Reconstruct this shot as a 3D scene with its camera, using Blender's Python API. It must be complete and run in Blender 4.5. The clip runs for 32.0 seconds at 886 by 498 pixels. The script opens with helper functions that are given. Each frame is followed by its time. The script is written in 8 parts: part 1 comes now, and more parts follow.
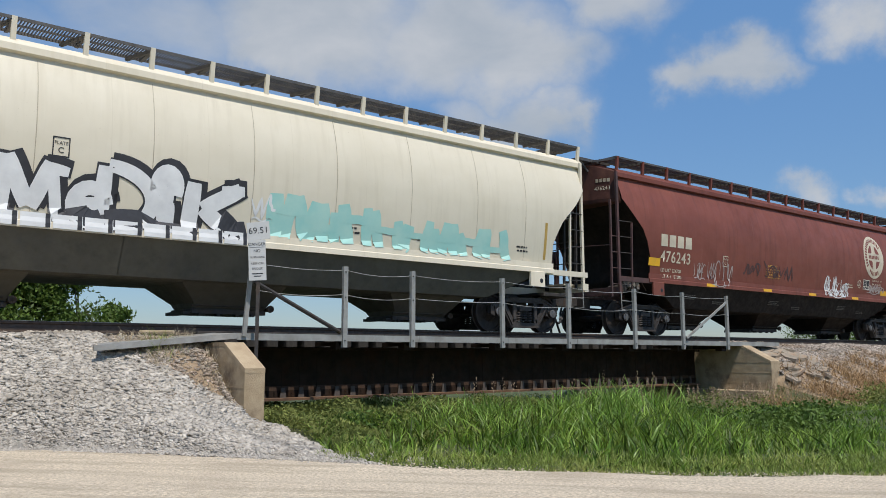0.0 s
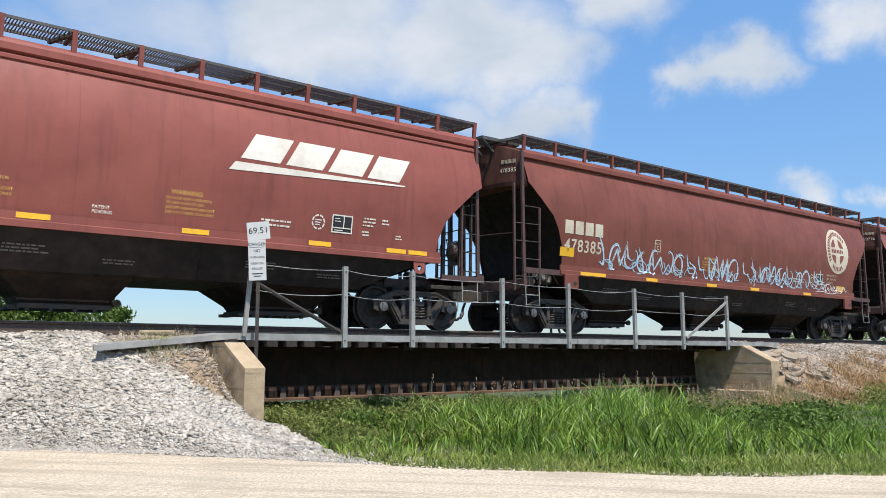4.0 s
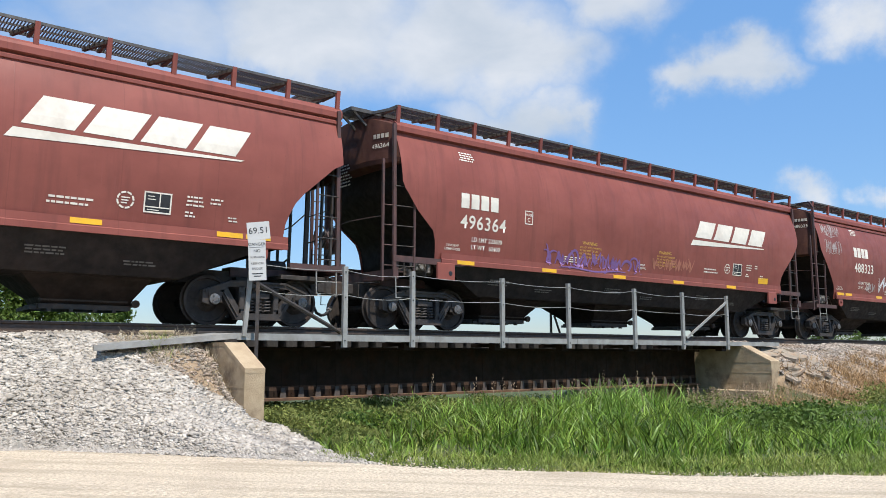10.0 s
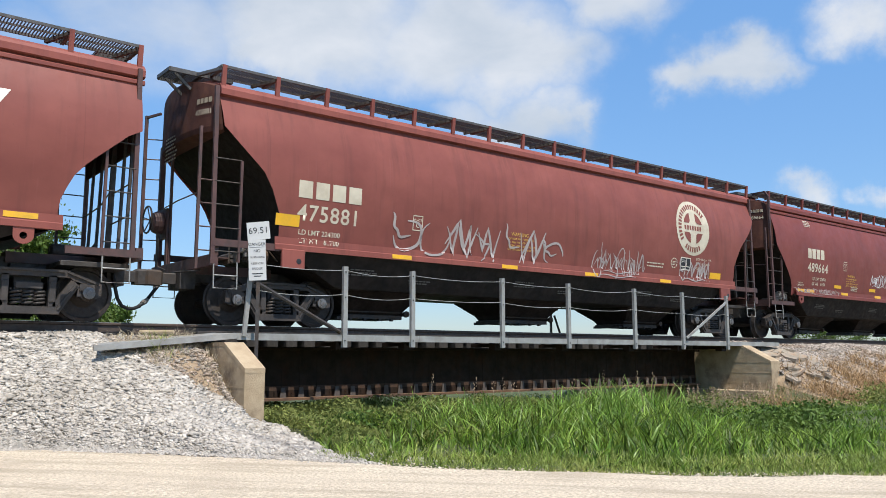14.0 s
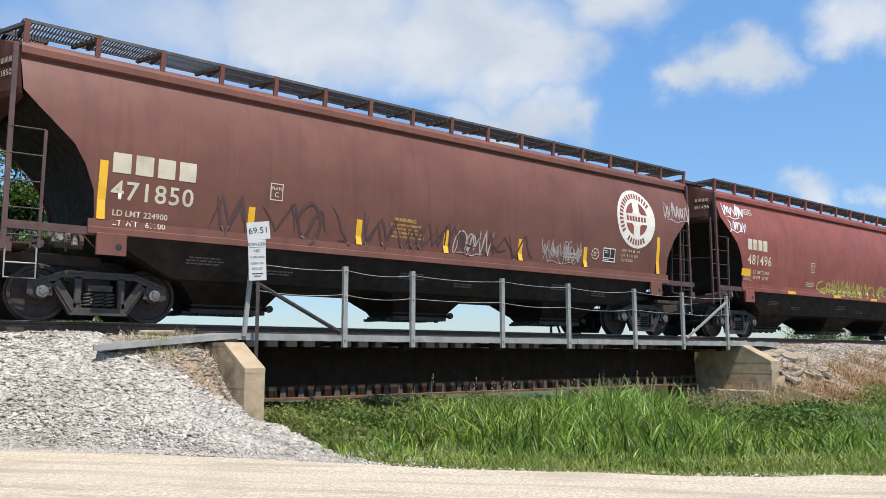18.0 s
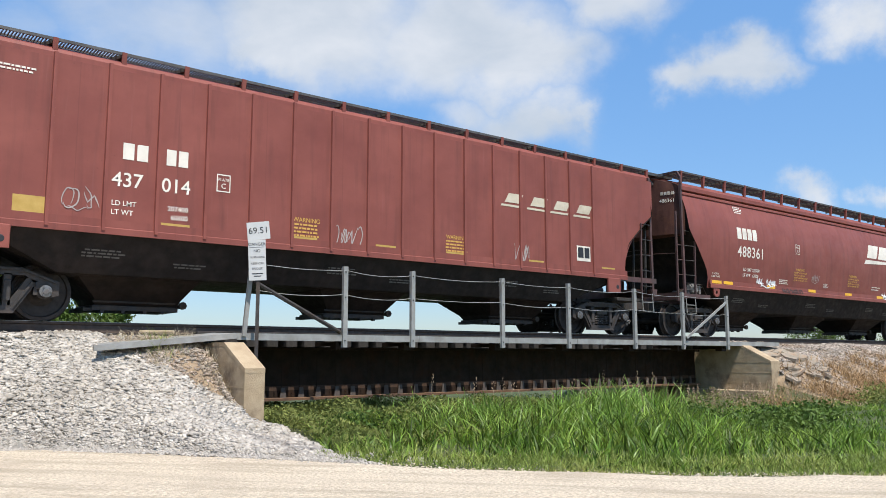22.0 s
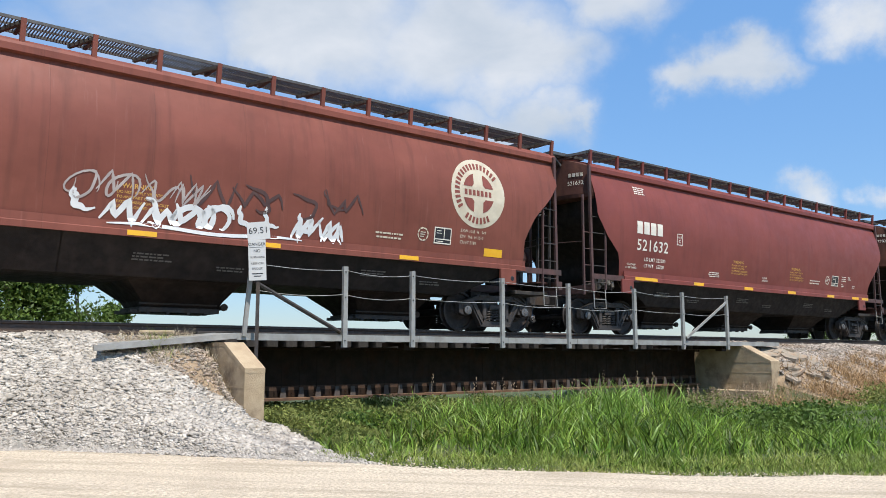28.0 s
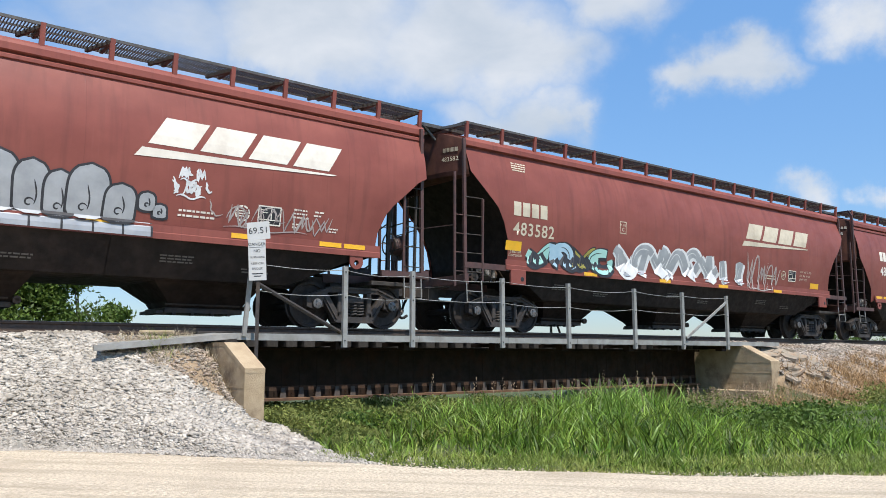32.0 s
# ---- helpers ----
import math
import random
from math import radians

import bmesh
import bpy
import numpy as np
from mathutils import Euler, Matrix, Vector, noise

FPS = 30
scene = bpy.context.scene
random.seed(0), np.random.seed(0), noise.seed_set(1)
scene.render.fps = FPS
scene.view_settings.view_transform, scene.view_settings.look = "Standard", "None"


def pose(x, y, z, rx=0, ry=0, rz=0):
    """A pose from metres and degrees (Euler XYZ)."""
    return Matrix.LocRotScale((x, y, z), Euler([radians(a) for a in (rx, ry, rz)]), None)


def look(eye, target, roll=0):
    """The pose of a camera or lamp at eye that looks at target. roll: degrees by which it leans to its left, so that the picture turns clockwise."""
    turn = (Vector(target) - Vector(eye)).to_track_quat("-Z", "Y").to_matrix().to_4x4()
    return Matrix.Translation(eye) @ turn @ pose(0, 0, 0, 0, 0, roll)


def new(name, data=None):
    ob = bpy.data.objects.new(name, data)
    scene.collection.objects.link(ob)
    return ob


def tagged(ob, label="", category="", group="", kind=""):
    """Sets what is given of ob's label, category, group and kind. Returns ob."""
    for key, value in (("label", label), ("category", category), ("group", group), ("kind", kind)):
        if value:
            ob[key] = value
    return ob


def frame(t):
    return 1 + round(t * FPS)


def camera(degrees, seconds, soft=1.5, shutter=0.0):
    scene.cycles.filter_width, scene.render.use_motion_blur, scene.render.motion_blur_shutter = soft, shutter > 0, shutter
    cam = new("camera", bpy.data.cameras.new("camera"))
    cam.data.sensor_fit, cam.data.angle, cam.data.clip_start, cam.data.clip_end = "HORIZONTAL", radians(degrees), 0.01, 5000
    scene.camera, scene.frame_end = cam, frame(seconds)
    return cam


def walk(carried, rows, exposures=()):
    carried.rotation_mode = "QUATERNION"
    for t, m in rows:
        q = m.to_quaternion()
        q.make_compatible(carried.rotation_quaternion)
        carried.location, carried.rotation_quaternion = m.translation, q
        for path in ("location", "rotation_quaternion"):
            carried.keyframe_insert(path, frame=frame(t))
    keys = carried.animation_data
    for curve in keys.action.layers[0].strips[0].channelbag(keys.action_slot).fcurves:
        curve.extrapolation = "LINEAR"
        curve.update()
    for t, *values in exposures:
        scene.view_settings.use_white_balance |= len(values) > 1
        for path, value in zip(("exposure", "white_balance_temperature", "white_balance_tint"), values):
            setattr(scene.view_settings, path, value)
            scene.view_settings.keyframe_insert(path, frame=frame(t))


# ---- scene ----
H_EYE = 1.2
RAIL_Z = 1.74      # top of rail
TRACK_Y = 15.15    # centre line of the track
CLIP = 32.0

# the camera stands still on its stand beside the gravel road
cam = camera(57.12, CLIP, soft=0.85)
EYE = Matrix(((0.78185404, -0.08028924, -0.61827008, 0.0),
              (-0.62346151, -0.100687, -0.77534371, 0.0),
              (0.0, 0.99167322, -0.12877979, H_EYE),
              (0.0, 0.0, 0.0, 1.0)))
walk(cam, [(0, EYE), (CLIP, EYE)], [(0, -0.25), (0.6, -0.2), (1.4, -0.03), (2.4, 0.2), (3.6, 0.28), (CLIP, 0.28)])

# ---- world and sun ----
SUN_EL, SUN_AZ = radians(62.5), radians(11)      # azimuth from -Y towards -X
sun_dir = Vector((-math.sin(SUN_AZ) * math.cos(SUN_EL), -math.cos(SUN_AZ) * math.cos(SUN_EL), math.sin(SUN_EL)))
lamp = bpy.data.lights.new("sun", "SUN")
lamp.energy, lamp.angle, lamp.color = 5.0, radians(0.53), (1.0, 0.94, 0.862)
sun = new("sun", lamp)
sun.matrix_world = look((0, 0, 40), Vector((0, 0, 40)) - sun_dir)


SKY_LOW, SKY_HIGH = (0.67, 0.72, 0.85, 1), (1.15, 1.52, 1.70, 1)


def make_world():
    w = bpy.data.worlds.new("world")
    scene.world = w
    w.use_nodes = True
    nt = w.node_tree
    n, l = nt.nodes, nt.links
    n.clear()
    out = n.new("ShaderNodeOutputWorld")
    bg = n.new("ShaderNodeBackground")
    sky = n.new("ShaderNodeTexSky")
    sky.sky_type, sky.sun_disc = "NISHITA", False
    sky.sun_elevation = SUN_EL
    sky.sun_rotation = math.atan2(sun_dir.x, sun_dir.y)
    sky.air_density, sky.dust_density, sky.ozone_density = 1.0, 0.25, 3.0
    tc = n.new("ShaderNodeTexCoord")

    def math_node(op, a, b=None, c=None):
        m = n.new("ShaderNodeMath")
        m.operation = op
        for i, v in enumerate((a, b, c)):
            if v is None:
                continue
            if hasattr(v, "links"):
                l.new(v, m.inputs[i])
            else:
                m.inputs[i].default_value = v
        return m.outputs[0]

    def fbm(scale, detail, rough, stretch, offset):
        mp = n.new("ShaderNodeMapping")
        mp.inputs["Scale"].default_value = stretch
        mp.inputs["Location"].default_value = offset
        l.new(tc.outputs["Generated"], mp.inputs["Vector"])
        t = n.new("ShaderNodeTexNoise")
        t.inputs["Scale"].default_value, t.inputs["Detail"].default_value = scale, detail
        t.inputs["Roughness"].default_value = rough
        t.inputs["Distortion"].default_value = 0.25
        l.new(mp.outputs[0], t.inputs["Vector"])
        return t.outputs[0]

    # cumulus banks: (direction, reach, weight), their outline bent by noise
    def warp_of(scale, detail, amount, base):
        t = n.new("ShaderNodeTexNoise")
        t.inputs["Scale"].default_value, t.inputs["Detail"].default_value, t.inputs["Roughness"].default_value = scale, detail, 0.6
        l.new(tc.outputs["Generated"], t.inputs["Vector"])
        a = n.new("ShaderNodeVectorMath")
        a.operation = "SUBTRACT"
        l.new(t.outputs["Color"], a.inputs[0])
        a.inputs[1].default_value = (0.5, 0.5, 0.5)
        b = n.new("ShaderNodeVectorMath")
        b.operation = "MULTIPLY_ADD"
        l.new(a.outputs[0], b.inputs[0])
        b.inputs[1].default_value = (amount, amount, amount * 0.75)
        l.new(base, b.inputs[2])
        return b.outputs[0]
    bent = warp_of(15.0, 7.0, 0.10, warp_of(5.0, 3.0, 0.16, tc.outputs["Generated"]))
    total = None
    for d, reach, weight in CLOUD_BANKS:
        dv = Vector(d).normalized()
        off = n.new("ShaderNodeVectorMath")
        off.operation = "SUBTRACT"
        l.new(bent, off.inputs[0])
        off.inputs[1].default_value = dv
        flat = n.new("ShaderNodeVectorMath")
        flat.operation = "MULTIPLY"
        l.new(off.outputs[0], flat.inputs[0])
        flat.inputs[1].default_value = (1.0, 1.0, 1.75)
        size = n.new("ShaderNodeVectorMath")
        size.operation = "LENGTH"
        l.new(flat.outputs[0], size.inputs[0])
        rng = n.new("ShaderNodeMapRange")
        rng.interpolation_type = "SMOOTHSTEP"
        l.new(size.outputs["Value"], rng.inputs[0])
        rng.inputs[1].default_value, rng.inputs[2].default_value = radians(reach) * 1.15, 0.0
        rng.inputs[3].default_value, rng.inputs[4].default_value = 0.0, weight * 1.35
        total = rng.outputs[0] if total is None else math_node("MAXIMUM", total, rng.outputs[0])
    big = fbm(7.5, 9.0, 0.56, (1, 1, 2.0), (0.3, 1.7, 0.4))
    wide = fbm(2.2, 5.0, 0.5, (1, 1, 2.6), (4.1, 0.2, 2.0))
    dens = math_node("ADD", math_node("MULTIPLY", total, 1.0), math_node("MULTIPLY", math_node("SUBTRACT", big, 0.5), 0.62))
    dens = math_node("ADD", dens, math_node("MULTIPLY", math_node("SUBTRACT", wide, 0.5), 0.4))
    ramp = n.new("ShaderNodeMapRange")
    ramp.interpolation_type = "SMOOTHSTEP"
    l.new(dens, ramp.inputs[0])
    ramp.inputs[1].default_value, ramp.inputs[2].default_value = 0.06, 1.12
    shade = fbm(5.5, 7.0, 0.55, (1, 1, 2.0), (2.3, 0.1, 0.9))
    tone = n.new("ShaderNodeValToRGB")
    tone.color_ramp.elements[0].position, tone.color_ramp.elements[1].position = 0.35, 0.66
    tone.color_ramp.elements[0].color = (4.6, 5.05, 5.6, 1)
    tone.color_ramp.elements[1].color = (6.3, 6.45, 6.7, 1)
    l.new(shade, tone.inputs[0])
    mix = n.new("ShaderNodeMix")
    mix.data_type = "RGBA"
    l.new(math_node("MULTIPLY", ramp.outputs[0], 0.88), mix.inputs["Factor"])
    up = n.new("ShaderNodeSeparateXYZ")
    l.new(tc.outputs["Generated"], up.inputs[0])
    tint = n.new("ShaderNodeValToRGB")
    tint.color_ramp.elements[0].position, tint.color_ramp.elements[1].position = 0.0, 0.45
    tint.color_ramp.elements[0].color, tint.color_ramp.elements[1].color = SKY_LOW, SKY_HIGH
    l.new(up.outputs[2], tint.inputs[0])
    blue = n.new("ShaderNodeMix")
    blue.data_type, blue.blend_type = "RGBA", "MULTIPLY"
    blue.inputs["Factor"].default_value = 1.0
    l.new(sky.outputs[0], blue.inputs["A"])
    l.new(tint.outputs[0], blue.inputs["B"])
    l.new(blue.outputs["Result"], mix.inputs["A"])
    l.new(tone.outputs[0], mix.inputs["B"])
    l.new(mix.outputs["Result"], bg.inputs["Color"])
    bg.inputs["Strength"].default_value = 0.11
    l.new(bg.outputs[0], out.inputs[0])


CLOUD_BANKS = [
    ((0.449, 0.8, 0.397), 13, 0.9), ((0.586, 0.717, 0.378), 11, 0.9), ((0.307, 0.881, 0.36), 12, 0.55),
    ((0.659, 0.668, 0.346), 7.5, 0.85), ((0.688, 0.67, 0.279), 6.5, 0.8), ((0.635, 0.713, 0.297), 5, 0.6),
    ((0.715, 0.64, 0.281), 3.5, 0.8), ((0.413, 0.84, 0.353), 6, 0.9), ((0.809, 0.493, 0.32), 5.2, 1.0),
    ((0.794, 0.521, 0.314), 4, 0.9), ((0.828, 0.463, 0.316), 4, 0.8), ((0.862, 0.359, 0.359), 5, 0.95),
    ((0.709, 0.579, 0.403), 6, 0.8), ((0.881, 0.441, 0.174), 2.6, 0.75), ((0.91, 0.377, 0.174), 2.4, 0.75),
    ((0.849, 0.408, 0.337), 2, 0.35), ((0.205, 0.934, 0.293), 8, 0.3), ((0.167, 0.926, 0.338), 6, 0.35),
    ((-0.5, 0.8, 0.4), 25, 0.6), ((-0.8, -0.3, 0.5), 20, 0.6), ((0.6, -0.6, 0.5), 22, 0.6),
    ((0.1, 0.3, 0.95), 18, 0.5)]
make_world()

# ---- small mesh kit ----


class Shape:
    """Collects faces for one mesh."""

    def __init__(self):
        self.v, self.f = [], []

    def add(self, verts, faces):
        o = len(self.v)
        self.v += [tuple(p) for p in verts]
        self.f += [tuple(i + o for i in q) for q in faces]
        return self

    def box(self, x0, x1, y0, y1, z0, z1):
        c = [(x, y, z) for x in (x0, x1) for y in (y0, y1) for z in (z0, z1)]
        return self.add(c, [(0, 1, 3, 2), (4, 6, 7, 5), (0, 4, 5, 1), (2, 3, 7, 6), (0, 2, 6, 4), (1, 5, 7, 3)])

    def bevel_box(self, x0, x1, y0, y1, z0, z1, b):
        """A box with chamfered edges along its top and its uprights."""
        o = [(x0 + b, y0), (x1 - b, y0), (x1, y0 + b), (x1, y1 - b), (x1 - b, y1), (x0 + b, y1), (x0, y1 - b), (x0, y0 + b)]
        i = [(x0 + 2 * b, y0 + b), (x1 - 2 * b, y0 + b), (x1 - b, y0 + 2 * b), (x1 - b, y1 - 2 * b), (x1 - 2 * b, y1 - b), (x0 + 2 * b, y1 - b),
             (x0 + b, y1 - 2 * b), (x0 + b, y0 + 2 * b)]
        v = [(x, y, z0) for x, y in o] + [(x, y, z1 - b) for x, y in o] + [(x, y, z1) for x, y in i]
        f = [tuple(reversed(range(8))), tuple(range(16, 24))]
        for k in range(8):
            m = (k + 1) % 8
            f += [(k, m, m + 8, k + 8), (k + 8, m + 8, m + 16, k + 16)]
        return self.add(v, f)

    def tube(self, path, r, n=8, cap=True):
        """A round bar along a path of points; r a number or a list."""
        pts = [Vector(p) for p in path]
        rs = r if isinstance(r, (list, tuple)) else [r] * len(pts)
        v, up = [], None
        for i, p in enumerate(pts):
            d = (pts[min(i + 1, len(pts) - 1)] - pts[max(i - 1, 0)]).normalized()
            if up is None or abs(up.dot(d)) > 0.95:
                up = Vector((0, 0, 1)) if abs(d.z) < 0.9 else Vector((1, 0, 0))
            a = d.cross(up).normalized()
            b = a.cross(d).normalized()
            for k in range(n):
                t = 2 * math.pi * k / n
                v.append(p + (a * math.cos(t) + b * math.sin(t)) * rs[i])
        f = []
        for i in range(len(pts) - 1):
            for k in range(n):
                m = (k + 1) % n
                f.append((i * n + k, i * n + m, (i + 1) * n + m, (i + 1) * n + k))
        if cap:
            f += [tuple(reversed(range(n))), tuple(range((len(pts) - 1) * n, len(pts) * n))]
        return self.add(v, f)

    def bar(self, a, b, w, h, side=(0, 0, 1)):
        """A square bar from a to b, w across and h along side."""
        a, b, s = Vector(a), Vector(b), Vector(side)
        d = (b - a).normalized()
        if abs(d.dot(s)) > 0.95:
            s = Vector((0, 1, 0))
        c = d.cross(s).normalized()
        s = c.cross(d).normalized()
        v = [p + c * (w / 2 * i) + s * (h / 2 * j) for p in (a, b) for i, j in ((-1, -1), (1, -1), (1, 1), (-1, 1))]
        return self.add(v, [(3, 2, 1, 0), (4, 5, 6, 7), (0, 1, 5, 4), (1, 2, 6, 5), (2, 3, 7, 6), (3, 0, 4, 7)])

    def prism(self, outline, lo, hi, axis="y"):
        """An outline of (a, b) pairs, drawn out along an axis."""
        k = len(outline)
        put = {"y": lambda a, b, c: (a, c, b), "x": lambda a, b, c: (c, a, b), "z": lambda a, b, c: (a, b, c)}[axis]
        v = [put(a, b, lo) for a, b in outline] + [put(a, b, hi) for a, b in outline]
        f = [tuple(range(k)), tuple(reversed(range(k, 2 * k)))] + [(i, i + k, (i + 1) % k + k, (i + 1) % k) for i in range(k)]
        return self.add(v, f)

    def grid(self, rows):
        """A skin over rows of points, all rows of one length."""
        n = len(rows[0])
        return self.add([p for r in rows for p in r],
                        [(i * n + k, i * n + k + 1, (i + 1) * n + k + 1, (i + 1) * n + k) for i in range(len(rows) - 1) for k in range(n - 1)])

    def lathe(self, profile, centre, n=24):
        """A profile of (offset along y, radius) turned about the y axis."""
        cx, cy, cz = centre
        v = [(cx + r * math.cos(2 * math.pi * k / n), cy + o, cz + r * math.sin(2 * math.pi * k / n)) for o, r in profile for k in range(n)]
        f = [(i * n + k, i * n + (k + 1) % n, (i + 1) * n + (k + 1) % n, (i + 1) * n + k) for i in range(len(profile) - 1) for k in range(n)]
        f += [tuple(range(n)), tuple(reversed(range((len(profile) - 1) * n, len(profile) * n)))]
        return self.add(v, f)

    def mesh(self, name, material, smooth=False):
        me = bpy.data.meshes.new(name)
        me.from_pydata(self.v, [], self.f)
        bm = bmesh.new()
        bm.from_mesh(me)
        bmesh.ops.recalc_face_normals(bm, faces=bm.faces)
        bm.to_mesh(me)
        bm.free()
        me.materials.append(material)
        if smooth:
            me.polygons.foreach_set("use_smooth", [True] * len(me.polygons))
        return me


MESHES = {}


def shared(key, maker):
    """One mesh for all pieces that look alike."""
    if key not in MESHES:
        MESHES[key] = maker()
    return MESHES[key]


def part(name, mesh, parent, m=None, label="", kind=""):
    ob = new(name, mesh)
    ob.parent = parent
    if m is not None:
        ob.matrix_basis = m
    return tagged(ob, label=label, kind=kind)


def thing(name, label, category, m=None, mesh=None, group="", kind=""):
    ob = new(name, mesh)
    if m is not None:
        ob.matrix_basis = m
    return tagged(ob, label, category, group, kind)


# ---- materials ----


def nodes_of(mat):
    nt = mat.node_tree
    return nt.nodes, nt.links, nt.nodes["Principled BSDF"]


def surface(name, low, high, scale=8.0, rough=(0.6, 0.9), metal=0.0, bump=0.3, bump_scale=60.0, coords="Object", stretch=(1, 1, 1),
            stain=None, stain_scale=1.5, per_object=0.0, per_island=0.0, dist=0.02, spec=0.5, streak=None):
    """A two-scale procedural surface: colour between low and high, stains, fine relief."""
    mat = bpy.data.materials.new(name)
    mat.use_nodes = True
    n, l, b = nodes_of(mat)
    tc = n.new("ShaderNodeTexCoord")
    mp = n.new("ShaderNodeMapping")
    mp.inputs["Scale"].default_value = stretch
    l.new(tc.outputs[coords], mp.inputs["Vector"])

    def tex(s, detail=6, r=0.6):
        t = n.new("ShaderNodeTexNoise")
        t.inputs["Scale"].default_value, t.inputs["Detail"].default_value, t.inputs["Roughness"].default_value = s, detail, r
        l.new(mp.outputs[0], t.inputs["Vector"])
        return t.outputs[0]

    def mix(fac, a, bb, mode="MIX"):
        m = n.new("ShaderNodeMix")
        m.data_type, m.blend_type = "RGBA", mode
        for sock, v in (("Factor", fac), ("A", a), ("B", bb)):
            if isinstance(v, (int, float)):
                m.inputs[sock].default_value = v
            elif isinstance(v, tuple):
                m.inputs[sock].default_value = (*v, 1)
            else:
                l.new(v, m.inputs[sock])
        return m.outputs["Result"]

    def span(v, a, c, lo=0.0, hi=1.0):
        m = n.new("ShaderNodeMapRange")
        l.new(v, m.inputs[0])
        for i, x in enumerate((a, c, lo, hi)):
            m.inputs[i + 1].default_value = x
        return m.outputs[0]

    col = mix(span(tex(scale), 0.3, 0.7), low, high)
    if stain:
        col = mix(span(tex(stain_scale, 5, 0.65), 0.5, 0.72), col, stain)
    if streak:      # colour, angle, lengthways and crossways scale
        along = n.new("ShaderNodeMapping")
        along.inputs["Scale"].default_value = (streak[2], streak[3], 1)
        turned = n.new("ShaderNodeVectorRotate")
        turned.rotation_type = "Z_AXIS"
        turned.inputs["Angle"].default_value = radians(streak[1])
        l.new(tc.outputs[coords], turned.inputs["Vector"])
        l.new(turned.outputs[0], along.inputs["Vector"])
        t = n.new("ShaderNodeTexNoise")
        t.inputs["Scale"].default_value, t.inputs["Detail"].default_value, t.inputs["Roughness"].default_value = 1.0, 5, 0.65
        l.new(along.outputs[0], t.inputs["Vector"])
        col = mix(span(t.outputs[0], 0.48, 0.70, 0.0, 0.75), col, streak[0])
    if per_object:
        oi = n.new("ShaderNodeObjectInfo")
        col = mix(1.0, col, mix(oi.outputs["Random"], (1 - per_object,) * 3, (1 + per_object,) * 3), "MULTIPLY")
    if per_island:
        ge = n.new("ShaderNodeNewGeometry")
        col = mix(1.0, col, mix(ge.outputs["Random Per Island"], (1 - per_island,) * 3, (1 + per_island,) * 3), "MULTIPLY")
    l.new(col, b.inputs["Base Color"])
    l.new(span(tex(scale * 2.3), 0.3, 0.7, *rough), b.inputs["Roughness"])
    b.inputs["Metallic"].default_value = metal
    b.inputs["Specular IOR Level"].default_value = spec
    if bump:
        bp = n.new("ShaderNodeBump")
        bp.inputs["Strength"].default_value, bp.inputs["Distance"].default_value = bump, dist
        l.new(tex(bump_scale, 4), bp.inputs["Height"])
        l.new(bp.outputs[0], b.inputs["Normal"])
    return mat


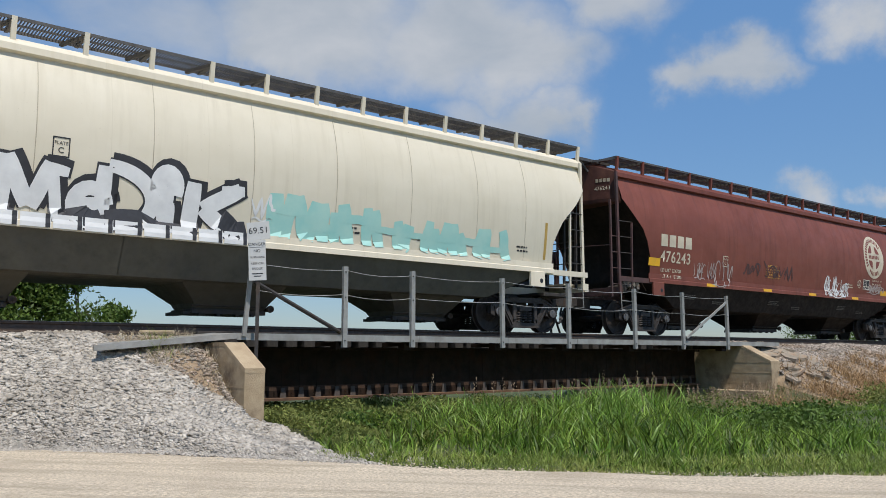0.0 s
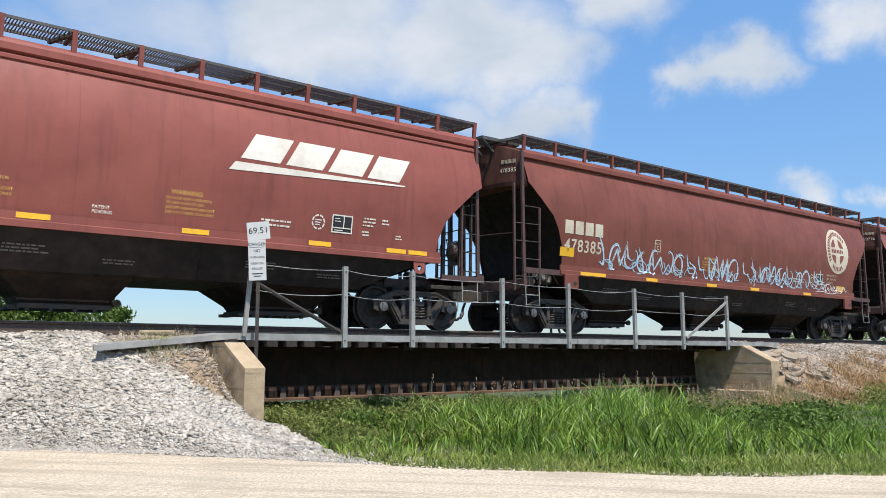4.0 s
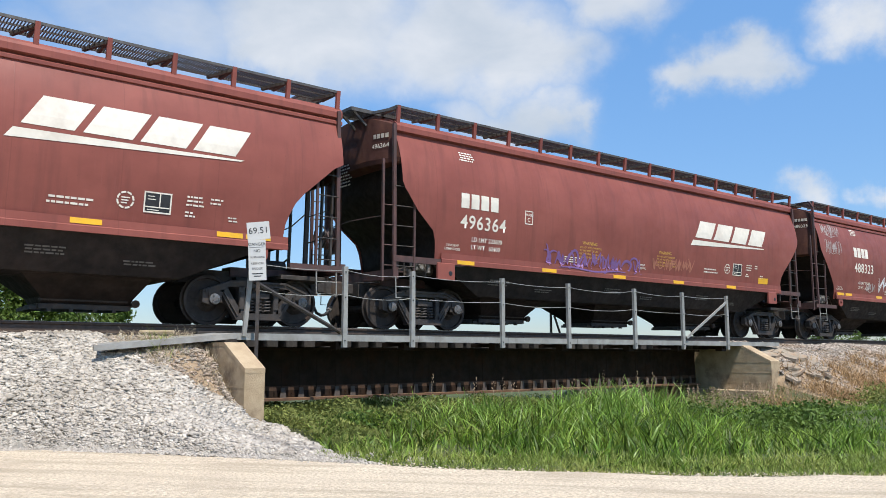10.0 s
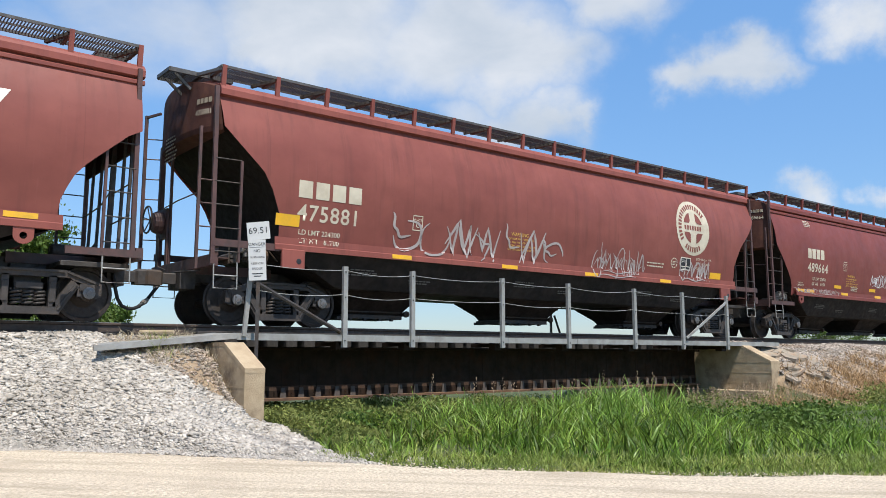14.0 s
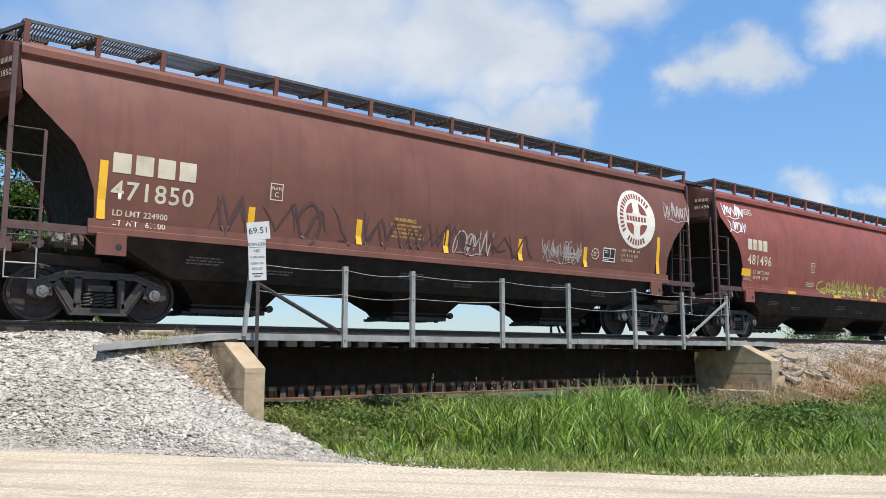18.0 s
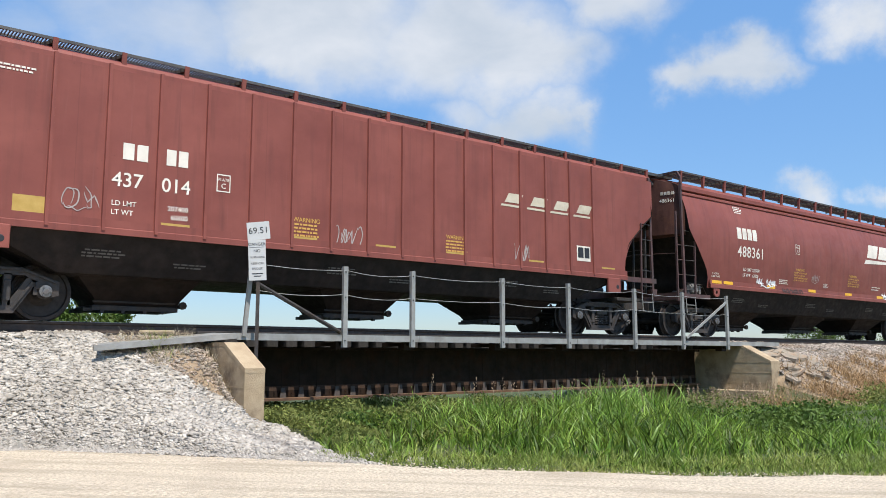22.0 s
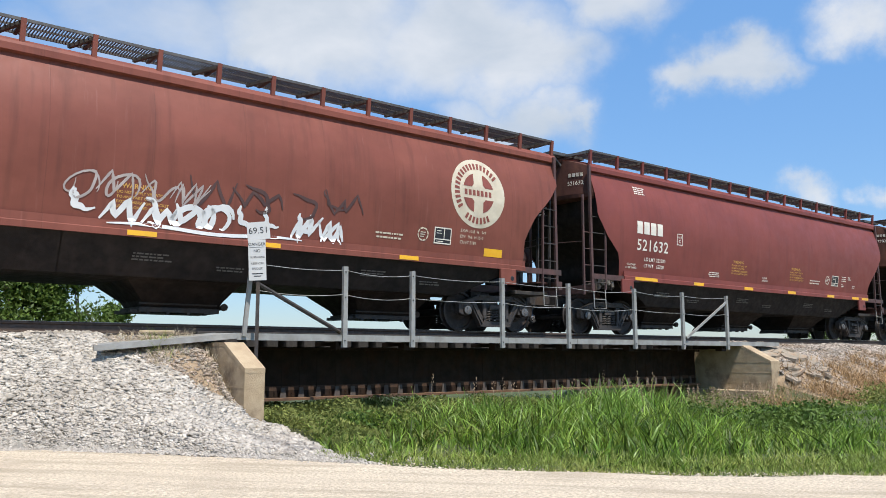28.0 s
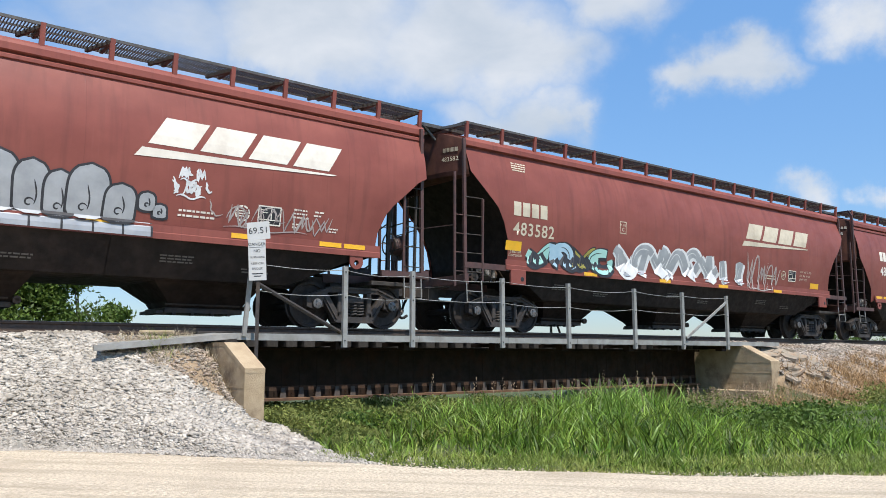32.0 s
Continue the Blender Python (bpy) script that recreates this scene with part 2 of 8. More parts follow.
def car_paint(name, low, high, streak, rust, seam, bleach):
    """Weathered car paint: two scales of fading, rain streaks, rust freckles, welded sheet seams."""
    mat = bpy.data.materials.new(name)
    mat.use_nodes = True
    n, l, b = nodes_of(mat)
    tc = n.new("ShaderNodeTexCoord")
    oi = n.new("ShaderNodeObjectInfo")
    sh = n.new("ShaderNodeVectorMath")
    sh.operation = "MULTIPLY_ADD"
    l.new(oi.outputs["Random"], sh.inputs[0])
    sh.inputs[1].default_value = (37.0, 11.0, 5.0)
    l.new(tc.outputs["Object"], sh.inputs[2])

    def tex(scale, stretch, detail=6, r=0.6):
        mp = n.new("ShaderNodeMapping")
        mp.inputs["Scale"].default_value = stretch
        l.new(sh.outputs[0], mp.inputs["Vector"])
        t = n.new("ShaderNodeTexNoise")
        t.inputs["Scale"].default_value, t.inputs["Detail"].default_value, t.inputs["Roughness"].default_value = scale, detail, r
        l.new(mp.outputs[0], t.inputs["Vector"])
        return t.outputs[0]

    def span(v, a, c, lo=0.0, hi=1.0):
        m = n.new("ShaderNodeMapRange")
        l.new(v, m.inputs[0])
        for i, x in enumerate((a, c, lo, hi)):
            m.inputs[i + 1].default_value = x
        return m.outputs[0]

    def mix(fac, a, bb, mode="MIX"):
        m = n.new("ShaderNodeMix")
        m.data_type, m.blend_type = "RGBA", mode
        for sock, v in (("Factor", fac), ("A", a), ("B", bb)):
            if isinstance(v, (int, float)):
                m.inputs[sock].default_value = v
            elif isinstance(v, tuple):
                m.inputs[sock].default_value = (*v, 1)
            else:
                l.new(v, m.inputs[sock])
        return m.outputs["Result"]

    col = mix(span(tex(0.9, (1, 1, 1.2)), 0.3, 0.7), low, high)
    col = mix(span(tex(2.2, (2.6, 1, 0.22), 5, 0.55), 0.52, 0.8, 0.0, 0.55), col, streak)
    col = mix(span(tex(5.0, (3.0, 1, 0.12), 4, 0.6), 0.62, 0.8, 0.0, 0.35), col, bleach)
    col = mix(span(tex(26.0, (1, 1, 0.8), 5, 0.7), 0.66, 0.76, 0.0, 0.55), col, rust)
    # sheet seams
    sx = n.new("ShaderNodeSeparateXYZ")
    l.new(tc.outputs["Object"], sx.inputs[0])

    def math_node(op, a, bb):
        m = n.new("ShaderNodeMath")
        m.operation = op
        for i, v in enumerate((a, bb)):
            if isinstance(v, (int, float)):
                m.inputs[i].default_value = v
            else:
                l.new(v, m.inputs[i])
        return m.outputs[0]
    near = math_node("ABSOLUTE", math_node("SUBTRACT", math_node("FRACT", math_node("DIVIDE", sx.outputs[0], seam), 0.0), 0.5), 0.0)
    line = span(near, 0.006, 0.0)
    col = mix(math_node("MULTIPLY", line, 0.35), col, streak)
    col = mix(1.0, col, mix(oi.outputs["Random"], (0.93, 0.93, 0.94), (1.07, 1.05, 1.05)), "MULTIPLY")
    l.new(col, b.inputs["Base Color"])
    l.new(span(tex(3.0, (1, 1, 1)), 0.3, 0.7, 0.40, 0.60), b.inputs["Roughness"])
    b.inputs["Specular IOR Level"].default_value = 0.22
    bp = n.new("ShaderNodeBump")
    bp.inputs["Strength"].default_value, bp.inputs["Distance"].default_value = 0.25, 0.02
    h = math_node("ADD", math_node("MULTIPLY", tex(1.1, (1.3, 1, 0.5), 3), 1.2), math_node("MULTIPLY", line, 0.12))
    l.new(h, bp.inputs["Height"])
    l.new(bp.outputs[0], b.inputs["Normal"])
    return mat


PAINT_BROWN = car_paint("faded_brown_paint", (0.1994, 0.0599, 0.0466), (0.2685, 0.0855, 0.0650), (0.1169, 0.0422, 0.0358), (0.0558, 0.0255, 0.0217), 1.66, (0.2847, 0.1129, 0.0943))
PAINT_CREAM = car_paint("cream_paint", (0.66, 0.60, 0.46), (0.72, 0.66, 0.52), (0.56, 0.50, 0.37), (0.30, 0.20, 0.12), 1.66, (0.74, 0.69, 0.57))
PAINT_DULL = car_paint("dull_brown_paint", (0.1404, 0.0601, 0.0451), (0.1924, 0.0834, 0.0617), (0.1040, 0.0446, 0.0341), (0.0624, 0.0291, 0.0203), 1.66, (0.2600, 0.1310, 0.1013))
PAINT_RUSTY = car_paint("rusty_brown_paint", (0.1589, 0.0510, 0.0351), (0.2174, 0.0721, 0.0500), (0.0708, 0.0301, 0.0234), (0.0473, 0.0219, 0.0149), 1.66, (0.2835, 0.1402, 0.1115))
PAINT_PLUM = car_paint("plum_brown_paint", (0.1590, 0.0440, 0.0357), (0.2079, 0.0580, 0.0454), (0.1100, 0.0355, 0.0324), (0.0612, 0.0269, 0.0217), 1.66, (0.2446, 0.0806, 0.0702))
PAINTS = {"brown": PAINT_BROWN, "cream": PAINT_CREAM, "dull": PAINT_DULL, "rusty": PAINT_RUSTY, "plum": PAINT_PLUM}
# end sheets: grime and the shade between cars mixed into a darker brown
END_BROWN = surface("shaded_brown_end", (0.0580, 0.0266, 0.0206), (0.1131, 0.0508, 0.0401), 2.5, (0.6, 0.85), 0, 0.2, 30, stain=(0.1380, 0.0604, 0.0364), stain_scale=1.3, spec=0.1)
TRIM_BROWN = surface("grimy_brown_trim", (0.055, 0.027, 0.023), (0.105, 0.05, 0.042), 4, (0.45, 0.7), 0, 0.15, 40, stain=(0.05, 0.035, 0.03), stain_scale=3)
FRAME_STEEL = surface("dusty_cast_steel", (0.0270, 0.0232, 0.0210), (0.0638, 0.0547, 0.0488), 6, (0.55, 0.8), 0.15, 0.4, 80, stain=(0.0750, 0.0525, 0.0375), stain_scale=4)
CAP_STEEL = surface("bare_bearing_cap", (0.11, 0.11, 0.11), (0.23, 0.23, 0.225), 12, (0.35, 0.6), 0.5, 0.2, 60, stain=(0.12, 0.08, 0.06), stain_scale=9)
# brown underbody: grime plus its shade under the car, both in the colour
UNDER_BROWN = surface("shaded_grimy_underbody", (0.0117, 0.0077, 0.0061), (0.0233, 0.0154, 0.0117), 3, bump=0.2, stain=(0.0324, 0.0214, 0.0162), spec=0.25)
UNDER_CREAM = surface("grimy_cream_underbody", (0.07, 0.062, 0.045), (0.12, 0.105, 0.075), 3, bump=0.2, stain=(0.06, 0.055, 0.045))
STEEL_DARK = surface("dark_cast_steel", (0.0340, 0.0306, 0.0289), (0.0723, 0.0638, 0.0578), 7, (0.5, 0.8), 0.3, 0.3, 90, stain=(0.0850, 0.0510, 0.0298))
WHEEL_STEEL = surface("worn_wheel_steel", (0.024, 0.020, 0.018), (0.055, 0.044, 0.037), 9, (0.55, 0.8), 0.3, 0.2, 80, stain=(0.05, 0.03, 0.02))
BRIGHT_STEEL = surface("polished_steel", (0.45, 0.44, 0.42), (0.6, 0.58, 0.56), 9, (0.2, 0.35), 1.0, 0.1)
GRATE_STEEL = surface("black_grating_steel", (0.0600, 0.0570, 0.0555), (0.1200, 0.1140, 0.1080), 9, (0.5, 0.7), 0.3, 0)
VALVE_STEEL = surface("pale_valve_casting", (0.16, 0.15, 0.14), (0.34, 0.33, 0.31), 14, (0.4, 0.65), 0.3, 0.3, 60, stain=(0.08, 0.06, 0.05), stain_scale=9)
FAINT_INK = surface("grimed_stencil", (0.10, 0.085, 0.07), (0.16, 0.14, 0.12), 9, (0.7, 0.9), 0, 0)
RUBBER = surface("black_rubber", (0.015, 0.015, 0.015), (0.03, 0.03, 0.03), 12, (0.5, 0.7), 0, 0.1)
SEAM_TAN = surface("grimy_seam", (0.30, 0.26, 0.19), (0.50, 0.44, 0.33), 3, (0.6, 0.8), 0, 0)
GALV = surface("galvanised_steel", (0.25, 0.245, 0.225), (0.37, 0.365, 0.34), 5, (0.45, 0.7), 0.2, 0.1, 40, stain=(0.24, 0.22, 0.19), stain_scale=3)
GIRDER = surface("black_girder_paint", (0.0161, 0.0115, 0.0080), (0.0393, 0.0245, 0.0160), 3, (0.6, 0.9), 0.0, 0.3, 40, stain=(0.0428, 0.0187, 0.0091), stain_scale=2.2, spec=0.15)
FLANGE = surface("rusted_flange", (0.10, 0.055, 0.03), (0.19, 0.10, 0.05), 5, (0.7, 0.9), 0.0, 0.3, 40, stain=(0.06, 0.035, 0.025), stain_scale=2.2)
# sun on the stiffeners' lower ends, put into a paler steel
STIFF = surface("sunlit_steel_angle", (0.0660, 0.0510, 0.0420), (0.1200, 0.0990, 0.0840), 6, (0.7, 0.9), 0.0, 0.3, 40, stain=(0.0420, 0.0270, 0.0180), stain_scale=3)
RUST_WEB = surface("rust_stained_web", (0.035, 0.018, 0.010), (0.085, 0.042, 0.02), 3, (0.7, 0.9), 0.0, 0.3, 40)
RAIL_MAT = surface("rusty_rail", (0.06, 0.043, 0.034), (0.11, 0.078, 0.06), 9, (0.5, 0.8), 0.4, 0.2)
TIE_MAT = surface("creosoted_timber", (0.022, 0.019, 0.017), (0.060, 0.050, 0.042), 4, (0.8, 0.95), 0, 0.6, 25, stretch=(1, 0.2, 1), per_object=0.2)
CONCRETE = surface("weathered_concrete", (0.34, 0.25, 0.15), (0.47, 0.365, 0.235), 4, (0.8, 0.95), 0, 0.6, 60, stain=(0.17, 0.12, 0.075), stain_scale=2.2)
STONE = surface("grey_limestone", (0.3716, 0.3345, 0.2836), (0.5325, 0.4810, 0.4129), 5, (0.8, 0.95), 0, 0.5, 50, per_island=0.22, stain=(0.3329, 0.2953, 0.2445), stain_scale=1.1)
TAN_STONE = surface("dusty_tan_stone", (0.30, 0.25, 0.20), (0.44, 0.38, 0.32), 5, (0.8, 0.95), 0, 0.5, 50, per_island=0.35, stain=(0.30, 0.20, 0.12), stain_scale=0.9)
EARTH = surface("dry_tan_earth", (0.2125, 0.1500, 0.0875), (0.3750, 0.2750, 0.1750), 4, (0.9, 1.0), 0, 0.8, 25, stain=(0.27, 0.20, 0.13), stain_scale=0.8)
GRAVEL = surface("crushed_limestone_bed", (0.3190, 0.2915, 0.2444), (0.5060, 0.4620, 0.3900), 30, (0.85, 0.98), 0, 1.0, 30, dist=0.05, stain=(0.2200, 0.2035, 0.1716), coords="Object")
ROAD = surface("pale_gravel_road", (0.36, 0.288, 0.20), (0.86, 0.73, 0.55), 34, (0.85, 0.98), 0, 1.0, 45, stain=(0.47, 0.38, 0.275), stain_scale=0.55, dist=0.03, streak=((0.36, 0.29, 0.20), 50.0, 0.35, 3.2))
PEBBLE = surface("road_pebbles", (0.3400, 0.2800, 0.1974), (0.7200, 0.6200, 0.4700), 30, (0.85, 0.98), 0, 0.3, 45, per_island=0.35)
SOIL = surface("grassy_soil", (0.03, 0.045, 0.012), (0.08, 0.10, 0.03), 5, (0.9, 1.0), 0, 0.8, 20, stain=(0.09, 0.085, 0.035), stain_scale=0.7)
FIELD = surface("far_field", (0.07, 0.11, 0.03), (0.13, 0.16, 0.06), 0.05, (0.9, 1.0), 0, 0.2, 2, stain=(0.16, 0.15, 0.08), stain_scale=0.02)
WHITE_PAINT = surface("aged_white_stencil", (0.66, 0.61, 0.52), (0.78, 0.72, 0.62), 5, (0.5, 0.7), 0, 0, stain=(0.57, 0.50, 0.42), stain_scale=1.2)
TAN_PAINT = surface("yellowed_white_stencil", (0.52, 0.45, 0.33), (0.62, 0.55, 0.42), 4, (0.5, 0.7), 0, 0, stain=(0.40, 0.33, 0.24), stain_scale=1.2)
YELLOW = surface("yellow_reflective_tape", (0.76, 0.39, 0.012), (0.84, 0.46, 0.03), 6, (0.3, 0.5), 0, 0.05, stain=(0.60, 0.34, 0.03), stain_scale=3)
SIGN_WHITE = surface("white_sign_sheet", (0.46, 0.46, 0.44), (0.55, 0.55, 0.53), 4, (0.35, 0.5), 0, 0.05, stain=(0.50, 0.50, 0.47), stain_scale=6)
BLACK_INK = surface("black_ink", (0.012, 0.012, 0.014), (0.025, 0.025, 0.028), 8, (0.5, 0.7), 0, 0)

GRASS = surface("fresh_green_grass", (0.0556, 0.1339, 0.0120), (0.2316, 0.3213, 0.0464), 0.9, (0.35, 0.55), 0, 0, per_island=0.75, spec=0.42)
SHORT_GRASS = surface("yellowing_verge_grass", (0.1404, 0.2142, 0.0360), (0.3564, 0.3876, 0.0960), 1.1, (0.45, 0.7), 0, 0, per_island=0.5, spec=0.4)
REED = surface("pale_green_reeds", (0.1155, 0.2400, 0.0338), (0.3465, 0.4600, 0.1050), 1.3, (0.35, 0.55), 0, 0, per_island=0.6, spec=0.42)
PLUME = surface("brown_seed_heads", (0.20, 0.13, 0.08), (0.38, 0.28, 0.18), 2.0, (0.7, 0.9), 0, 0, per_island=0.4, spec=0.2)
WEED = surface("olive_weeds", (0.0910, 0.1216, 0.0286), (0.2600, 0.2816, 0.0825), 1.2, (0.6, 0.85), 0, 0, per_island=0.4, spec=0.2)
DRY = surface("dry_straw", (0.32, 0.26, 0.16), (0.50, 0.42, 0.29), 1.5, (0.7, 0.9), 0, 0, per_island=0.35, spec=0.2)
BRUSH = surface("sun_browned_brush", (0.24, 0.14, 0.065), (0.46, 0.31, 0.16), 1.2, (0.7, 0.9), 0, 0, per_island=0.4, spec=0.2)
LEAF = surface("tree_leaves", (0.05, 0.10, 0.018), (0.13, 0.19, 0.035), 1.0, (0.5, 0.7), 0, 0, per_island=0.45, spec=0.3)
BARK = surface("grey_bark", (0.08, 0.07, 0.055), (0.15, 0.13, 0.10), 10, (0.85, 0.95), 0, 0.8, 30)
ROCK = surface("broken_concrete_rock", (0.20, 0.165, 0.12), (0.35, 0.295, 0.225), 5, (0.8, 0.95), 0, 0.7, 30, stain=(0.30, 0.18, 0.09))
SPRAY_WHITE = surface("white_spray", (0.60, 0.60, 0.59), (0.74, 0.74, 0.72), 3, (0.6, 0.8), 0, 0)
SPRAY_DULL = surface("worn_white_spray", (0.30, 0.25, 0.23), (0.44, 0.38, 0.35), 3, (0.6, 0.8), 0, 0)
SPRAY_GREY = surface("silver_spray", (0.30, 0.31, 0.32), (0.42, 0.43, 0.44), 3, (0.35, 0.5), 0.2, 0)
SPRAY_BLUE = surface("light_blue_spray", (0.28, 0.45, 0.56), (0.42, 0.58, 0.66), 3, (0.6, 0.8), 0, 0)
SPRAY_TEAL = surface("teal_spray", (0.27, 0.55, 0.50), (0.40, 0.62, 0.54), 2, (0.6, 0.8), 0, 0)
SPRAY_PURPLE = surface("purple_spray", (0.15, 0.075, 0.21), (0.21, 0.11, 0.27), 3, (0.6, 0.8), 0, 0)
SPRAY_ORANGE = surface("orange_spray", (0.34, 0.13, 0.085), (0.42, 0.17, 0.11), 3, (0.6, 0.8), 0, 0)
SPRAY_OLIVE = surface("yellow_green_spray", (0.27, 0.24, 0.05), (0.36, 0.32, 0.08), 3, (0.6, 0.8), 0, 0)
SPRAY_DARK = surface("dark_spray", (0.06, 0.03, 0.028), (0.09, 0.045, 0.04), 3, (0.6, 0.8), 0, 0)
SPRAY_BLACK = surface("black_spray", (0.015, 0.015, 0.018), (0.035, 0.035, 0.04), 3, (0.5, 0.7), 0, 0)
FADED_YELLOW = surface("faded_yellow_tape", (0.40, 0.25, 0.05), (0.50, 0.33, 0.09), 6, (0.5, 0.7), 0, 0.05)
WARN_INK = surface("yellow_stencil", (0.5320, 0.2952, 0.0540), (0.6270, 0.3526, 0.0810), 6, (0.5, 0.7), 0, 0)


def leafy(mat, share):
    """Let some light through the blades and leaves."""
    n, l, b = nodes_of(mat)
    out = n["Material Output"]
    t = n.new("ShaderNodeBsdfTranslucent")
    col = b.inputs["Base Color"].links[0].from_socket
    l.new(col, t.inputs["Color"])
    m = n.new("ShaderNodeMixShader")
    m.inputs[0].default_value = share
    l.new(b.outputs[0], m.inputs[1])
    l.new(t.outputs[0], m.inputs[2])
    l.new(m.outputs[0], out.inputs["Surface"])


for green in (GRASS, SHORT_GRASS, REED, WEED, LEAF):
    leafy(green, 0.35)


# ---- lettering, prepared while the scene is still small ----
LETTERS = {}


def letter_shape(body, align="CENTER", spacing=1.0, bold=0.0):
    key = (body, align, spacing, bold)
    if key not in LETTERS:
        cu = bpy.data.curves.new("letters", "FONT")
        cu.body, cu.size, cu.align_x, cu.align_y, cu.space_character = body, 1.0, align, "CENTER", spacing
        cu.resolution_u = 3
        cu.offset = bold
        ob = bpy.data.objects.new("letters", cu)
        scene.collection.objects.link(ob)
        dg = bpy.context.evaluated_depsgraph_get()
        LETTERS[key] = bpy.data.meshes.new_from_object(ob.evaluated_get(dg))
        bpy.data.objects.remove(ob)
    return LETTERS[key]


def text_mesh(name, body, material, size=1.0, align="CENTER", spacing=1.0, bold=0.0):
    me = letter_shape(body, align, spacing, bold).copy()
    me.transform(Matrix.Scale(size, 4))
    me.name = name
    me.materials.clear()
    me.materials.append(material)
    return me


A1, A2, B = 16.10, 16.74, 17.42
W, T = WHITE_PAINT, TAN_PAINT
# first place of each car's leading corner, body length, end shape, running number and marks
TRAIN = [
    dict(x=-1.95, L=B, cut="round", colour="cream", label="cream covered hopper car with black, white and teal graffiti"),
    dict(x=16.97, L=B, cut="round", colour="rusty", number="476243", ld="224700", lt="61300", serif=1.5, herald=14.35, ink=T, plate=(4.5, 2.05), label="faded brown hopper car with a yellowed herald and small tags"),
    dict(x=35.88, L=A1, cut="straight", number="495609", ld="225200", lt="60800", sans=1.46, swoosh=(10.01, 14.27), plate=(3.43, 2.68), warn=(5.71, 8.93), label="clean brown hopper car with a slanted white mark"),
    dict(x=53.51, L=B, cut="round", colour="rusty", number="478385", serif=1.13, herald=15.0, ink=T, plate=(4.68, 2.24), label="faded brown hopper car with light-blue graffiti along its side"),
    dict(x=72.49, L=B, cut="round", number="473716", ld="224100", lt="61100", serif=1.25, herald=15.20, hink=W, ink=T, plate=(3.95, 2.3), label="brown hopper car with a white herald and white spray tags"),
    dict(x=91.41, L=A2, cut="straight", number="489100", ld="223000", lt="63000", sans=1.51, swoosh=(10.67, 14.93), plate=(4.77, 2.74), warn=(5.78, 9.54), label="brown hopper car with a slanted white mark and chalk tag"),
    dict(x=109.62, L=A1, cut="round", number="496364", ld="223600", lt="62400", mid=1.50, swoosh=(10.0, 14.26), drop=0.2, plate=(3.45, 2.5), warn=(5.4, 8.5), label="brown hopper car with purple and orange tags"),
    dict(x=127.22, L=A2, cut="straight", number="488323", ld="222800", lt="63200", sans=2.35, swoosh=(10.61, 14.90), plate=(5.8, 2.74), warn=(5.8, 9.5), label="brown hopper car with a long white spray tag"),
    dict(x=145.43, L=B, cut="round", number="475881", ld="224300", lt="61700", serif=1.44, herald=14.07, ink=T, plate=(4.15, 2.05), label="faded brown hopper car with worn white tags and herald"),
    dict(x=164.25, L=A1, cut="straight", colour="plum", number="489664", ld="224900", lt="61100", mid=1.75, swoosh=(9.60, 13.89), drop=-0.1, ink=T, plate=(4.24, 2.4), warn=(4.48, 9.73), label="dark brown hopper car with white tags and cream mark"),
    dict(x=181.78, L=B, cut="round", colour="dull", number="471850", ld="224900", lt="61100", serif=1.32, herald=14.82, hink=W, ink=T, plate=(4.15, 2.3), label="dull brown hopper car with yellow strips and white herald"),
    dict(x=200.70, L=B, cut="round", number="481496", ld="223800", lt="62200", mid=1.29, swoosh=(10.90, 15.19), drop=0.0, ink=T, plate=(5.16, 2.2), label="brown hopper car with yellow-green graffiti and cream mark"),
    dict(x=219.60, L=17.40, cut="ribbed", label="brown ribbed hopper car with vertical side posts"),
    dict(x=238.57, L=A2, cut="straight", number="488361", ld="222700", lt="63300", sans=2.40, swoosh=(10.70, 14.92), plate=(5.82, 2.74), warn=(5.77, 9.49), label="brown hopper car with slanted mark and small white scrawl"),
    dict(x=256.77, L=A2, cut="straight", number="485435", ld="224200", lt="61800", sans=2.30, swoosh=(10.54, 14.82), ink=T, plate=(5.48, 2.7), warn=(5.2, 9.78), label="sun-faded brown hopper car with a slanted mark"),
    dict(x=274.98, L=B, cut="round", colour="rusty", number="478214", ld="224500", lt="61500", serif=1.40, herald=14.72, ink=T, plate=(4.43, 2.2), label="rusty brown hopper car with yellowed herald and white graffiti"),
    dict(x=293.81, L=A1, cut="round", colour="plum", number="521632", ld="223300", lt="62700", mid=1.50, plate=(3.25, 2.5), warn=(6.02, 9.4), label="plum-brown hopper car without graffiti"),
    dict(x=311.50, L=A1, cut="straight", number="477282", ld="224300", lt="61700", sans=1.29, swoosh=(9.91, 14.16), plate=(4.63, 2.7), warn=(5.6, 15.0), label="brown hopper car with silver bubble graffiti"),
    dict(x=328.89, L=B, cut="round", number="483582", mid=1.20, swoosh=(10.75, 15.11), ink=T, plate=(5.0, 2.6), label="brown hopper car with teal and grey graffiti"),
    dict(x=347.61, L=A1, cut="straight", number="48", sans=1.4, swoosh=(9.9, 14.1), label="brown hopper car following the graffiti car"),
]



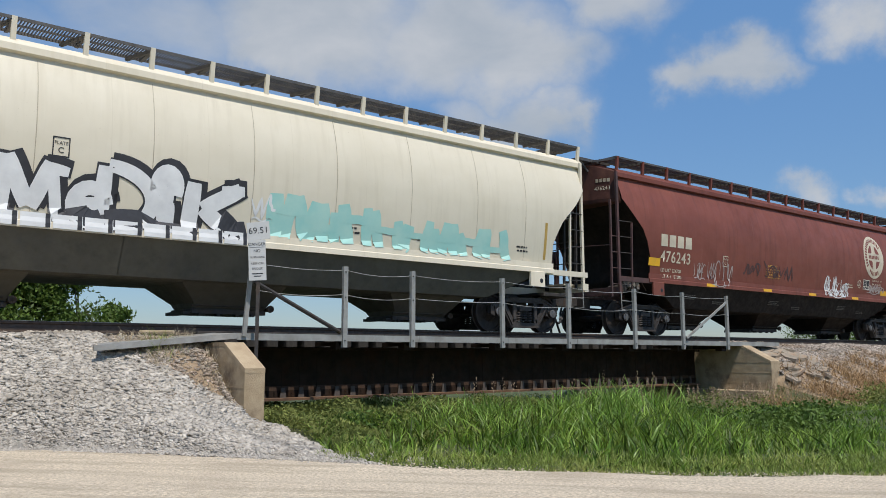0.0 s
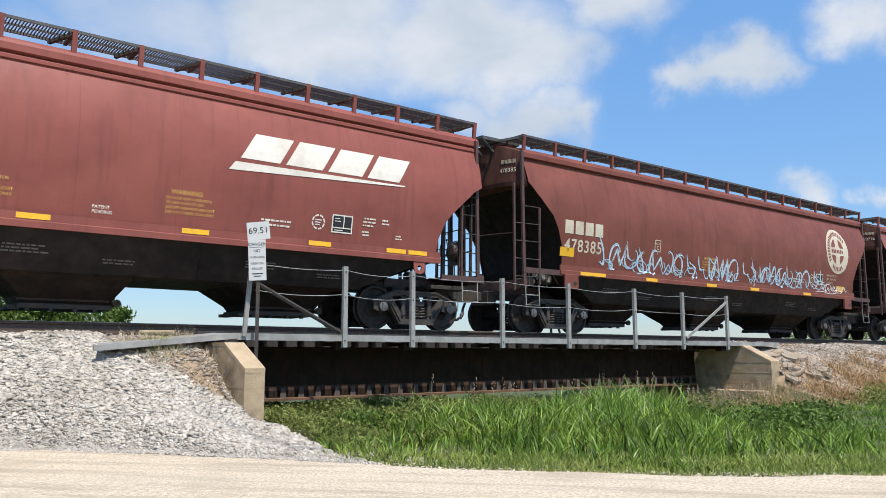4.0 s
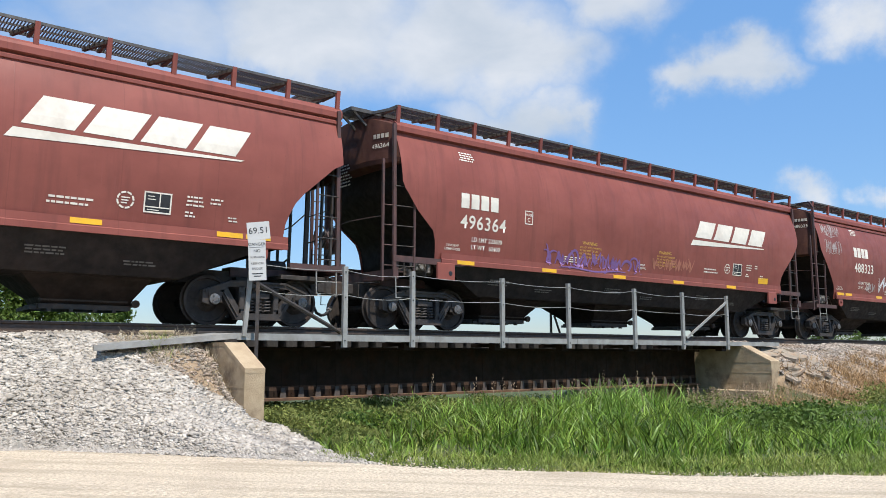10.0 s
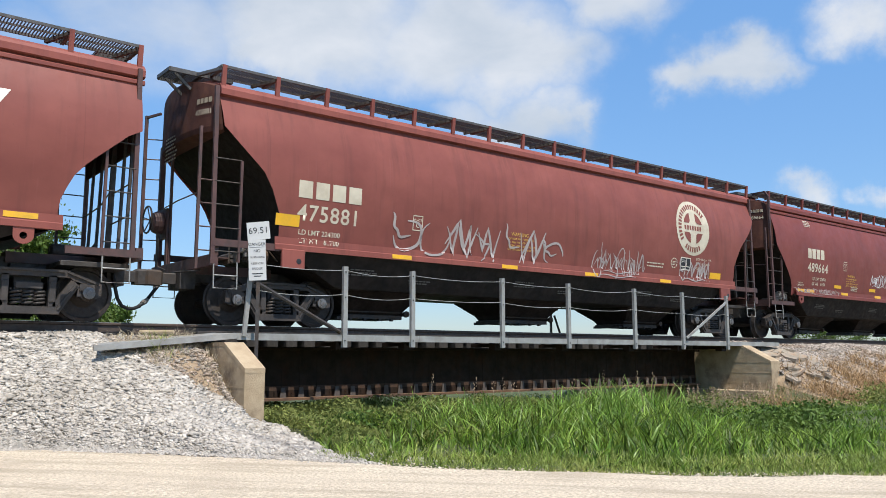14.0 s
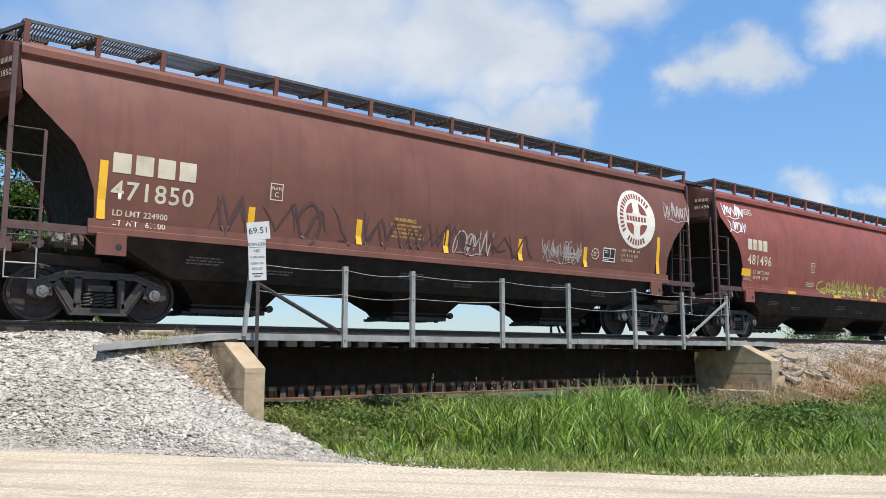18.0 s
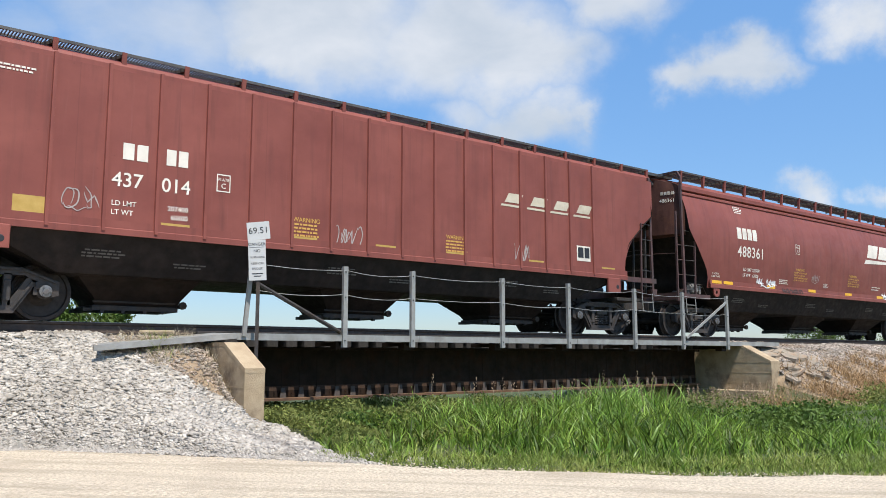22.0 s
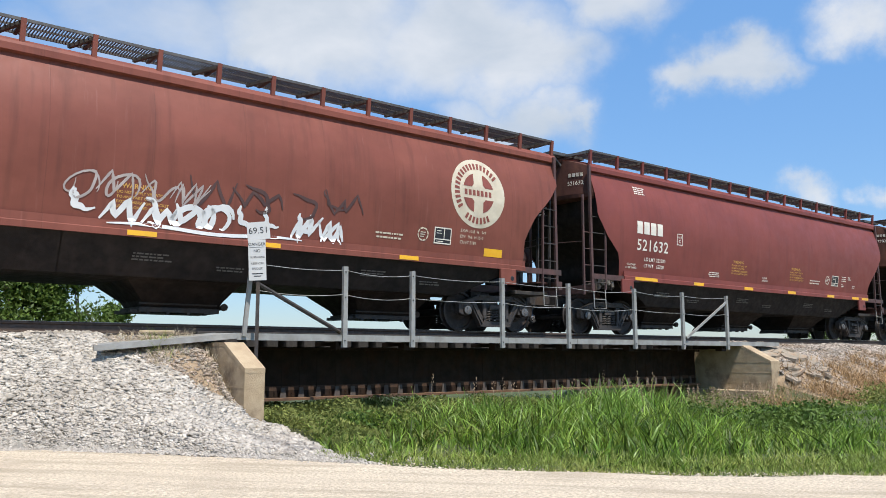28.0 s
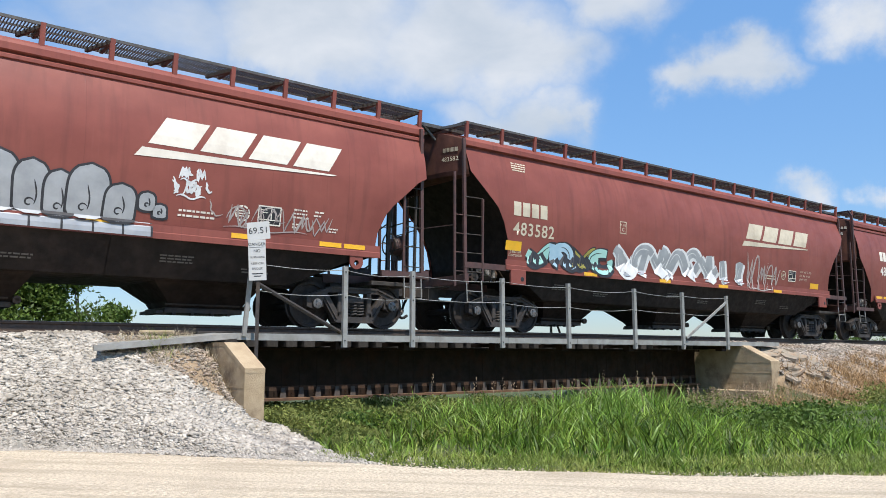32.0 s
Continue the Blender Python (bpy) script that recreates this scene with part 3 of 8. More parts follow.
WARN_LINES = ("DO NOT APPLY VIBRATOR", "TO ANY PART OF CAR", "EXCEPT VIBRATOR BRACKET", "USE ON LOADED CAR ONLY")
DATA_LINES = ("EXW 10-8  H   9-9", "EW   9-6  H 15-0", "CU FT 5181")
for word in ("69.51", "DANGER", "NO", "TRESPASSING", "KEEP OFF", "BRIDGE"):
    letter_shape(word)
for word in ("WARNING", "PLATE", "C"):
    letter_shape(word, "CENTER", 1.0, 0.010)
for word in ("437", "014", "LD LMT", "LT WT", "207400", "60600"):
    letter_shape(word, "LEFT", 1.0, 0.010)
for spec in TRAIN:
    if "number" in spec:
        letter_shape(spec["number"])
        letter_shape(spec["number"], "LEFT", 1.10, 0.012)
    if "ld" in spec:
        letter_shape("LD LMT " + spec["ld"], "LEFT", 1.0, 0.010)
        letter_shape("LT WT   " + spec["lt"], "LEFT", 1.0, 0.010)
for word in WARN_LINES + DATA_LINES + ("PATENT", "PENDING", "COMP SHOES", "2 INCH HF"):
    letter_shape(word, "LEFT", 1.0, 0.010)

# ---- ground, road, embankment ----
EDGE_X = (-60, 0, 2.2, 3.5, 4.8, 5.9, 7.1, 8.76, 14, 40)
EDGE_Y = (12.0, 12.0, 11.75, 10.45, 8.4, 6.6, 5.3, 3.9, 0.2, -16)
WALL_L, WALL_R = 5.36, 20.72     # near faces of the two wing walls


def smooth(a, b, x):
    t = np.clip((x - a) / (b - a), 0, 1)
    return t * t * (3 - 2 * t)


def ground_z(x, y):
    """Height of the ground at x, y (numpy)."""
    x, y = np.asarray(x, float), np.asarray(y, float)
    edge = np.interp(x, EDGE_X, EDGE_Y)
    toe = np.minimum(edge, 11.6)
    near = 1.50 * np.clip((y - toe) / (13.6 - toe), 0, 1) ** 1.1
    by_wall = np.interp(y, (10.7, 11.48, 11.9, 12.3, 12.6, 13.1, 13.6), (0.02, 0.40, 0.62, 0.92, 1.16, 1.40, 1.5))
    near = near + (by_wall - near) * smooth(3.9, 5.3, x)
    near_r = 1.50 * smooth(9.8, 13.6, y)
    far = 1.50 * (1 - smooth(17.2, 20.5, y)) - 0.9 * smooth(17.2, 24, y)
    bank_l = np.where(y < 15, near, far)
    bank_r = np.where(y < 15, near_r, far)
    ditch = -0.08 * smooth(0.3, 4.2, y - edge) - 0.12 * smooth(13.2, 15, y)
    left = 1 - smooth(WALL_L - 0.1, WALL_L + 0.25, x) * smooth(11.0, 11.6, y) - (smooth(4.9, 7.2, x) * (1 - smooth(11.0, 11.6, y)))
    left = np.clip(left, 0, 1)
    right = smooth(WALL_R + 0.1, WALL_R + 0.4, x) * smooth(11.4, 11.9, y) + smooth(19.0, 23.0, x) * (1 - smooth(11.4, 11.9, y))
    right = np.clip(right, 0, 1)
    z = ditch * (1 - left) * (1 - right) + bank_l * left + bank_r * right
    lumps = 0.03 * np.sin(x * 2.1 + y * 1.3) + 0.03 * np.sin(x * 0.9 - y * 2.7)
    return np.where(y > edge + 0.2, z + lumps * np.clip((y - edge - 0.2) / 1.5, 0, 1), np.where(y < edge - 0.2, -0.03, z - 0.03 * np.clip((edge + 0.2 - y) / 0.4, 0, 1)))


def axis(lo, hi, step, far_lo, far_hi):
    a = list(np.arange(lo, hi + 1e-6, step))
    d, p = step, lo
    while p > far_lo:
        d *= 1.5
        p -= d
        a.insert(0, p)
    d, p = step, hi
    while p < far_hi:
        d *= 1.5
        p += d
        a.append(p)
    return np.array(a)


def build_ground():
    xs, ys = axis(-3, 34, 0.22, -3500, 3500), axis(-1, 25, 0.22, -3000, 3800)
    gx, gy = np.meshgrid(xs, ys, indexing="ij")
    gz = ground_z(gx, gy)
    nx, ny = gx.shape
    idx = np.arange(nx * ny).reshape(nx, ny)
    quads = np.stack([idx[:-1, :-1], idx[1:, :-1], idx[1:, 1:], idx[:-1, 1:]], -1).reshape(-1, 4)
    me = bpy.data.meshes.new("ground")
    me.from_pydata(np.stack([gx, gy, gz], -1).reshape(-1, 3).tolist(), [], quads.tolist())
    for m in (SOIL, GRAVEL, FIELD, EARTH):
        me.materials.append(m)
    cx = gx[:-1, :-1].reshape(-1) + 0.1
    cy = gy[:-1, :-1].reshape(-1) + 0.1
    edge = np.interp(cx, EDGE_X, EDGE_Y)
    stone = ((cy > 12.9) & (cy < 14) & (cx > WALL_R + 0.4)) | ((cy > 13.0) & (cy < 17.6) & ((cx < WALL_L) | (cx > WALL_R + 0.4))) | ((cx < np.interp(cy, (8, 9.0, 9.63, 10.5, 11.0, 11.4, 11.5, 11.9, 12.4, 13.4), (4.75, 5.1, 5.35, 5.6, 5.65, 5.5, 5.3, 4.85, 4.2, 3.9))) & (cy > edge - 0.2) & (cy > 7.8) & (cy < 14))
    earth = ((cy > 9.6) & (cy < 13) & (cx > WALL_R + 0.3)) | ((cx > 3.7) & (cx < WALL_L + 0.1) & (cy > 11.4) & (cy < 13.7))
    mat = np.where(stone, 1, np.where(earth, 3, np.where((np.abs(cx) > 120) | (cy > 40) | (cy < -20), 2, 0)))
    me.polygons.foreach_set("material_index", mat.astype(np.int32))
    me.polygons.foreach_set("use_smooth", np.ones(len(quads), bool))
    return thing("ground", "grassy ditch and limestone embankment reaching to flat fields", "ground", mesh=me, kind="structure")


def build_road():
    xs = np.concatenate([np.arange(-3, 16, 0.3), np.arange(16, 60, 2.0)])
    rows = []
    for x in xs:
        e = np.interp(x, EDGE_X, EDGE_Y) + 0.10 * math.sin(x * 3.1) + 0.06 * math.sin(x * 7.7)
        ways = np.concatenate([np.linspace(0, 1.5, 6), np.linspace(2, 16, 22)])
        rows.append([(x - 0.35 * w, e - w, 0.012 - 0.035 * (w < 0.01) + 0.012 * math.sin(w * 1.9 + x * 0.4) + 0.006 * math.sin(x * 2.3 + w * 5)) for w in ways])
    me = Shape().grid(rows).mesh("road", ROAD, True)
    return thing("road", "pale crushed-limestone country road, dry and dusty", "road", mesh=me, kind="structure")


GROUND = build_ground()
build_road()

# ---- track and bridge ----


def rail_mesh(length):
    half = [(0.0, 0.0), (0.07, 0.0), (0.07, 0.012), (0.012, 0.03), (0.010, 0.125), (0.035, 0.14), (0.036, 0.168), (0.028, 0.178), (0.0, 0.18)]
    outline = half + [(-a, b) for a, b in reversed(half[1:-1])]
    return Shape().prism(outline, 0, length, "x").mesh("rail", RAIL_MAT)


def build_track():
    track = thing("railway_track", "rusty steel rails on dark timber ties", "railway track", pose(0, TRACK_Y, RAIL_Z), kind="structure")
    for side in (-1, 1):
        part("rail", shared("rail", lambda: rail_mesh(860)), track, pose(-360, side * 0.755, -0.18), "steel rail with a worn bright head")
        head = shared("railhead", lambda: Shape().bevel_box(0, 860, -0.03, 0.03, 0, 0.004, 0.0015).mesh("rail_head", BRIGHT_STEEL))
        part("rail_head", head, track, pose(-360, side * 0.755, 0.0), "bright worn running surface")
    tie = shared("tie", lambda: Shape().bevel_box(-0.115, 0.115, -1.3, 1.3, -0.20, 0.0, 0.012).mesh("tie", TIE_MAT))
    plate = shared("tie_plate", lambda: Shape().box(-0.09, 0.09, -0.17, 0.17, 0, 0.014).box(-0.05, -0.02, -0.12, -0.09, 0, 0.04).box(0.02, 0.05, 0.09, 0.12, 0, 0.04).mesh("tie_plate", RAIL_MAT))
    long_tie = shared("long_tie", lambda: Shape().bevel_box(-0.115, 0.115, -1.57, 1.57, -0.20, 0.0, 0.012).mesh("tie", TIE_MAT))
    x = -6.0
    rnd = random.Random(3)
    while x < 46:
        on_bridge = WALL_L < x < WALL_R + 0.4
        t = part("tie", long_tie if on_bridge else tie, track, pose(x, rnd.uniform(-0.05, 0.05), -0.195, 0, 0, rnd.uniform(-0.8, 0.8)))
        for side in (-1, 1):
            part("tie_plate", plate, t, pose(0, side * 0.755, 0.0))
        x += 0.40 if on_bridge else 0.53
    for side in (-1, 1):
        for k in range(4):
            a = WALL_L + 0.1 + k * 3.9
            # added plank, hardly visible, that keeps sun between the ties off the web
            plank = shared("guard_plank", lambda: Shape().bevel_box(0.01, 3.89, -0.11, 0.11, 0, 0.06, 0.008).mesh("guard_plank", TIE_MAT))
            part("guard_plank", plank, track, pose(a, side * 1.41, -0.195), "timber spacer plank along the tie ends")
        # added plank that stops sky light showing between the ties
        part("shim_plank", shared("shim_plank", lambda: Shape().bevel_box(WALL_L + 0.45, WALL_R, -0.03, 0.03, -0.395, -0.21, 0.006).mesh("shim_plank", TIE_MAT)), track, pose(0, side * 0.95, 0), "timber packing over the girder")
    s = Shape()
    for k in range(int(300 / 0.53)):
        s.box(46.5 + 0.53 * k - 0.115, 46.5 + 0.53 * k + 0.115, -1.3, 1.3, -0.4, -0.197)
    part("far_ties", s.mesh("far_ties", TIE_MAT), track, kind="stuff")


build_track()
ZB = RAIL_Z - 0.40       # underside of the ties on the bridge


def build_bridge():
    b = thing("girder_bridge", "black riveted steel girder bridge with rust along the bottom flange", "bridge", pose(0, TRACK_Y, 0), kind="structure")
    x0, x1, zt, zb = WALL_L + 0.45, WALL_R - 0.1, ZB, 0.37
    for side in (-1, 1):
        y = side * 1.02
        g = part("girder", shared("girder", lambda: Shape().box(x0, x1, -0.008, 0.008, zb + 0.025, zt - 0.025).box(x0, x1, -0.02, 0.02, zb + 0.02, zb + 0.16)
                                  .box(x0, x1, -0.02, 0.02, zt - 0.16, zt - 0.02).mesh("girder", GIRDER)), b, pose(0, y, 0))
        part("bottom_flange", shared("flange", lambda: Shape().bevel_box(x0, x1, -0.19, 0.19, -0.025, 0.025, 0.006).mesh("bottom_flange", FLANGE)), g, pose(0, 0, zb), "rust-brown bottom flange plate")
        part("top_flange", shared("top_flange", lambda: Shape().bevel_box(x0, x1, -0.19, 0.19, -0.025, 0.025, 0.006).mesh("top_flange", GIRDER)), g, pose(0, 0, zt - 0.03))
        st = shared("stiffener", lambda: Shape().box(-0.006, 0.006, -0.014, 0.014, zb + 0.21, zt - 0.05)
                    .mesh("stiffener", GIRDER))
        shoe = shared("stiffener_foot", lambda: Shape().prism([(-0.06, zb + 0.026), (0.07, zb + 0.026), (0.045, zb + 0.21), (-0.035, zb + 0.21)], -0.075, -0.06).box(-0.006, 0.006, -0.06, 0.0, zb + 0.026, zb + 0.21)
                      .mesh("stiffener_foot", STIFF))
        for k in range(37):
            q = part("stiffener", st, g, pose(6.16 + 0.392 * k + 0.02 * math.sin(k * 2.3), 0, 0))
            part("stiffener_foot", shoe, g, q.matrix_basis.copy(), "scaling dust-grey foot of a stiffener")
        part("web_foot", shared("web_foot", lambda: Shape().box(x0, x1, -0.012, 0.012, zb + 0.16, zb + 0.24).mesh("web_foot", RUST_WEB)), g, None, "rust-stained foot of the web")
    brace = shared("cross_brace", lambda: Shape().bar((0, -1, zb + 0.1), (0, 1, zt - 0.1), 0.07, 0.07, (1, 0, 0)).bar((0.02, 1, zb + 0.1), (0.02, -1, zt - 0.1), 0.07, 0.07, (1, 0, 0)).mesh("cross_brace", GIRDER))
    for k in range(5):
        part("cross_brace", brace, b, pose(x0 + 1.4 + k * 2.8, 0, 0))
    rivets = Shape()
    for k in range(118):
        x = x0 + 0.06 + k * 0.12
        for z in (zb + 0.07, zb + 0.12):
            rivets.box(x - 0.012, x + 0.012, -1.052, -1.038, z - 0.012, z + 0.012)
    part("rivets", rivets.mesh("rivets", GIRDER), b, kind="stuff")


build_bridge()


def build_wall(name, x0, x1, y_end, z_end, y_top, z_top, label):
    """A wing wall square to the track with a sloping coping."""
    s = Shape()
    prof = [(y_end, -1.2), (y_end, z_end), (y_top, z_top), (17.9, z_top), (18.8, z_end), (18.8, -1.2)]
    s.prism(prof, x0, x1, "x")
    wall = thing(name, label, "wall", mesh=s.mesh(name, CONCRETE), kind="structure")
    cap = Shape()
    c = 0.003
    cap.prism([(y_end - c, z_end - 0.06), (y_end - c, z_end + 0.012), (y_top - 0.005, z_top + 0.012), (y_top + 0.5, z_top + 0.012), (y_top + 0.5, z_top - 0.05), (y_top, z_top - 0.05)], x0 - 0.003, x1 + 0.003, "x")
    part("coping", cap.mesh("coping", CONCRETE), wall, None, "pale worn concrete coping")
    # board marks left by the formwork
    for k in range(4):
        z = 0.15 + k * 0.28
        if z < z_end:
            part("board_mark", shared(name + "mark", lambda: Shape().bevel_box(-0.004, 0.004, y_end + 0.02, 13.9, -0.006, 0.006, 0.001).mesh("board_mark", CONCRETE)), wall, pose(x0, 0, z))
    return wall


build_wall("wall_west", WALL_L, WALL_L + 0.33, 11.48, 0.985, 12.27, 1.385, "weathered tan concrete wing wall beside the gravel bank")
build_wall("wall_east", WALL_R, WALL_R + 0.43, 11.8, 1.015, 12.7, 1.467, "weathered concrete wing wall, partly in the bridge's shade")
foot = thing("footing", "low concrete footing at the foot of the wing wall", "footing", mesh=Shape().bevel_box(WALL_R - 0.35, WALL_R - 0.003, 11.85, 14.5, -1.0, 0.24, 0.02).mesh("footing", CONCRETE), kind="structure")


def build_walkway():
    y0, y1, zt = 12.65, 13.32, 1.555
    w = thing("bridge_walkway", "galvanised steel service walkway along the bridge", "walkway", kind="structure")
    chan = [(y0, zt - 0.115), (y0, zt), (y0 + 0.06, zt), (y0 + 0.06, zt - 0.012), (y0 + 0.012, zt - 0.012), (y0 + 0.012, zt - 0.103), (y0 + 0.06, zt - 0.103), (y0 + 0.06, zt - 0.115)]
    xs = [5.75, 9.5, 11.85, 14.0, 16.2, 18.1, 20.15, 22.7]
    for a, c in zip(xs, xs[1:]):
        part("edge_channel", Shape().prism(chan, a + 0.004, c - 0.004, "x").mesh("edge_channel", GALV), w, None, "galvanised channel edge beam")
    # plate added over the gap so that no sun strip falls on the wall
    part("end_plate", Shape().bevel_box(19.3, 22.7, y1 + 0.012, 13.9, zt - 0.02, zt - 0.008, 0.003).mesh("end_plate", GALV), w, None, "steel plate closing the gap beside the wall")
    part("inner_angle", Shape().box(5.75, 22.7, y1, y1 + 0.01, zt - 0.08, zt - 0.02).box(5.75, 22.7, y1 - 0.06, y1, zt - 0.03, zt - 0.02).mesh("inner_angle", GALV), w)
    for a, c in zip(xs, xs[1:]):
        part("deck_plate", Shape().bevel_box(a + 0.004, c - 0.004, y0 + 0.062, y1 - 0.002, zt - 0.018, zt - 0.006, 0.003).mesh("deck_plate", GALV), w, None, "galvanised checker deck plate")
    arm = shared("walkway_bracket", lambda: Shape().bar((0, y0 + 0.06, zt - 0.16), (0, 14.05, zt - 0.16), 0.07, 0.07).box(-0.1, 0.1, y0 + 0.1, y0 + 0.3, zt - 0.26, zt - 0.125).mesh("bracket", GIRDER))
    for x in (7.8, 9.32, 11.67, 13.7, 16.05, 18.0, 20.0):
        part("bracket", arm, w, pose(x, 0, 0))
    # inclined end piece that runs down to the ballast
    ramp = Shape()
    a, c = Vector((3.55, y0 + 0.03, 1.285)), Vector((5.78, y0 + 0.03, 1.50))
    ramp.bar(a + Vector((-0.04, 0, 0.01)), c + Vector((0, 0, 0.01)), 0.05, 0.09)
    ramp.bar(a + Vector((0.3, 0.95, 0.07)), c + Vector((0, 0.95, 0.03)), 0.05, 0.1)
    ramp.add([a + Vector((0.02, 0.03, 0.04)), c + Vector((0, 0.03, 0.04)), c + Vector((0, 0.93, 0.06)), a + Vector((0.3, 0.93, 0.10)),
              a + Vector((0.02, 0.03, 0.055)), c + Vector((0, 0.03, 0.055)), c + Vector((0, 0.93, 0.075)), a + Vector((0.3, 0.93, 0.115))],
             [(3, 2, 1, 0), (4, 5, 6, 7), (0, 1, 5, 4), (1, 2, 6, 5), (2, 3, 7, 6), (3, 0, 4, 7)])
    part("ramp", ramp.mesh("ramp", GALV), w, None, "sloping galvanised end ramp resting on the ballast")
    return w


build_walkway()


def build_railing():
    y = 12.63
    r = thing("cable_railing", "galvanised angle posts with two slack wire cables", "railing", kind="structure")
    post = shared("rail_post", lambda: Shape().prism([(-0.045, -0.02), (0.045, -0.02), (0.045, -0.008), (-0.03, -0.008), (-0.03, 0.05), (-0.045, 0.05)], 0, 1.46, "z").mesh("post", GALV))
    bolt = shared("bolt", lambda: Shape().lathe([(0, 0.014), (0.014, 0.012)], (0, 0, 0), 6).mesh("bolt", STEEL_DARK))
    xs = [7.80, 9.32, 11.67, 13.70, 16.05, 18.0, 20.02]
    for x in xs:
        short = x < 8 
        p = part("post", post, r, pose(x, y - 0.012, 1.34 if not short else 1.33), "galvanised steel angle post")
        for z in (1.36, 0.9, 0.12):
            part("bolt", bolt, p, pose(-0.01, -0.034, z))
    part("post", Shape().bar((5.86, y, 1.50), (5.86 + 0.12, y, 2.9), 0.07, 0.05, (0, 1, 0)).mesh("end_post", GALV), r, None, "leaning galvanised end post")
    part("brace", Shape().bar((18.12, y - 0.02, 1.63), (19.98, y - 0.02, 2.62), 0.06, 0.035, (0, 1, 0)).mesh("brace", GALV), r, None, "diagonal galvanised brace")
    part("dark_brace", Shape().tube([(6.05, y + 0.05, 2.42), (7.72, y + 0.02, 1.60)], 0.038, 8).mesh("dark_brace", STEEL_DARK), r, None, "dark diagonal steel pipe brace")
    for z, sag in ((2.72, 0.05), (2.28, 0.05)):
        ends = [6.05] + xs
        for i, (a, c) in enumerate(zip(ends, ends[1:])):
            za, zc = (2.73 if z > 2.5 else 2.28) + 0.02 * math.sin(i * 3), (z + 0.02 * math.sin(i * 3 + 3))
            g = sag * (0.4 + 0.9 * abs(math.sin(i * 2.1 + z)))
            path = [(a + (c - a) * t, y + 0.02, za + (zc - za) * t - g * 4 * t * (1 - t)) for t in np.linspace(0, 1, 9)]
            part("cable", Shape().tube(path, 0.0065, 5).mesh("cable", GALV), r, None, "thin slack wire cable")
    far = shared("far_post", lambda: Shape().bar((0, 0, 1.3), (0, 0, 2.55), 0.06, 0.05).bar((0.15, 0, 2.2), (0.42, 0, 1.6), 0.05, 0.04, (0, 1, 0)).bar((-0.2, 0, 2.42), (0.3, 0, 2.42), 0.05, 0.12).mesh("far_post", STEEL_DARK))
    part("far_post", far, r, pose(18.29, 17.6, 0.2), "dark post with a brace beyond the track")
    return r


build_railing()


def build_sign():
    # turned towards the road
    s = thing("warning_sign", "white milepost and no-trespassing plates on a dark steel post", "sign", pose(5.98, 12.40, 0, 0, 0, -30))
    part("pole", Shape().prism([(-0.03, -0.02), (0.03, -0.02), (0.03, -0.008), (-0.018, -0.008), (-0.018, 0.03), (-0.03, 0.03)], 0.2, 3.3, "z").mesh("pole", STEEL_DARK), s, None, "dark steel angle post")
    a = part("milepost_plate", Shape().bevel_box(-0.185, 0.185, -0.148, 0.148, 0, 0.006, 0.002).mesh("milepost_plate", SIGN_WHITE), s, pose(-0.02, -0.03, 3.245, 90, -6, 0), "small white plate with black figures")
    part("figures", text_mesh("figures", "69.51", BLACK_INK, 0.15), a, pose(0, 0, 0.009))
    b = part("danger_plate", Shape().bevel_box(-0.142, 0.142, -0.34, 0.34, 0, 0.006, 0.002).mesh("danger_plate", SIGN_WHITE), s, pose(-0.025, -0.03, 2.755, 90, -3, 0), "white upright no-trespassing plate")
    for word, z, size in (("DANGER", 0.262, 0.070), ("NO", 0.150, 0.072), ("TRESPASSING", 0.045, 0.041), ("KEEP OFF", -0.06, 0.050), ("BRIDGE", -0.145, 0.050)):
        part("words", text_mesh("words", word, BLACK_INK, size), b, pose(0, z, 0.009))
    part("small_print", Shape().box(-0.09, 0.09, -0.235, -0.22, 0.006, 0.009).box(-0.06, 0.06, -0.275, -0.26, 0.006, 0.009).mesh("small_print", BLACK_INK), b)
    part("rule", Shape().box(-0.12, 0.12, 0.212, 0.217, 0.006, 0.009).mesh("rule", BLACK_INK), b)


build_sign()

# ---- the grain train ----
# section of a car: height over the rail, half width
PROFILE = [(1.40, 1.435), (1.70, 1.482), (2.1, 1.543), (2.5, 1.592), (2.9, 1.615), (3.2, 1.602), (3.5, 1.560), (3.8, 1.484), (4.05, 1.396), (4.18, 1.345)]
PZ, PW = [p[0] for p in PROFILE], [p[1] for p in PROFILE]
EAVE, ROOF = 4.35, 4.65


def half_width(z):
    return float(np.interp(z, PZ, PW))


def skin_width(z):
    """Half width to the outermost painted face: the side sheet, or the sill in front of it."""
    return max(half_width(z), 1.547 if z < 1.508 else 1.532 if z < 1.645 else 0)


# how far the edge of the side sheets stands in from each end, by height: (leading, trailing)
CUT_ROUND = (([1.40, 1.70, 2.1, 2.5, 2.8, 3.06, 3.3, 3.56, 4.2], [1.09, 1.10, 1.06, 0.90, 0.72, 0.44, 0.19, -0.06, -0.10]),
             ([1.40, 1.65, 2.1, 2.4, 2.7, 3.1, 3.3, 3.56, 4.2], [1.21, 1.20, 1.21, 1.08, 0.90, 0.48, 0.30, 0.10, 0.08]))
CUT_SHORT = (([1.40, 1.74, 2.0, 2.15, 2.43, 2.75, 3.0, 4.2], [0.88, 0.86, 0.82, 0.74, 0.36, 0.12, -0.08, -0.12]),
             ([1.40, 1.62, 1.8, 2.04, 2.33, 2.68, 2.97, 3.1, 4.2], [1.13, 1.13, 1.15, 1.04, 0.75, 0.43, 0.20, 0.12, 0.10]))
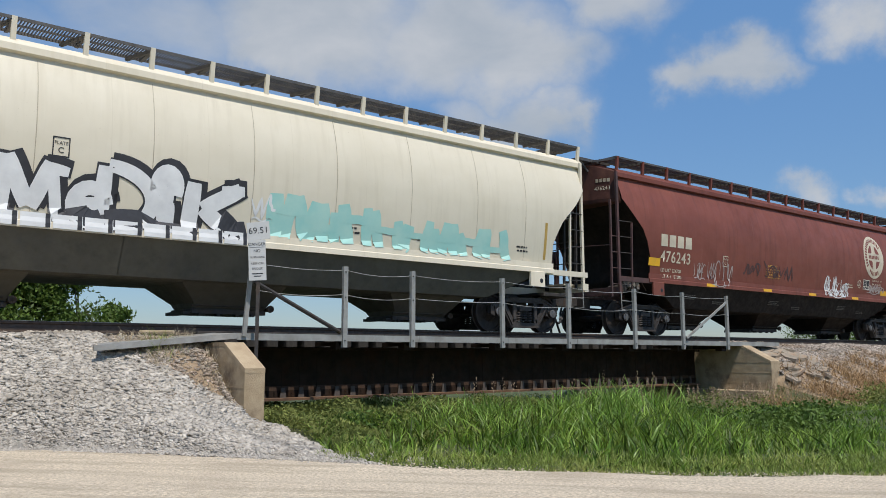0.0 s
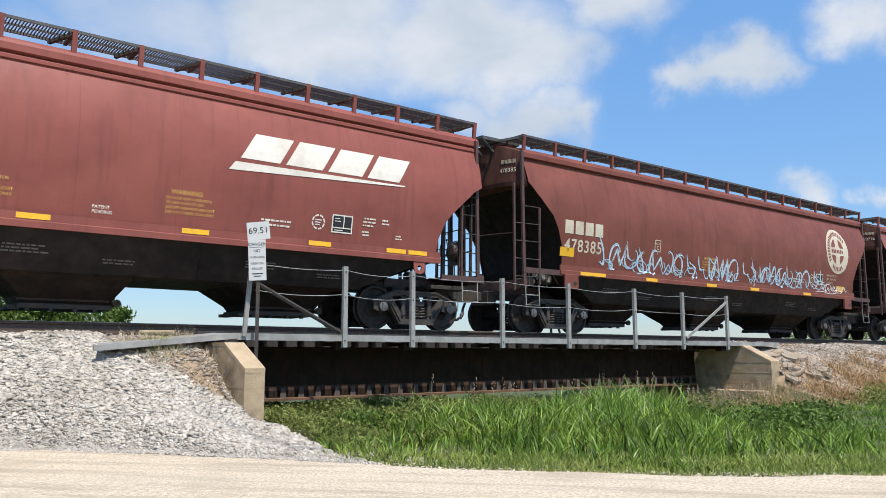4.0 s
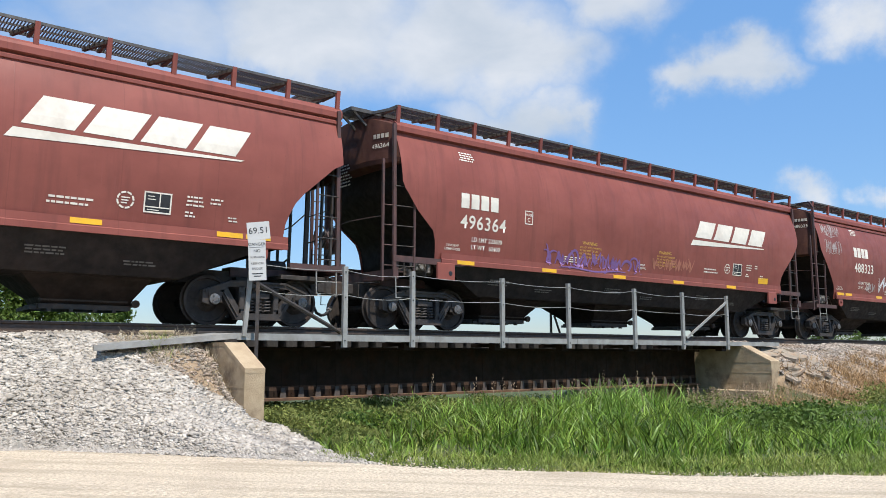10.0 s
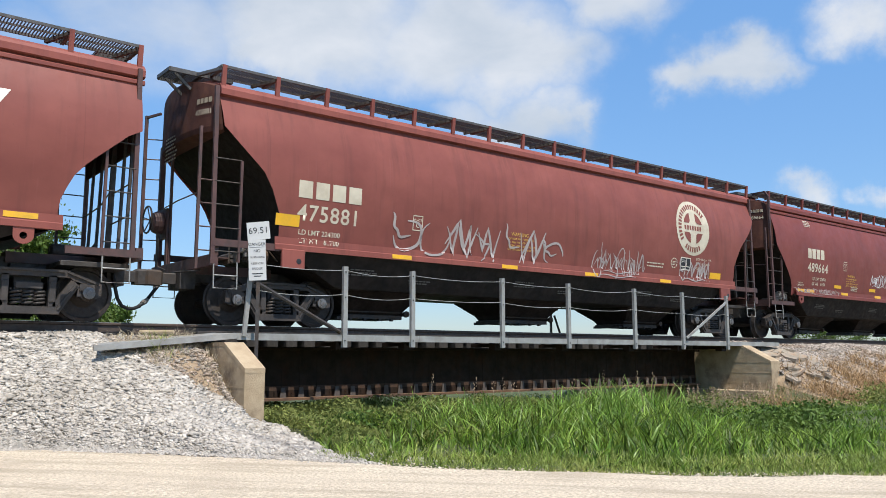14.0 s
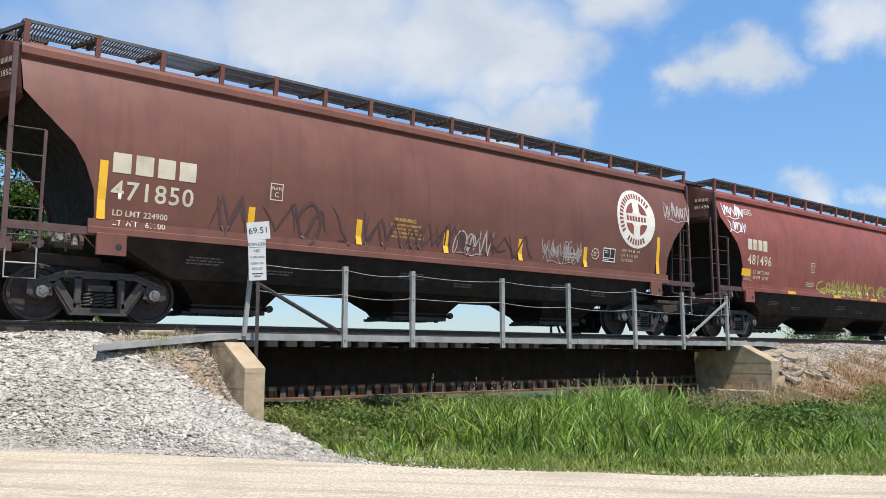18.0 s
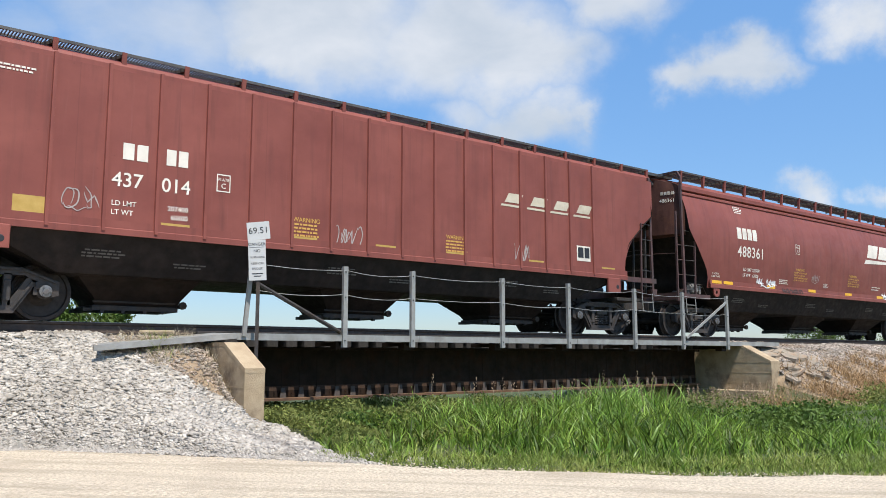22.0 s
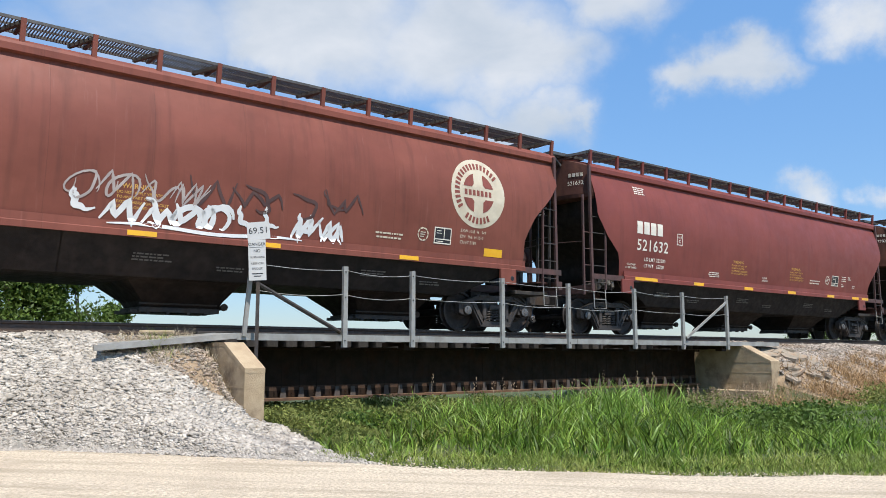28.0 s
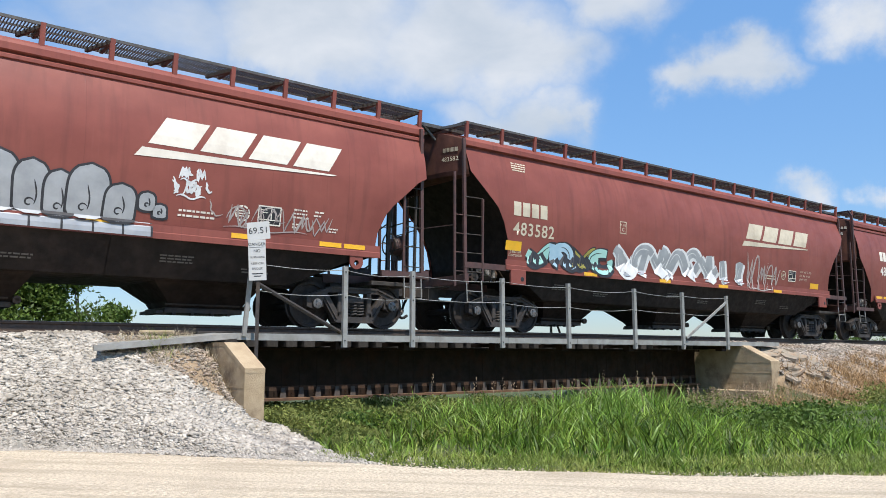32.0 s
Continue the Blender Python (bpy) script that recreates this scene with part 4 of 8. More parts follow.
CUT_STRAIGHT = (([1.40, 1.75, 1.95, 2.95, 3.1, 4.2], [0.96, 0.95, 0.85, 0.0, -0.07, -0.12]),
                ([1.40, 1.66, 1.81, 2.04, 2.39, 3.06, 3.14, 4.2], [1.27, 1.27, 1.28, 1.20, 1.03, 0.28, 0.06, 0.05]))
CUT_STRAIGHT_SHORT = (([1.40, 1.75, 1.95, 2.92, 3.06, 4.2], [0.82, 0.80, 0.70, -0.17, -0.22, -0.25]), CUT_STRAIGHT[1])


def side_sheet(L, cl, cr, ribbed, paint):
    zs = [1.40, 1.55, 1.7, 1.9, 2.1, 2.3, 2.5, 2.65, 2.8, 2.93, 3.06, 3.18, 3.3, 3.43, 3.56, 3.7, 3.85, 4.0, 4.18]
    rows = []
    n = 40
    for z in zs:
        a, b = np.interp(z, *cl), L - np.interp(z, *cr)
        w = half_width(z) if not ribbed else 1.52
        rows.append([(a + (b - a) * k / n, -w, z) for k in range(n + 1)])
    s = Shape().grid(rows)
    inner = [[(x, y + 0.012, z) for x, y, z in r] for r in rows]
    s.grid(inner)
    s.grid([rows[0], inner[0]])
    s.grid([[r[0] for r in rows], [r[0] for r in inner]])
    s.grid([[r[-1] for r in rows], [r[-1] for r in inner]])
    me = s.mesh("side_sheet", paint, not ribbed)
    return me


def roof_mesh(L, paint):
    ys = np.linspace(-1, 1, 13)
    rows = [[(x, 1.36 * t, EAVE + 0.02 + (ROOF - EAVE) * (1 - abs(t) ** 2.2)) for t in ys] for x in np.linspace(0, L, 12)]
    s = Shape().grid(rows)
    for x in (0, L):
        s.add([(x, 1.36 * t, EAVE + 0.02 + (ROOF - EAVE) * (1 - abs(t) ** 2.2)) for t in ys], [tuple(range(13))])
    # long trough hatches along the crown
    s.bevel_box(0.9, L - 0.9, -0.28, 0.28, ROOF - 0.02, ROOF + 0.12, 0.03)
    return s.mesh("roof", paint, False)


def lower_rail(L, paint):
    """A second, slimmer rail under the top chord."""
    return Shape().prism([(-1.39, 4.03), (-1.432, 4.045), (-1.432, 4.10), (-1.40, 4.125), (-1.37, 4.12)], 0, L, "x").mesh("lower_rail", paint)


def chord_mesh(L, paint):
    """The top side chord: a lit sloping face over a deep drip edge."""
    o = [(-1.36, 4.15), (-1.435, 4.18), (-1.435, 4.29), (-1.40, EAVE), (-1.32, EAVE + 0.06), (-1.28, EAVE + 0.04), (-1.33, 4.19)]
    return Shape().prism(o, 0, L, "x").mesh("top_chord", paint)


def sill_mesh(L, paint):
    o = [(-1.50, 1.40), (-1.545, 1.40), (-1.545, 1.50), (-1.53, 1.515), (-1.53, 1.64), (-1.50, 1.64)]
    return Shape().prism(o, 1.0, L - 1.2, "x").mesh("side_sill", paint)


def bulge(y):
    """How far the end sheet stands out at y: flat across the middle, drawn back to the corner posts."""
    return 0.02 - 0.31 * (1 - min(1.0, abs(y) / 1.47) ** 3)


def end_mesh(paint, flat, bowed):
    """End sheet with its cap under the roof, bowed out at the leading end; built for the end at x = 0."""
    zb = 3.50 if not flat else 2.9
    out = bulge if bowed else lambda y: 0.025
    ys = np.linspace(-1, 1, 17)
    crown = [(0.03, 1.36 * t, EAVE + (ROOF - EAVE) * (1 - abs(t) ** 2.2)) for t in ys]
    top = [(out(1.36 * t * 1.04), 1.36 * t, EAVE - 0.04 + (ROOF - EAVE) * (1 - abs(t) ** 2.2)) for t in ys]
    mid = [(out(1.52 * t), 1.50 * t, 3.6) for t in ys]
    low = [(out(1.52 * t) + 0.02, 1.50 * t, zb) for t in ys]
    back = [(0.06, 1.50 * t, zb - 0.05) for t in ys]
    return Shape().grid([crown, top, mid, low, back]).mesh("end_sheet", paint)


def on_end(me, m, e0):
    """Bends a flat marking round the bow of the end sheet."""
    for v in me.vertices:
        p = m @ v.co
        v.co = (e0 + bulge(p.y) - 0.008, p.y, p.z)
    me.update()
    return me


def slope_mesh(under, cut, foot):
    """The sloping end sheet follows the edge of the side sheets, then runs down to the end hopper."""
    rows = [[(float(np.interp(z, *cut)) + 0.05, t * (half_width(z) - 0.03), z) for t in np.linspace(-1, 1, 7)] for z in (3.6, 3.4, 3.2, 3.0, 2.8, 2.6, 2.4, 2.2, 2.0, 1.8, 1.6, 1.42)]
    rows.append([(foot, t * 1.1, 0.78) for t in np.linspace(-1, 1, 7)])
    return Shape().grid(rows).mesh("slope_sheet", under, True)


def bay_mesh(lo, hi, lo2, hi2, under):
    """A hopper bay about its outlet: it reaches from lo to hi under the side sill and from lo2 to hi2 above the outlet's slopes."""
    rings = [(lo, hi, 1.50, 1.44), (lo2, hi2, 1.20, 0.77), (-1.08, 0.98, 0.98, 0.75), (-0.70, 0.80, 0.58, 0.42), (-0.66, 0.76, 0.45, 0.29)]
    v = []
    for a, b, w, z in rings:
        v += [(a, -w, z), (b, -w, z), (b, w, z), (a, w, z)]
    f = [(i * 4 + k, i * 4 + (k + 1) % 4, i * 4 + 4 + (k + 1) % 4, i * 4 + 4 + k) for i in range(len(rings) - 1) for k in range(4)] + [(19, 18, 17, 16)]
    return Shape().add(v, f).mesh("hopper_bay", under)


def gate_mesh():
    """Sliding outlet gate with its frame, rack shaft and capstans."""
    s = Shape().bevel_box(-0.72, 0.78, -0.52, 0.52, 0.22, 0.31, 0.012)
    s.box(-0.84, -0.66, -0.46, 0.46, 0.20, 0.26).box(0.66, 0.92, -0.40, 0.40, 0.30, 0.35)
    s.tube([(0.84, -0.62, 0.34), (0.84, 0.62, 0.34)], 0.035, 8)
    for y in (-0.62, 0.55):
        s.tube([(0.84, y, 0.34), (0.84, y + 0.07, 0.34)], 0.07, 8)
    for x in (-0.55, -0.2, 0.18, 0.5):
        s.box(x - 0.03, x + 0.03, -0.54, -0.46, 0.18, 0.23)
    s.tube([(-0.72, -0.53, 0.37), (0.72, -0.53, 0.37)], 0.02, 6)
    return s.mesh("outlet_gate", STEEL_DARK)


BOARD_Z, BOARD_OUT, BOARD_IN = 4.74, 1.40, 0.76


def running_board(L):
    """Open grating: bearing bars along, closely set cross bars."""
    s = Shape()
    z = BOARD_Z
    for y in (-BOARD_OUT, -BOARD_IN):
        s.box(0.0, L, y - 0.014, y + 0.014, z - 0.05, z)
    s.box(0.0, L, -1.086, -1.074, z - 0.04, z - 0.005)
    k = int(L / 0.048)
    for i in range(k + 1):
        x = i * L / k
        s.box(x - 0.0055, x + 0.0055, -BOARD_OUT + 0.01, -BOARD_IN - 0.01, z - 0.034, z - 0.003)
    return s.mesh("running_board", GRATE_STEEL)


def board_bracket(paint):
    return Shape().bar((0, -1.36, 4.30), (0, -1.405, 4.74), 0.08, 0.06, (0, 1, 0)).mesh("running_board_bracket", paint)


def board_arm():
    return Shape().bar((0, -1.40, 4.70), (0, -0.74, 4.70), 0.06, 0.05).bar((0, -1.36, 4.69), (-0.26, -0.78, 4.66), 0.06, 0.06).mesh("bracket_arm", GRATE_STEEL)


def ladder(paint):
    """Side ladder at an end: corner post, inner stile, rungs and a stirrup step."""
    s = Shape()
    s.bar((-0.06, -1.49, 1.05), (-0.06, -1.46, 4.3), 0.075, 0.06, (0, 1, 0))
    s.bar((0.43, -1.50, 1.10), (0.43, -1.54, 2.95), 0.045, 0.045, (0, 1, 0))
    return s.mesh("ladder_stiles", paint)


def rung():
    return Shape().tube([(-0.06, -1.50, 0), (0.43, -1.53, 0)], 0.012, 6).mesh("rung", STEEL_DARK)


def end_ladder(paint):
    """Corner ladders standing out past an end, with the far post and grab irons; drawn for the end at x = 0."""
    s = Shape()
    s.bar((-0.37, -1.46, 0.95), (-0.36, -1.46, 3.5), 0.05, 0.05)
    for k in range(4):
        s.tube([(-0.37, -1.47, 1.28 + 0.42 * k), (-0.05, -1.48, 1.28 + 0.42 * k)], 0.013, 6)
    s.bar((-0.06, 1.30, 1.05), (-0.05, 1.30, 3.7), 0.10, 0.09)
    s.bar((-0.06, 0.72, 1.05), (-0.06, 0.72, 3.45), 0.05, 0.05)
    s.tube([(-0.37, -1.46, 2.30), (-0.12, 0.2, 2.42), (-0.10, 1.28, 2.36)], 0.013, 6)
    s.bar((-0.38, 1.46, 1.05), (-0.37, 1.46, 4.36), 0.06, 0.06)
    s.bar((-0.37, 1.46, 4.32), (-0.20, 1.12, 4.36), 0.045, 0.045)
    for k in range(7):
        s.tube([(-0.37, 1.46, 1.35 + 0.42 * k), (-0.06, 1.34, 1.35 + 0.42 * k)], 0.013, 6)
    return s.mesh("end_ladder", paint)


def top_rail(paint):
    """Bent rail over the end: from the near corner post across to the far ladder."""
    s = Shape()
    pts = [(-0.08, -1.48, 4.15), (-0.08, -1.46, 4.52), (-0.10, -1.36, 4.70), (-0.16, -0.6, 4.68), (-0.30, 1.0, 4.60), (-0.36, 1.36, 4.52), (-0.36, 1.43, 4.25)]
    for a, b in zip(pts, pts[1:]):
        s.bar(a, b, 0.06, 0.06, (1, 0, 0.2))
    return s.mesh("top_rail", paint)


def end_platform(paint, high):
    """Side sills carried out to the end sill; level with the side sill, or dropped below it."""
    lo, hi = (1.37, 1.50) if high else (1.05, 1.17)
    s = Shape().box(-0.28 if not high else -0.12, 1.75 if high else 1.1, -1.52, -1.45, lo, hi).box(-0.08, 1.75 if high else 1.1, 1.45, 1.52, lo, hi).box(-0.12, 0.0, -1.5, 1.5, 1.02, 1.22)
    s.box(0.0, 0.45, -1.2, 1.2, 1.19, 1.215)
    s.box(0.0, 1.7, -0.2, 0.2, 0.98, 1.16)
    for y in (-1.46, 1.40):
        s.box(-0.04, 0.04, y, y + 0.06, 1.02, hi)
    return s.mesh("end_platform", paint)


def brake_gear():
    s = Shape()
    s.tube([(0.62, -1.05, 1.30), (1.05, -1.05, 1.30)], [0.13, 0.13], 12)
    s.tube([(0.55, -1.05, 1.30), (0.62, -1.05, 1.30)], 0.09, 10)
    s.tube([(0.35, -1.2, 1.22), (0.35, -0.7, 1.22)], 0.10, 10)
    s.tube([(0.2, -1.3, 1.5), (0.9, -1.3, 1.48), (1.2, -1.25, 1.2)], 0.015, 6)
    s.tube([(0.25, -1.2, 1.10), (0.25, -1.2, 1.42)], 0.02, 6)
    s.tube([(0.7, -1.30, 1.45), (0.75, -1.30, 1.10)], 0.02, 6)
    return s.mesh("brake_gear", STEEL_DARK)


def end_rigging(car, m):
    """Posts, grab irons and brake pipes that fill the trailing end, each a part of its own."""
    for y, w in ((-0.95, 0.045), (-0.42, 0.045), (0.30, 0.09), (0.9, 0.045), (1.3, 0.045)):
        post = shared(("endpost", w), lambda: Shape().bar((0.16, 0, 1.1), (0.10, 0, 3.62), w, 0.06).mesh("end_post", STEEL_DARK))
        part("end_post", post, car, m @ pose(0, y, 0), "dark upright post at the end")
    iron = shared("grabiron", lambda: Shape().tube([(0.12, 0.30, 0), (0.12, 1.3, 0.03)], 0.013, 6).mesh("grab_iron", STEEL_DARK))
    for z in (1.75, 2.3, 2.85):
        part("grab_iron", iron, car, m @ pose(0, 0, z))
    part("grab_iron", shared("longiron", lambda: Shape().tube([(0.12, -1.4, 2.12), (0.12, -0.42, 2.18), (0.12, 0.3, 2.4)], 0.014, 6).mesh("grab_iron", STEEL_DARK)), car, m)
    part("brake_pipe", shared("brakepipe", lambda: Shape().tube([(0.9, -1.25, 1.22), (0.2, -1.0, 1.28), (0.15, -0.42, 1.5)], 0.022, 6).mesh("brake_pipe", STEEL_DARK)), car, m)
    part("air_tank", shared("airtank", lambda: Shape().tube([(0.46, 0, 1.25), (0.5, 0, 1.25), (1.0, 0, 1.25), (1.04, 0, 1.25)], [0.07, 0.12, 0.12, 0.07], 12).mesh("air_tank", STEEL_DARK)), car, m)
    part("end_deck", shared("enddeck", lambda: Shape().bevel_box(0.0, 1.1, -1.1, 1.1, 0.90, 0.98, 0.01).mesh("end_deck", STEEL_DARK)), car, m)


def brake_wheel():
    s = Shape()
    pts = [(-0.42, 1.0 + 0.27 * math.cos(t), 2.12 + 0.27 * math.sin(t)) for t in np.linspace(0, 2 * math.pi, 21)]
    s.tube(pts, 0.018, 6, False)
    for t in (0.3, 1.55, 2.8, 4.05, 5.3):
        s.tube([(-0.36, 1.0, 2.12), (-0.42, 1.0 + 0.27 * math.cos(t), 2.12 + 0.27 * math.sin(t))], 0.012, 5)
    s.tube([(-0.38, 1.0, 2.12), (-0.2, 1.0, 2.12)], 0.03, 8)
    # chain and rod down to the sill
    s.tube([(-0.2, 0.95, 1.9), (-0.2, 0.95, 1.2), (-0.05, 0.6, 1.05)], 0.016, 6)
    return s.mesh("brake_wheel", STEEL_DARK)


def brake_housing(paint):
    """Rounded gear case of the hand brake on its two posts."""
    s = Shape()
    rings = [(-0.33, 0.10), (-0.31, 0.17), (-0.24, 0.20), (-0.14, 0.20), (-0.10, 0.17)]
    v = [(x, 1.0 + r * math.cos(2 * math.pi * k / 14), 2.08 + r * 1.15 * math.sin(2 * math.pi * k / 14)) for x, r in rings for k in range(14)]
    f = [(i * 14 + k, i * 14 + (k + 1) % 14, (i + 1) * 14 + (k + 1) % 14, (i + 1) * 14 + k) for i in range(4) for k in range(14)] + [tuple(range(14)), tuple(reversed(range(56, 70)))]
    s.add(v, f)
    s.bevel_box(-0.14, -0.05, 0.72, 1.28, 1.75, 2.35, 0.01)
    s.bar((-0.08, 0.78, 1.05), (-0.08, 0.78, 1.8), 0.06, 0.10).bar((-0.08, 1.2, 1.05), (-0.08, 1.2, 1.8), 0.06, 0.06)
    return s.mesh("brake_housing", paint)


def brake_valve():
    """Pale valve casting with its flanges and bolts on the end platform."""
    s = Shape().bevel_box(0.55, 0.78, -1.24, -1.02, 1.26, 1.50, 0.02)
    s.tube([(0.50, -1.13, 1.40), (0.84, -1.13, 1.40)], 0.075, 10).tube([(0.66, -1.30, 1.36), (0.66, -1.0, 1.36)], 0.09, 10)
    s.tube([(0.9, -1.2, 1.22), (0.9, -1.2, 1.46)], 0.05, 8).box(0.84, 0.97, -1.26, -1.12, 1.40, 1.44)
    for k in range(6):
        s.tube([(0.66 + 0.07 * math.cos(k * 1.05), -1.32, 1.36 + 0.07 * math.sin(k * 1.05)), (0.66 + 0.07 * math.cos(k * 1.05), -1.29, 1.36 + 0.07 * math.sin(k * 1.05))], 0.012, 5)
    return s.mesh("brake_valve", VALVE_STEEL)


def coupler():
    s = Shape().bevel_box(-0.50, 0.3, -0.09, 0.09, 0.78, 0.98, 0.02).bevel_box(-0.78, -0.46, -0.17, 0.13, 0.74, 1.02, 0.04)
    s.box(-0.2, 0.1, -0.3, 0.3, 0.68, 1.02)
    s.tube([(-0.05, -0.9, 0.98), (-0.3, -0.3, 0.98)], 0.018, 6)
    return s.mesh("coupler", STEEL_DARK)


def air_hose(lead):
    """Half of the sagging loop between two cars; the leading half carries the metal coupling."""
    if lead:
        pts = [(0.0, 0.35, 0.98), (-0.33, 0.35, 0.93), (-0.43, 0.32, 0.85), (-0.52, 0.27, 0.73), (-0.65, 0.20, 0.58), (-0.80, 0.05, 0.43), (-0.98, -0.11, 0.33)]
    else:
        pts = [(0.05, 0.35, 0.88), (0.0, 0.35, 0.62), (-0.05, 0.34, 0.44), (-0.14, 0.30, 0.32), (-0.27, 0.25, 0.275), (-0.40, 0.17, 0.29), (-0.53, 0.09, 0.34)]
    return Shape().tube(pts, 0.032, 8).mesh("air_hose", RUBBER, True)


def hose_nipple():
    s = Shape().tube([(-0.28, 0.35, 0.945), (-0.36, 0.345, 0.915), (-0.43, 0.32, 0.85)], 0.042, 8)
    return s.mesh("hose_nipple", VALVE_STEEL)


def glad_joint():
    return Shape().tube([(-0.76, 0.08, 0.47), (-0.82, 0.03, 0.43), (-0.88, -0.02, 0.39)], [0.04, 0.055, 0.045], 8).mesh("hose_coupling", VALVE_STEEL)


def trailing_rail(paint):
    """Corner rail that carries the end of the running board; drawn for the end at x = 0."""
    s = Shape()
    pts = [(0.06, -1.47, 4.24), (0.05, -1.46, 4.56), (0.07, -1.38, 4.71), (0.12, -0.80, 4.72)]
    for a, b in zip(pts, pts[1:]):
        s.bar(a, b, 0.07, 0.06, (1, 0, 0.2))
    return s.mesh("corner_rail", paint)


def stirrup():
    s = Shape().tube([(-0.03, -1.5, 1.1), (-0.03, -1.52, 0.62), (0.41, -1.52, 0.62), (0.41, -1.5, 1.1)], 0.014, 6)
    s.tube([(-0.03, -1.52, 0.85), (0.41, -1.52, 0.85)], 0.012, 6)
    return s.mesh("stirrup_step", GALV)


def side_frame():
    """Cast side frame with two windows and the spring opening, outer face at y = 0."""
    s = Shape()
    lo, hi = -0.07, 0.07
    s.prism([(-1.10, 0.62), (-1.10, 0.40), (-0.98, 0.36), (-0.92, 0.52), (-0.72, 0.60), (-0.60, 0.70), (0.60, 0.70), (0.72, 0.60), (0.92, 0.52), (0.98, 0.36), (1.10, 0.40), (1.10, 0.62),
             (0.55, 0.82), (-0.55, 0.82)], lo, hi)
    for k in (-1, 1):
        s.prism([(k * 0.78, 0.62), (k * 0.62, 0.66), (k * 0.36, 0.26), (k * 0.36, 0.12), (k * 0.46, 0.12)][::k], lo, hi)
        s.prism([(k * 0.40, 0.72), (k * 0.29, 0.72), (k * 0.29, 0.14), (k * 0.40, 0.14)][::k], lo, hi)
        s.box(k * 0.87 - 0.12, k * 0.87 + 0.12, -0.09, 0.05, 0.50, 0.60)
    s.prism([(-0.46, 0.10), (0.46, 0.10), (0.40, 0.22), (-0.40, 0.22)], lo - 0.02, hi + 0.02)
    for k in (-1, 1):      # raised ribs along the cast arms
        s.bar((k * 0.56, lo - 0.012, 0.79), (k * 1.06, lo - 0.012, 0.60), 0.035, 0.03, (0, 1, 0))
        s.bar((k * 0.70, lo - 0.012, 0.60), (k * 0.42, lo - 0.012, 0.17), 0.035, 0.03, (0, 1, 0))
        s.bevel_box(k * 0.345 - 0.05, k * 0.345 + 0.05, lo - 0.02, lo, 0.30, 0.62, 0.01)
    s.bar((-0.52, lo - 0.012, 0.795), (0.52, lo - 0.012, 0.795), 0.035, 0.03, (0, 1, 0))
    s.bevel_box(-0.2, 0.2, lo - 0.03, lo + 0.02, 0.50, 0.60, 0.01)
    return s.mesh("side_frame", FRAME_STEEL)


def springs():
    s = Shape()
    for x in (-0.17, 0.0, 0.17):
        s.tube([(x + 0.075 * math.cos(t), 0.075 * math.sin(t), 0.23 + 0.26 * t / (2 * math.pi * 4.5)) for t in np.linspace(0, 2 * math.pi * 4.5, 50)], 0.021, 6)
    return s.mesh("spring_nest", FRAME_STEEL)


def wheelset():
    s = Shape()
    for k in (-1, 1):
        prof = [(k * 0.685, 0.03), (k * 0.69, 0.20), (k * 0.705, 0.38), (k * 0.685, 0.40), (k * 0.680, 0.484), (k * 0.70, 0.488), (k * 0.715, 0.460), (k * 0.815, 0.455), (k * 0.82, 0.40),
                (k * 0.775, 0.385), (k * 0.765, 0.22), (k * 0.82, 0.15), (k * 0.82, 0.03)]
        s.lathe(prof, (0, 0, 0), 32)
        s.lathe([(k * 0.88, 0.03), (k * 0.885, 0.125), (k * 1.05, 0.125), (k * 1.06, 0.10), (k * 1.10, 0.095), (k * 1.105, 0.02)], (0, 0, 0), 14)
        for b in range(3):
            t = 2 * math.pi * b / 3
            s.box(0.055 * math.cos(t) - 0.02, 0.055 * math.cos(t) + 0.02, k * 1.10 - 0.015, k * 1.10 + 0.015, 0.055 * math.sin(t) - 0.02, 0.055 * math.sin(t) + 0.02)
    s.tube([(0, -1.0, 0), (0, 1.0, 0)], 0.085, 10)
    return s.mesh("wheelset", WHEEL_STEEL)


def bolster():
    return Shape().prism([(-1.0, 0.45), (1.0, 0.45), (0.9, 0.72), (-0.9, 0.72)], -0.2, 0.2, "x").box(-0.15, 0.15, -0.35, 0.35, 0.7, 0.95).mesh("truck", STEEL_DARK)


def bearing_adapter():
    return Shape().prism([(-0.17, 0.40), (-0.11, 0.40), (-0.10, 0.56), (0.10, 0.56), (0.11, 0.40), (0.17, 0.40), (0.15, 0.64), (-0.15, 0.64)], -0.06, 0.06).mesh("bearing_adapter", STEEL_DARK)


def bearing_cap():
    s = Shape().lathe([(0.0, 0.10), (-0.012, 0.095), (-0.02, 0.05), (-0.03, 0.045), (-0.032, 0.005)], (0, 0, 0), 16)
    for b in range(3):
        t = 2 * math.pi * b / 3
        s.box(0.068 * math.cos(t) - 0.015, 0.068 * math.cos(t) + 0.015, -0.035, -0.01, 0.068 * math.sin(t) - 0.015, 0.068 * math.sin(t) + 0.015)
    return s.mesh("bearing_cap", CAP_STEEL)


WHEELS = []      # (wheelset object, x of axle on the truck, first place of its car)


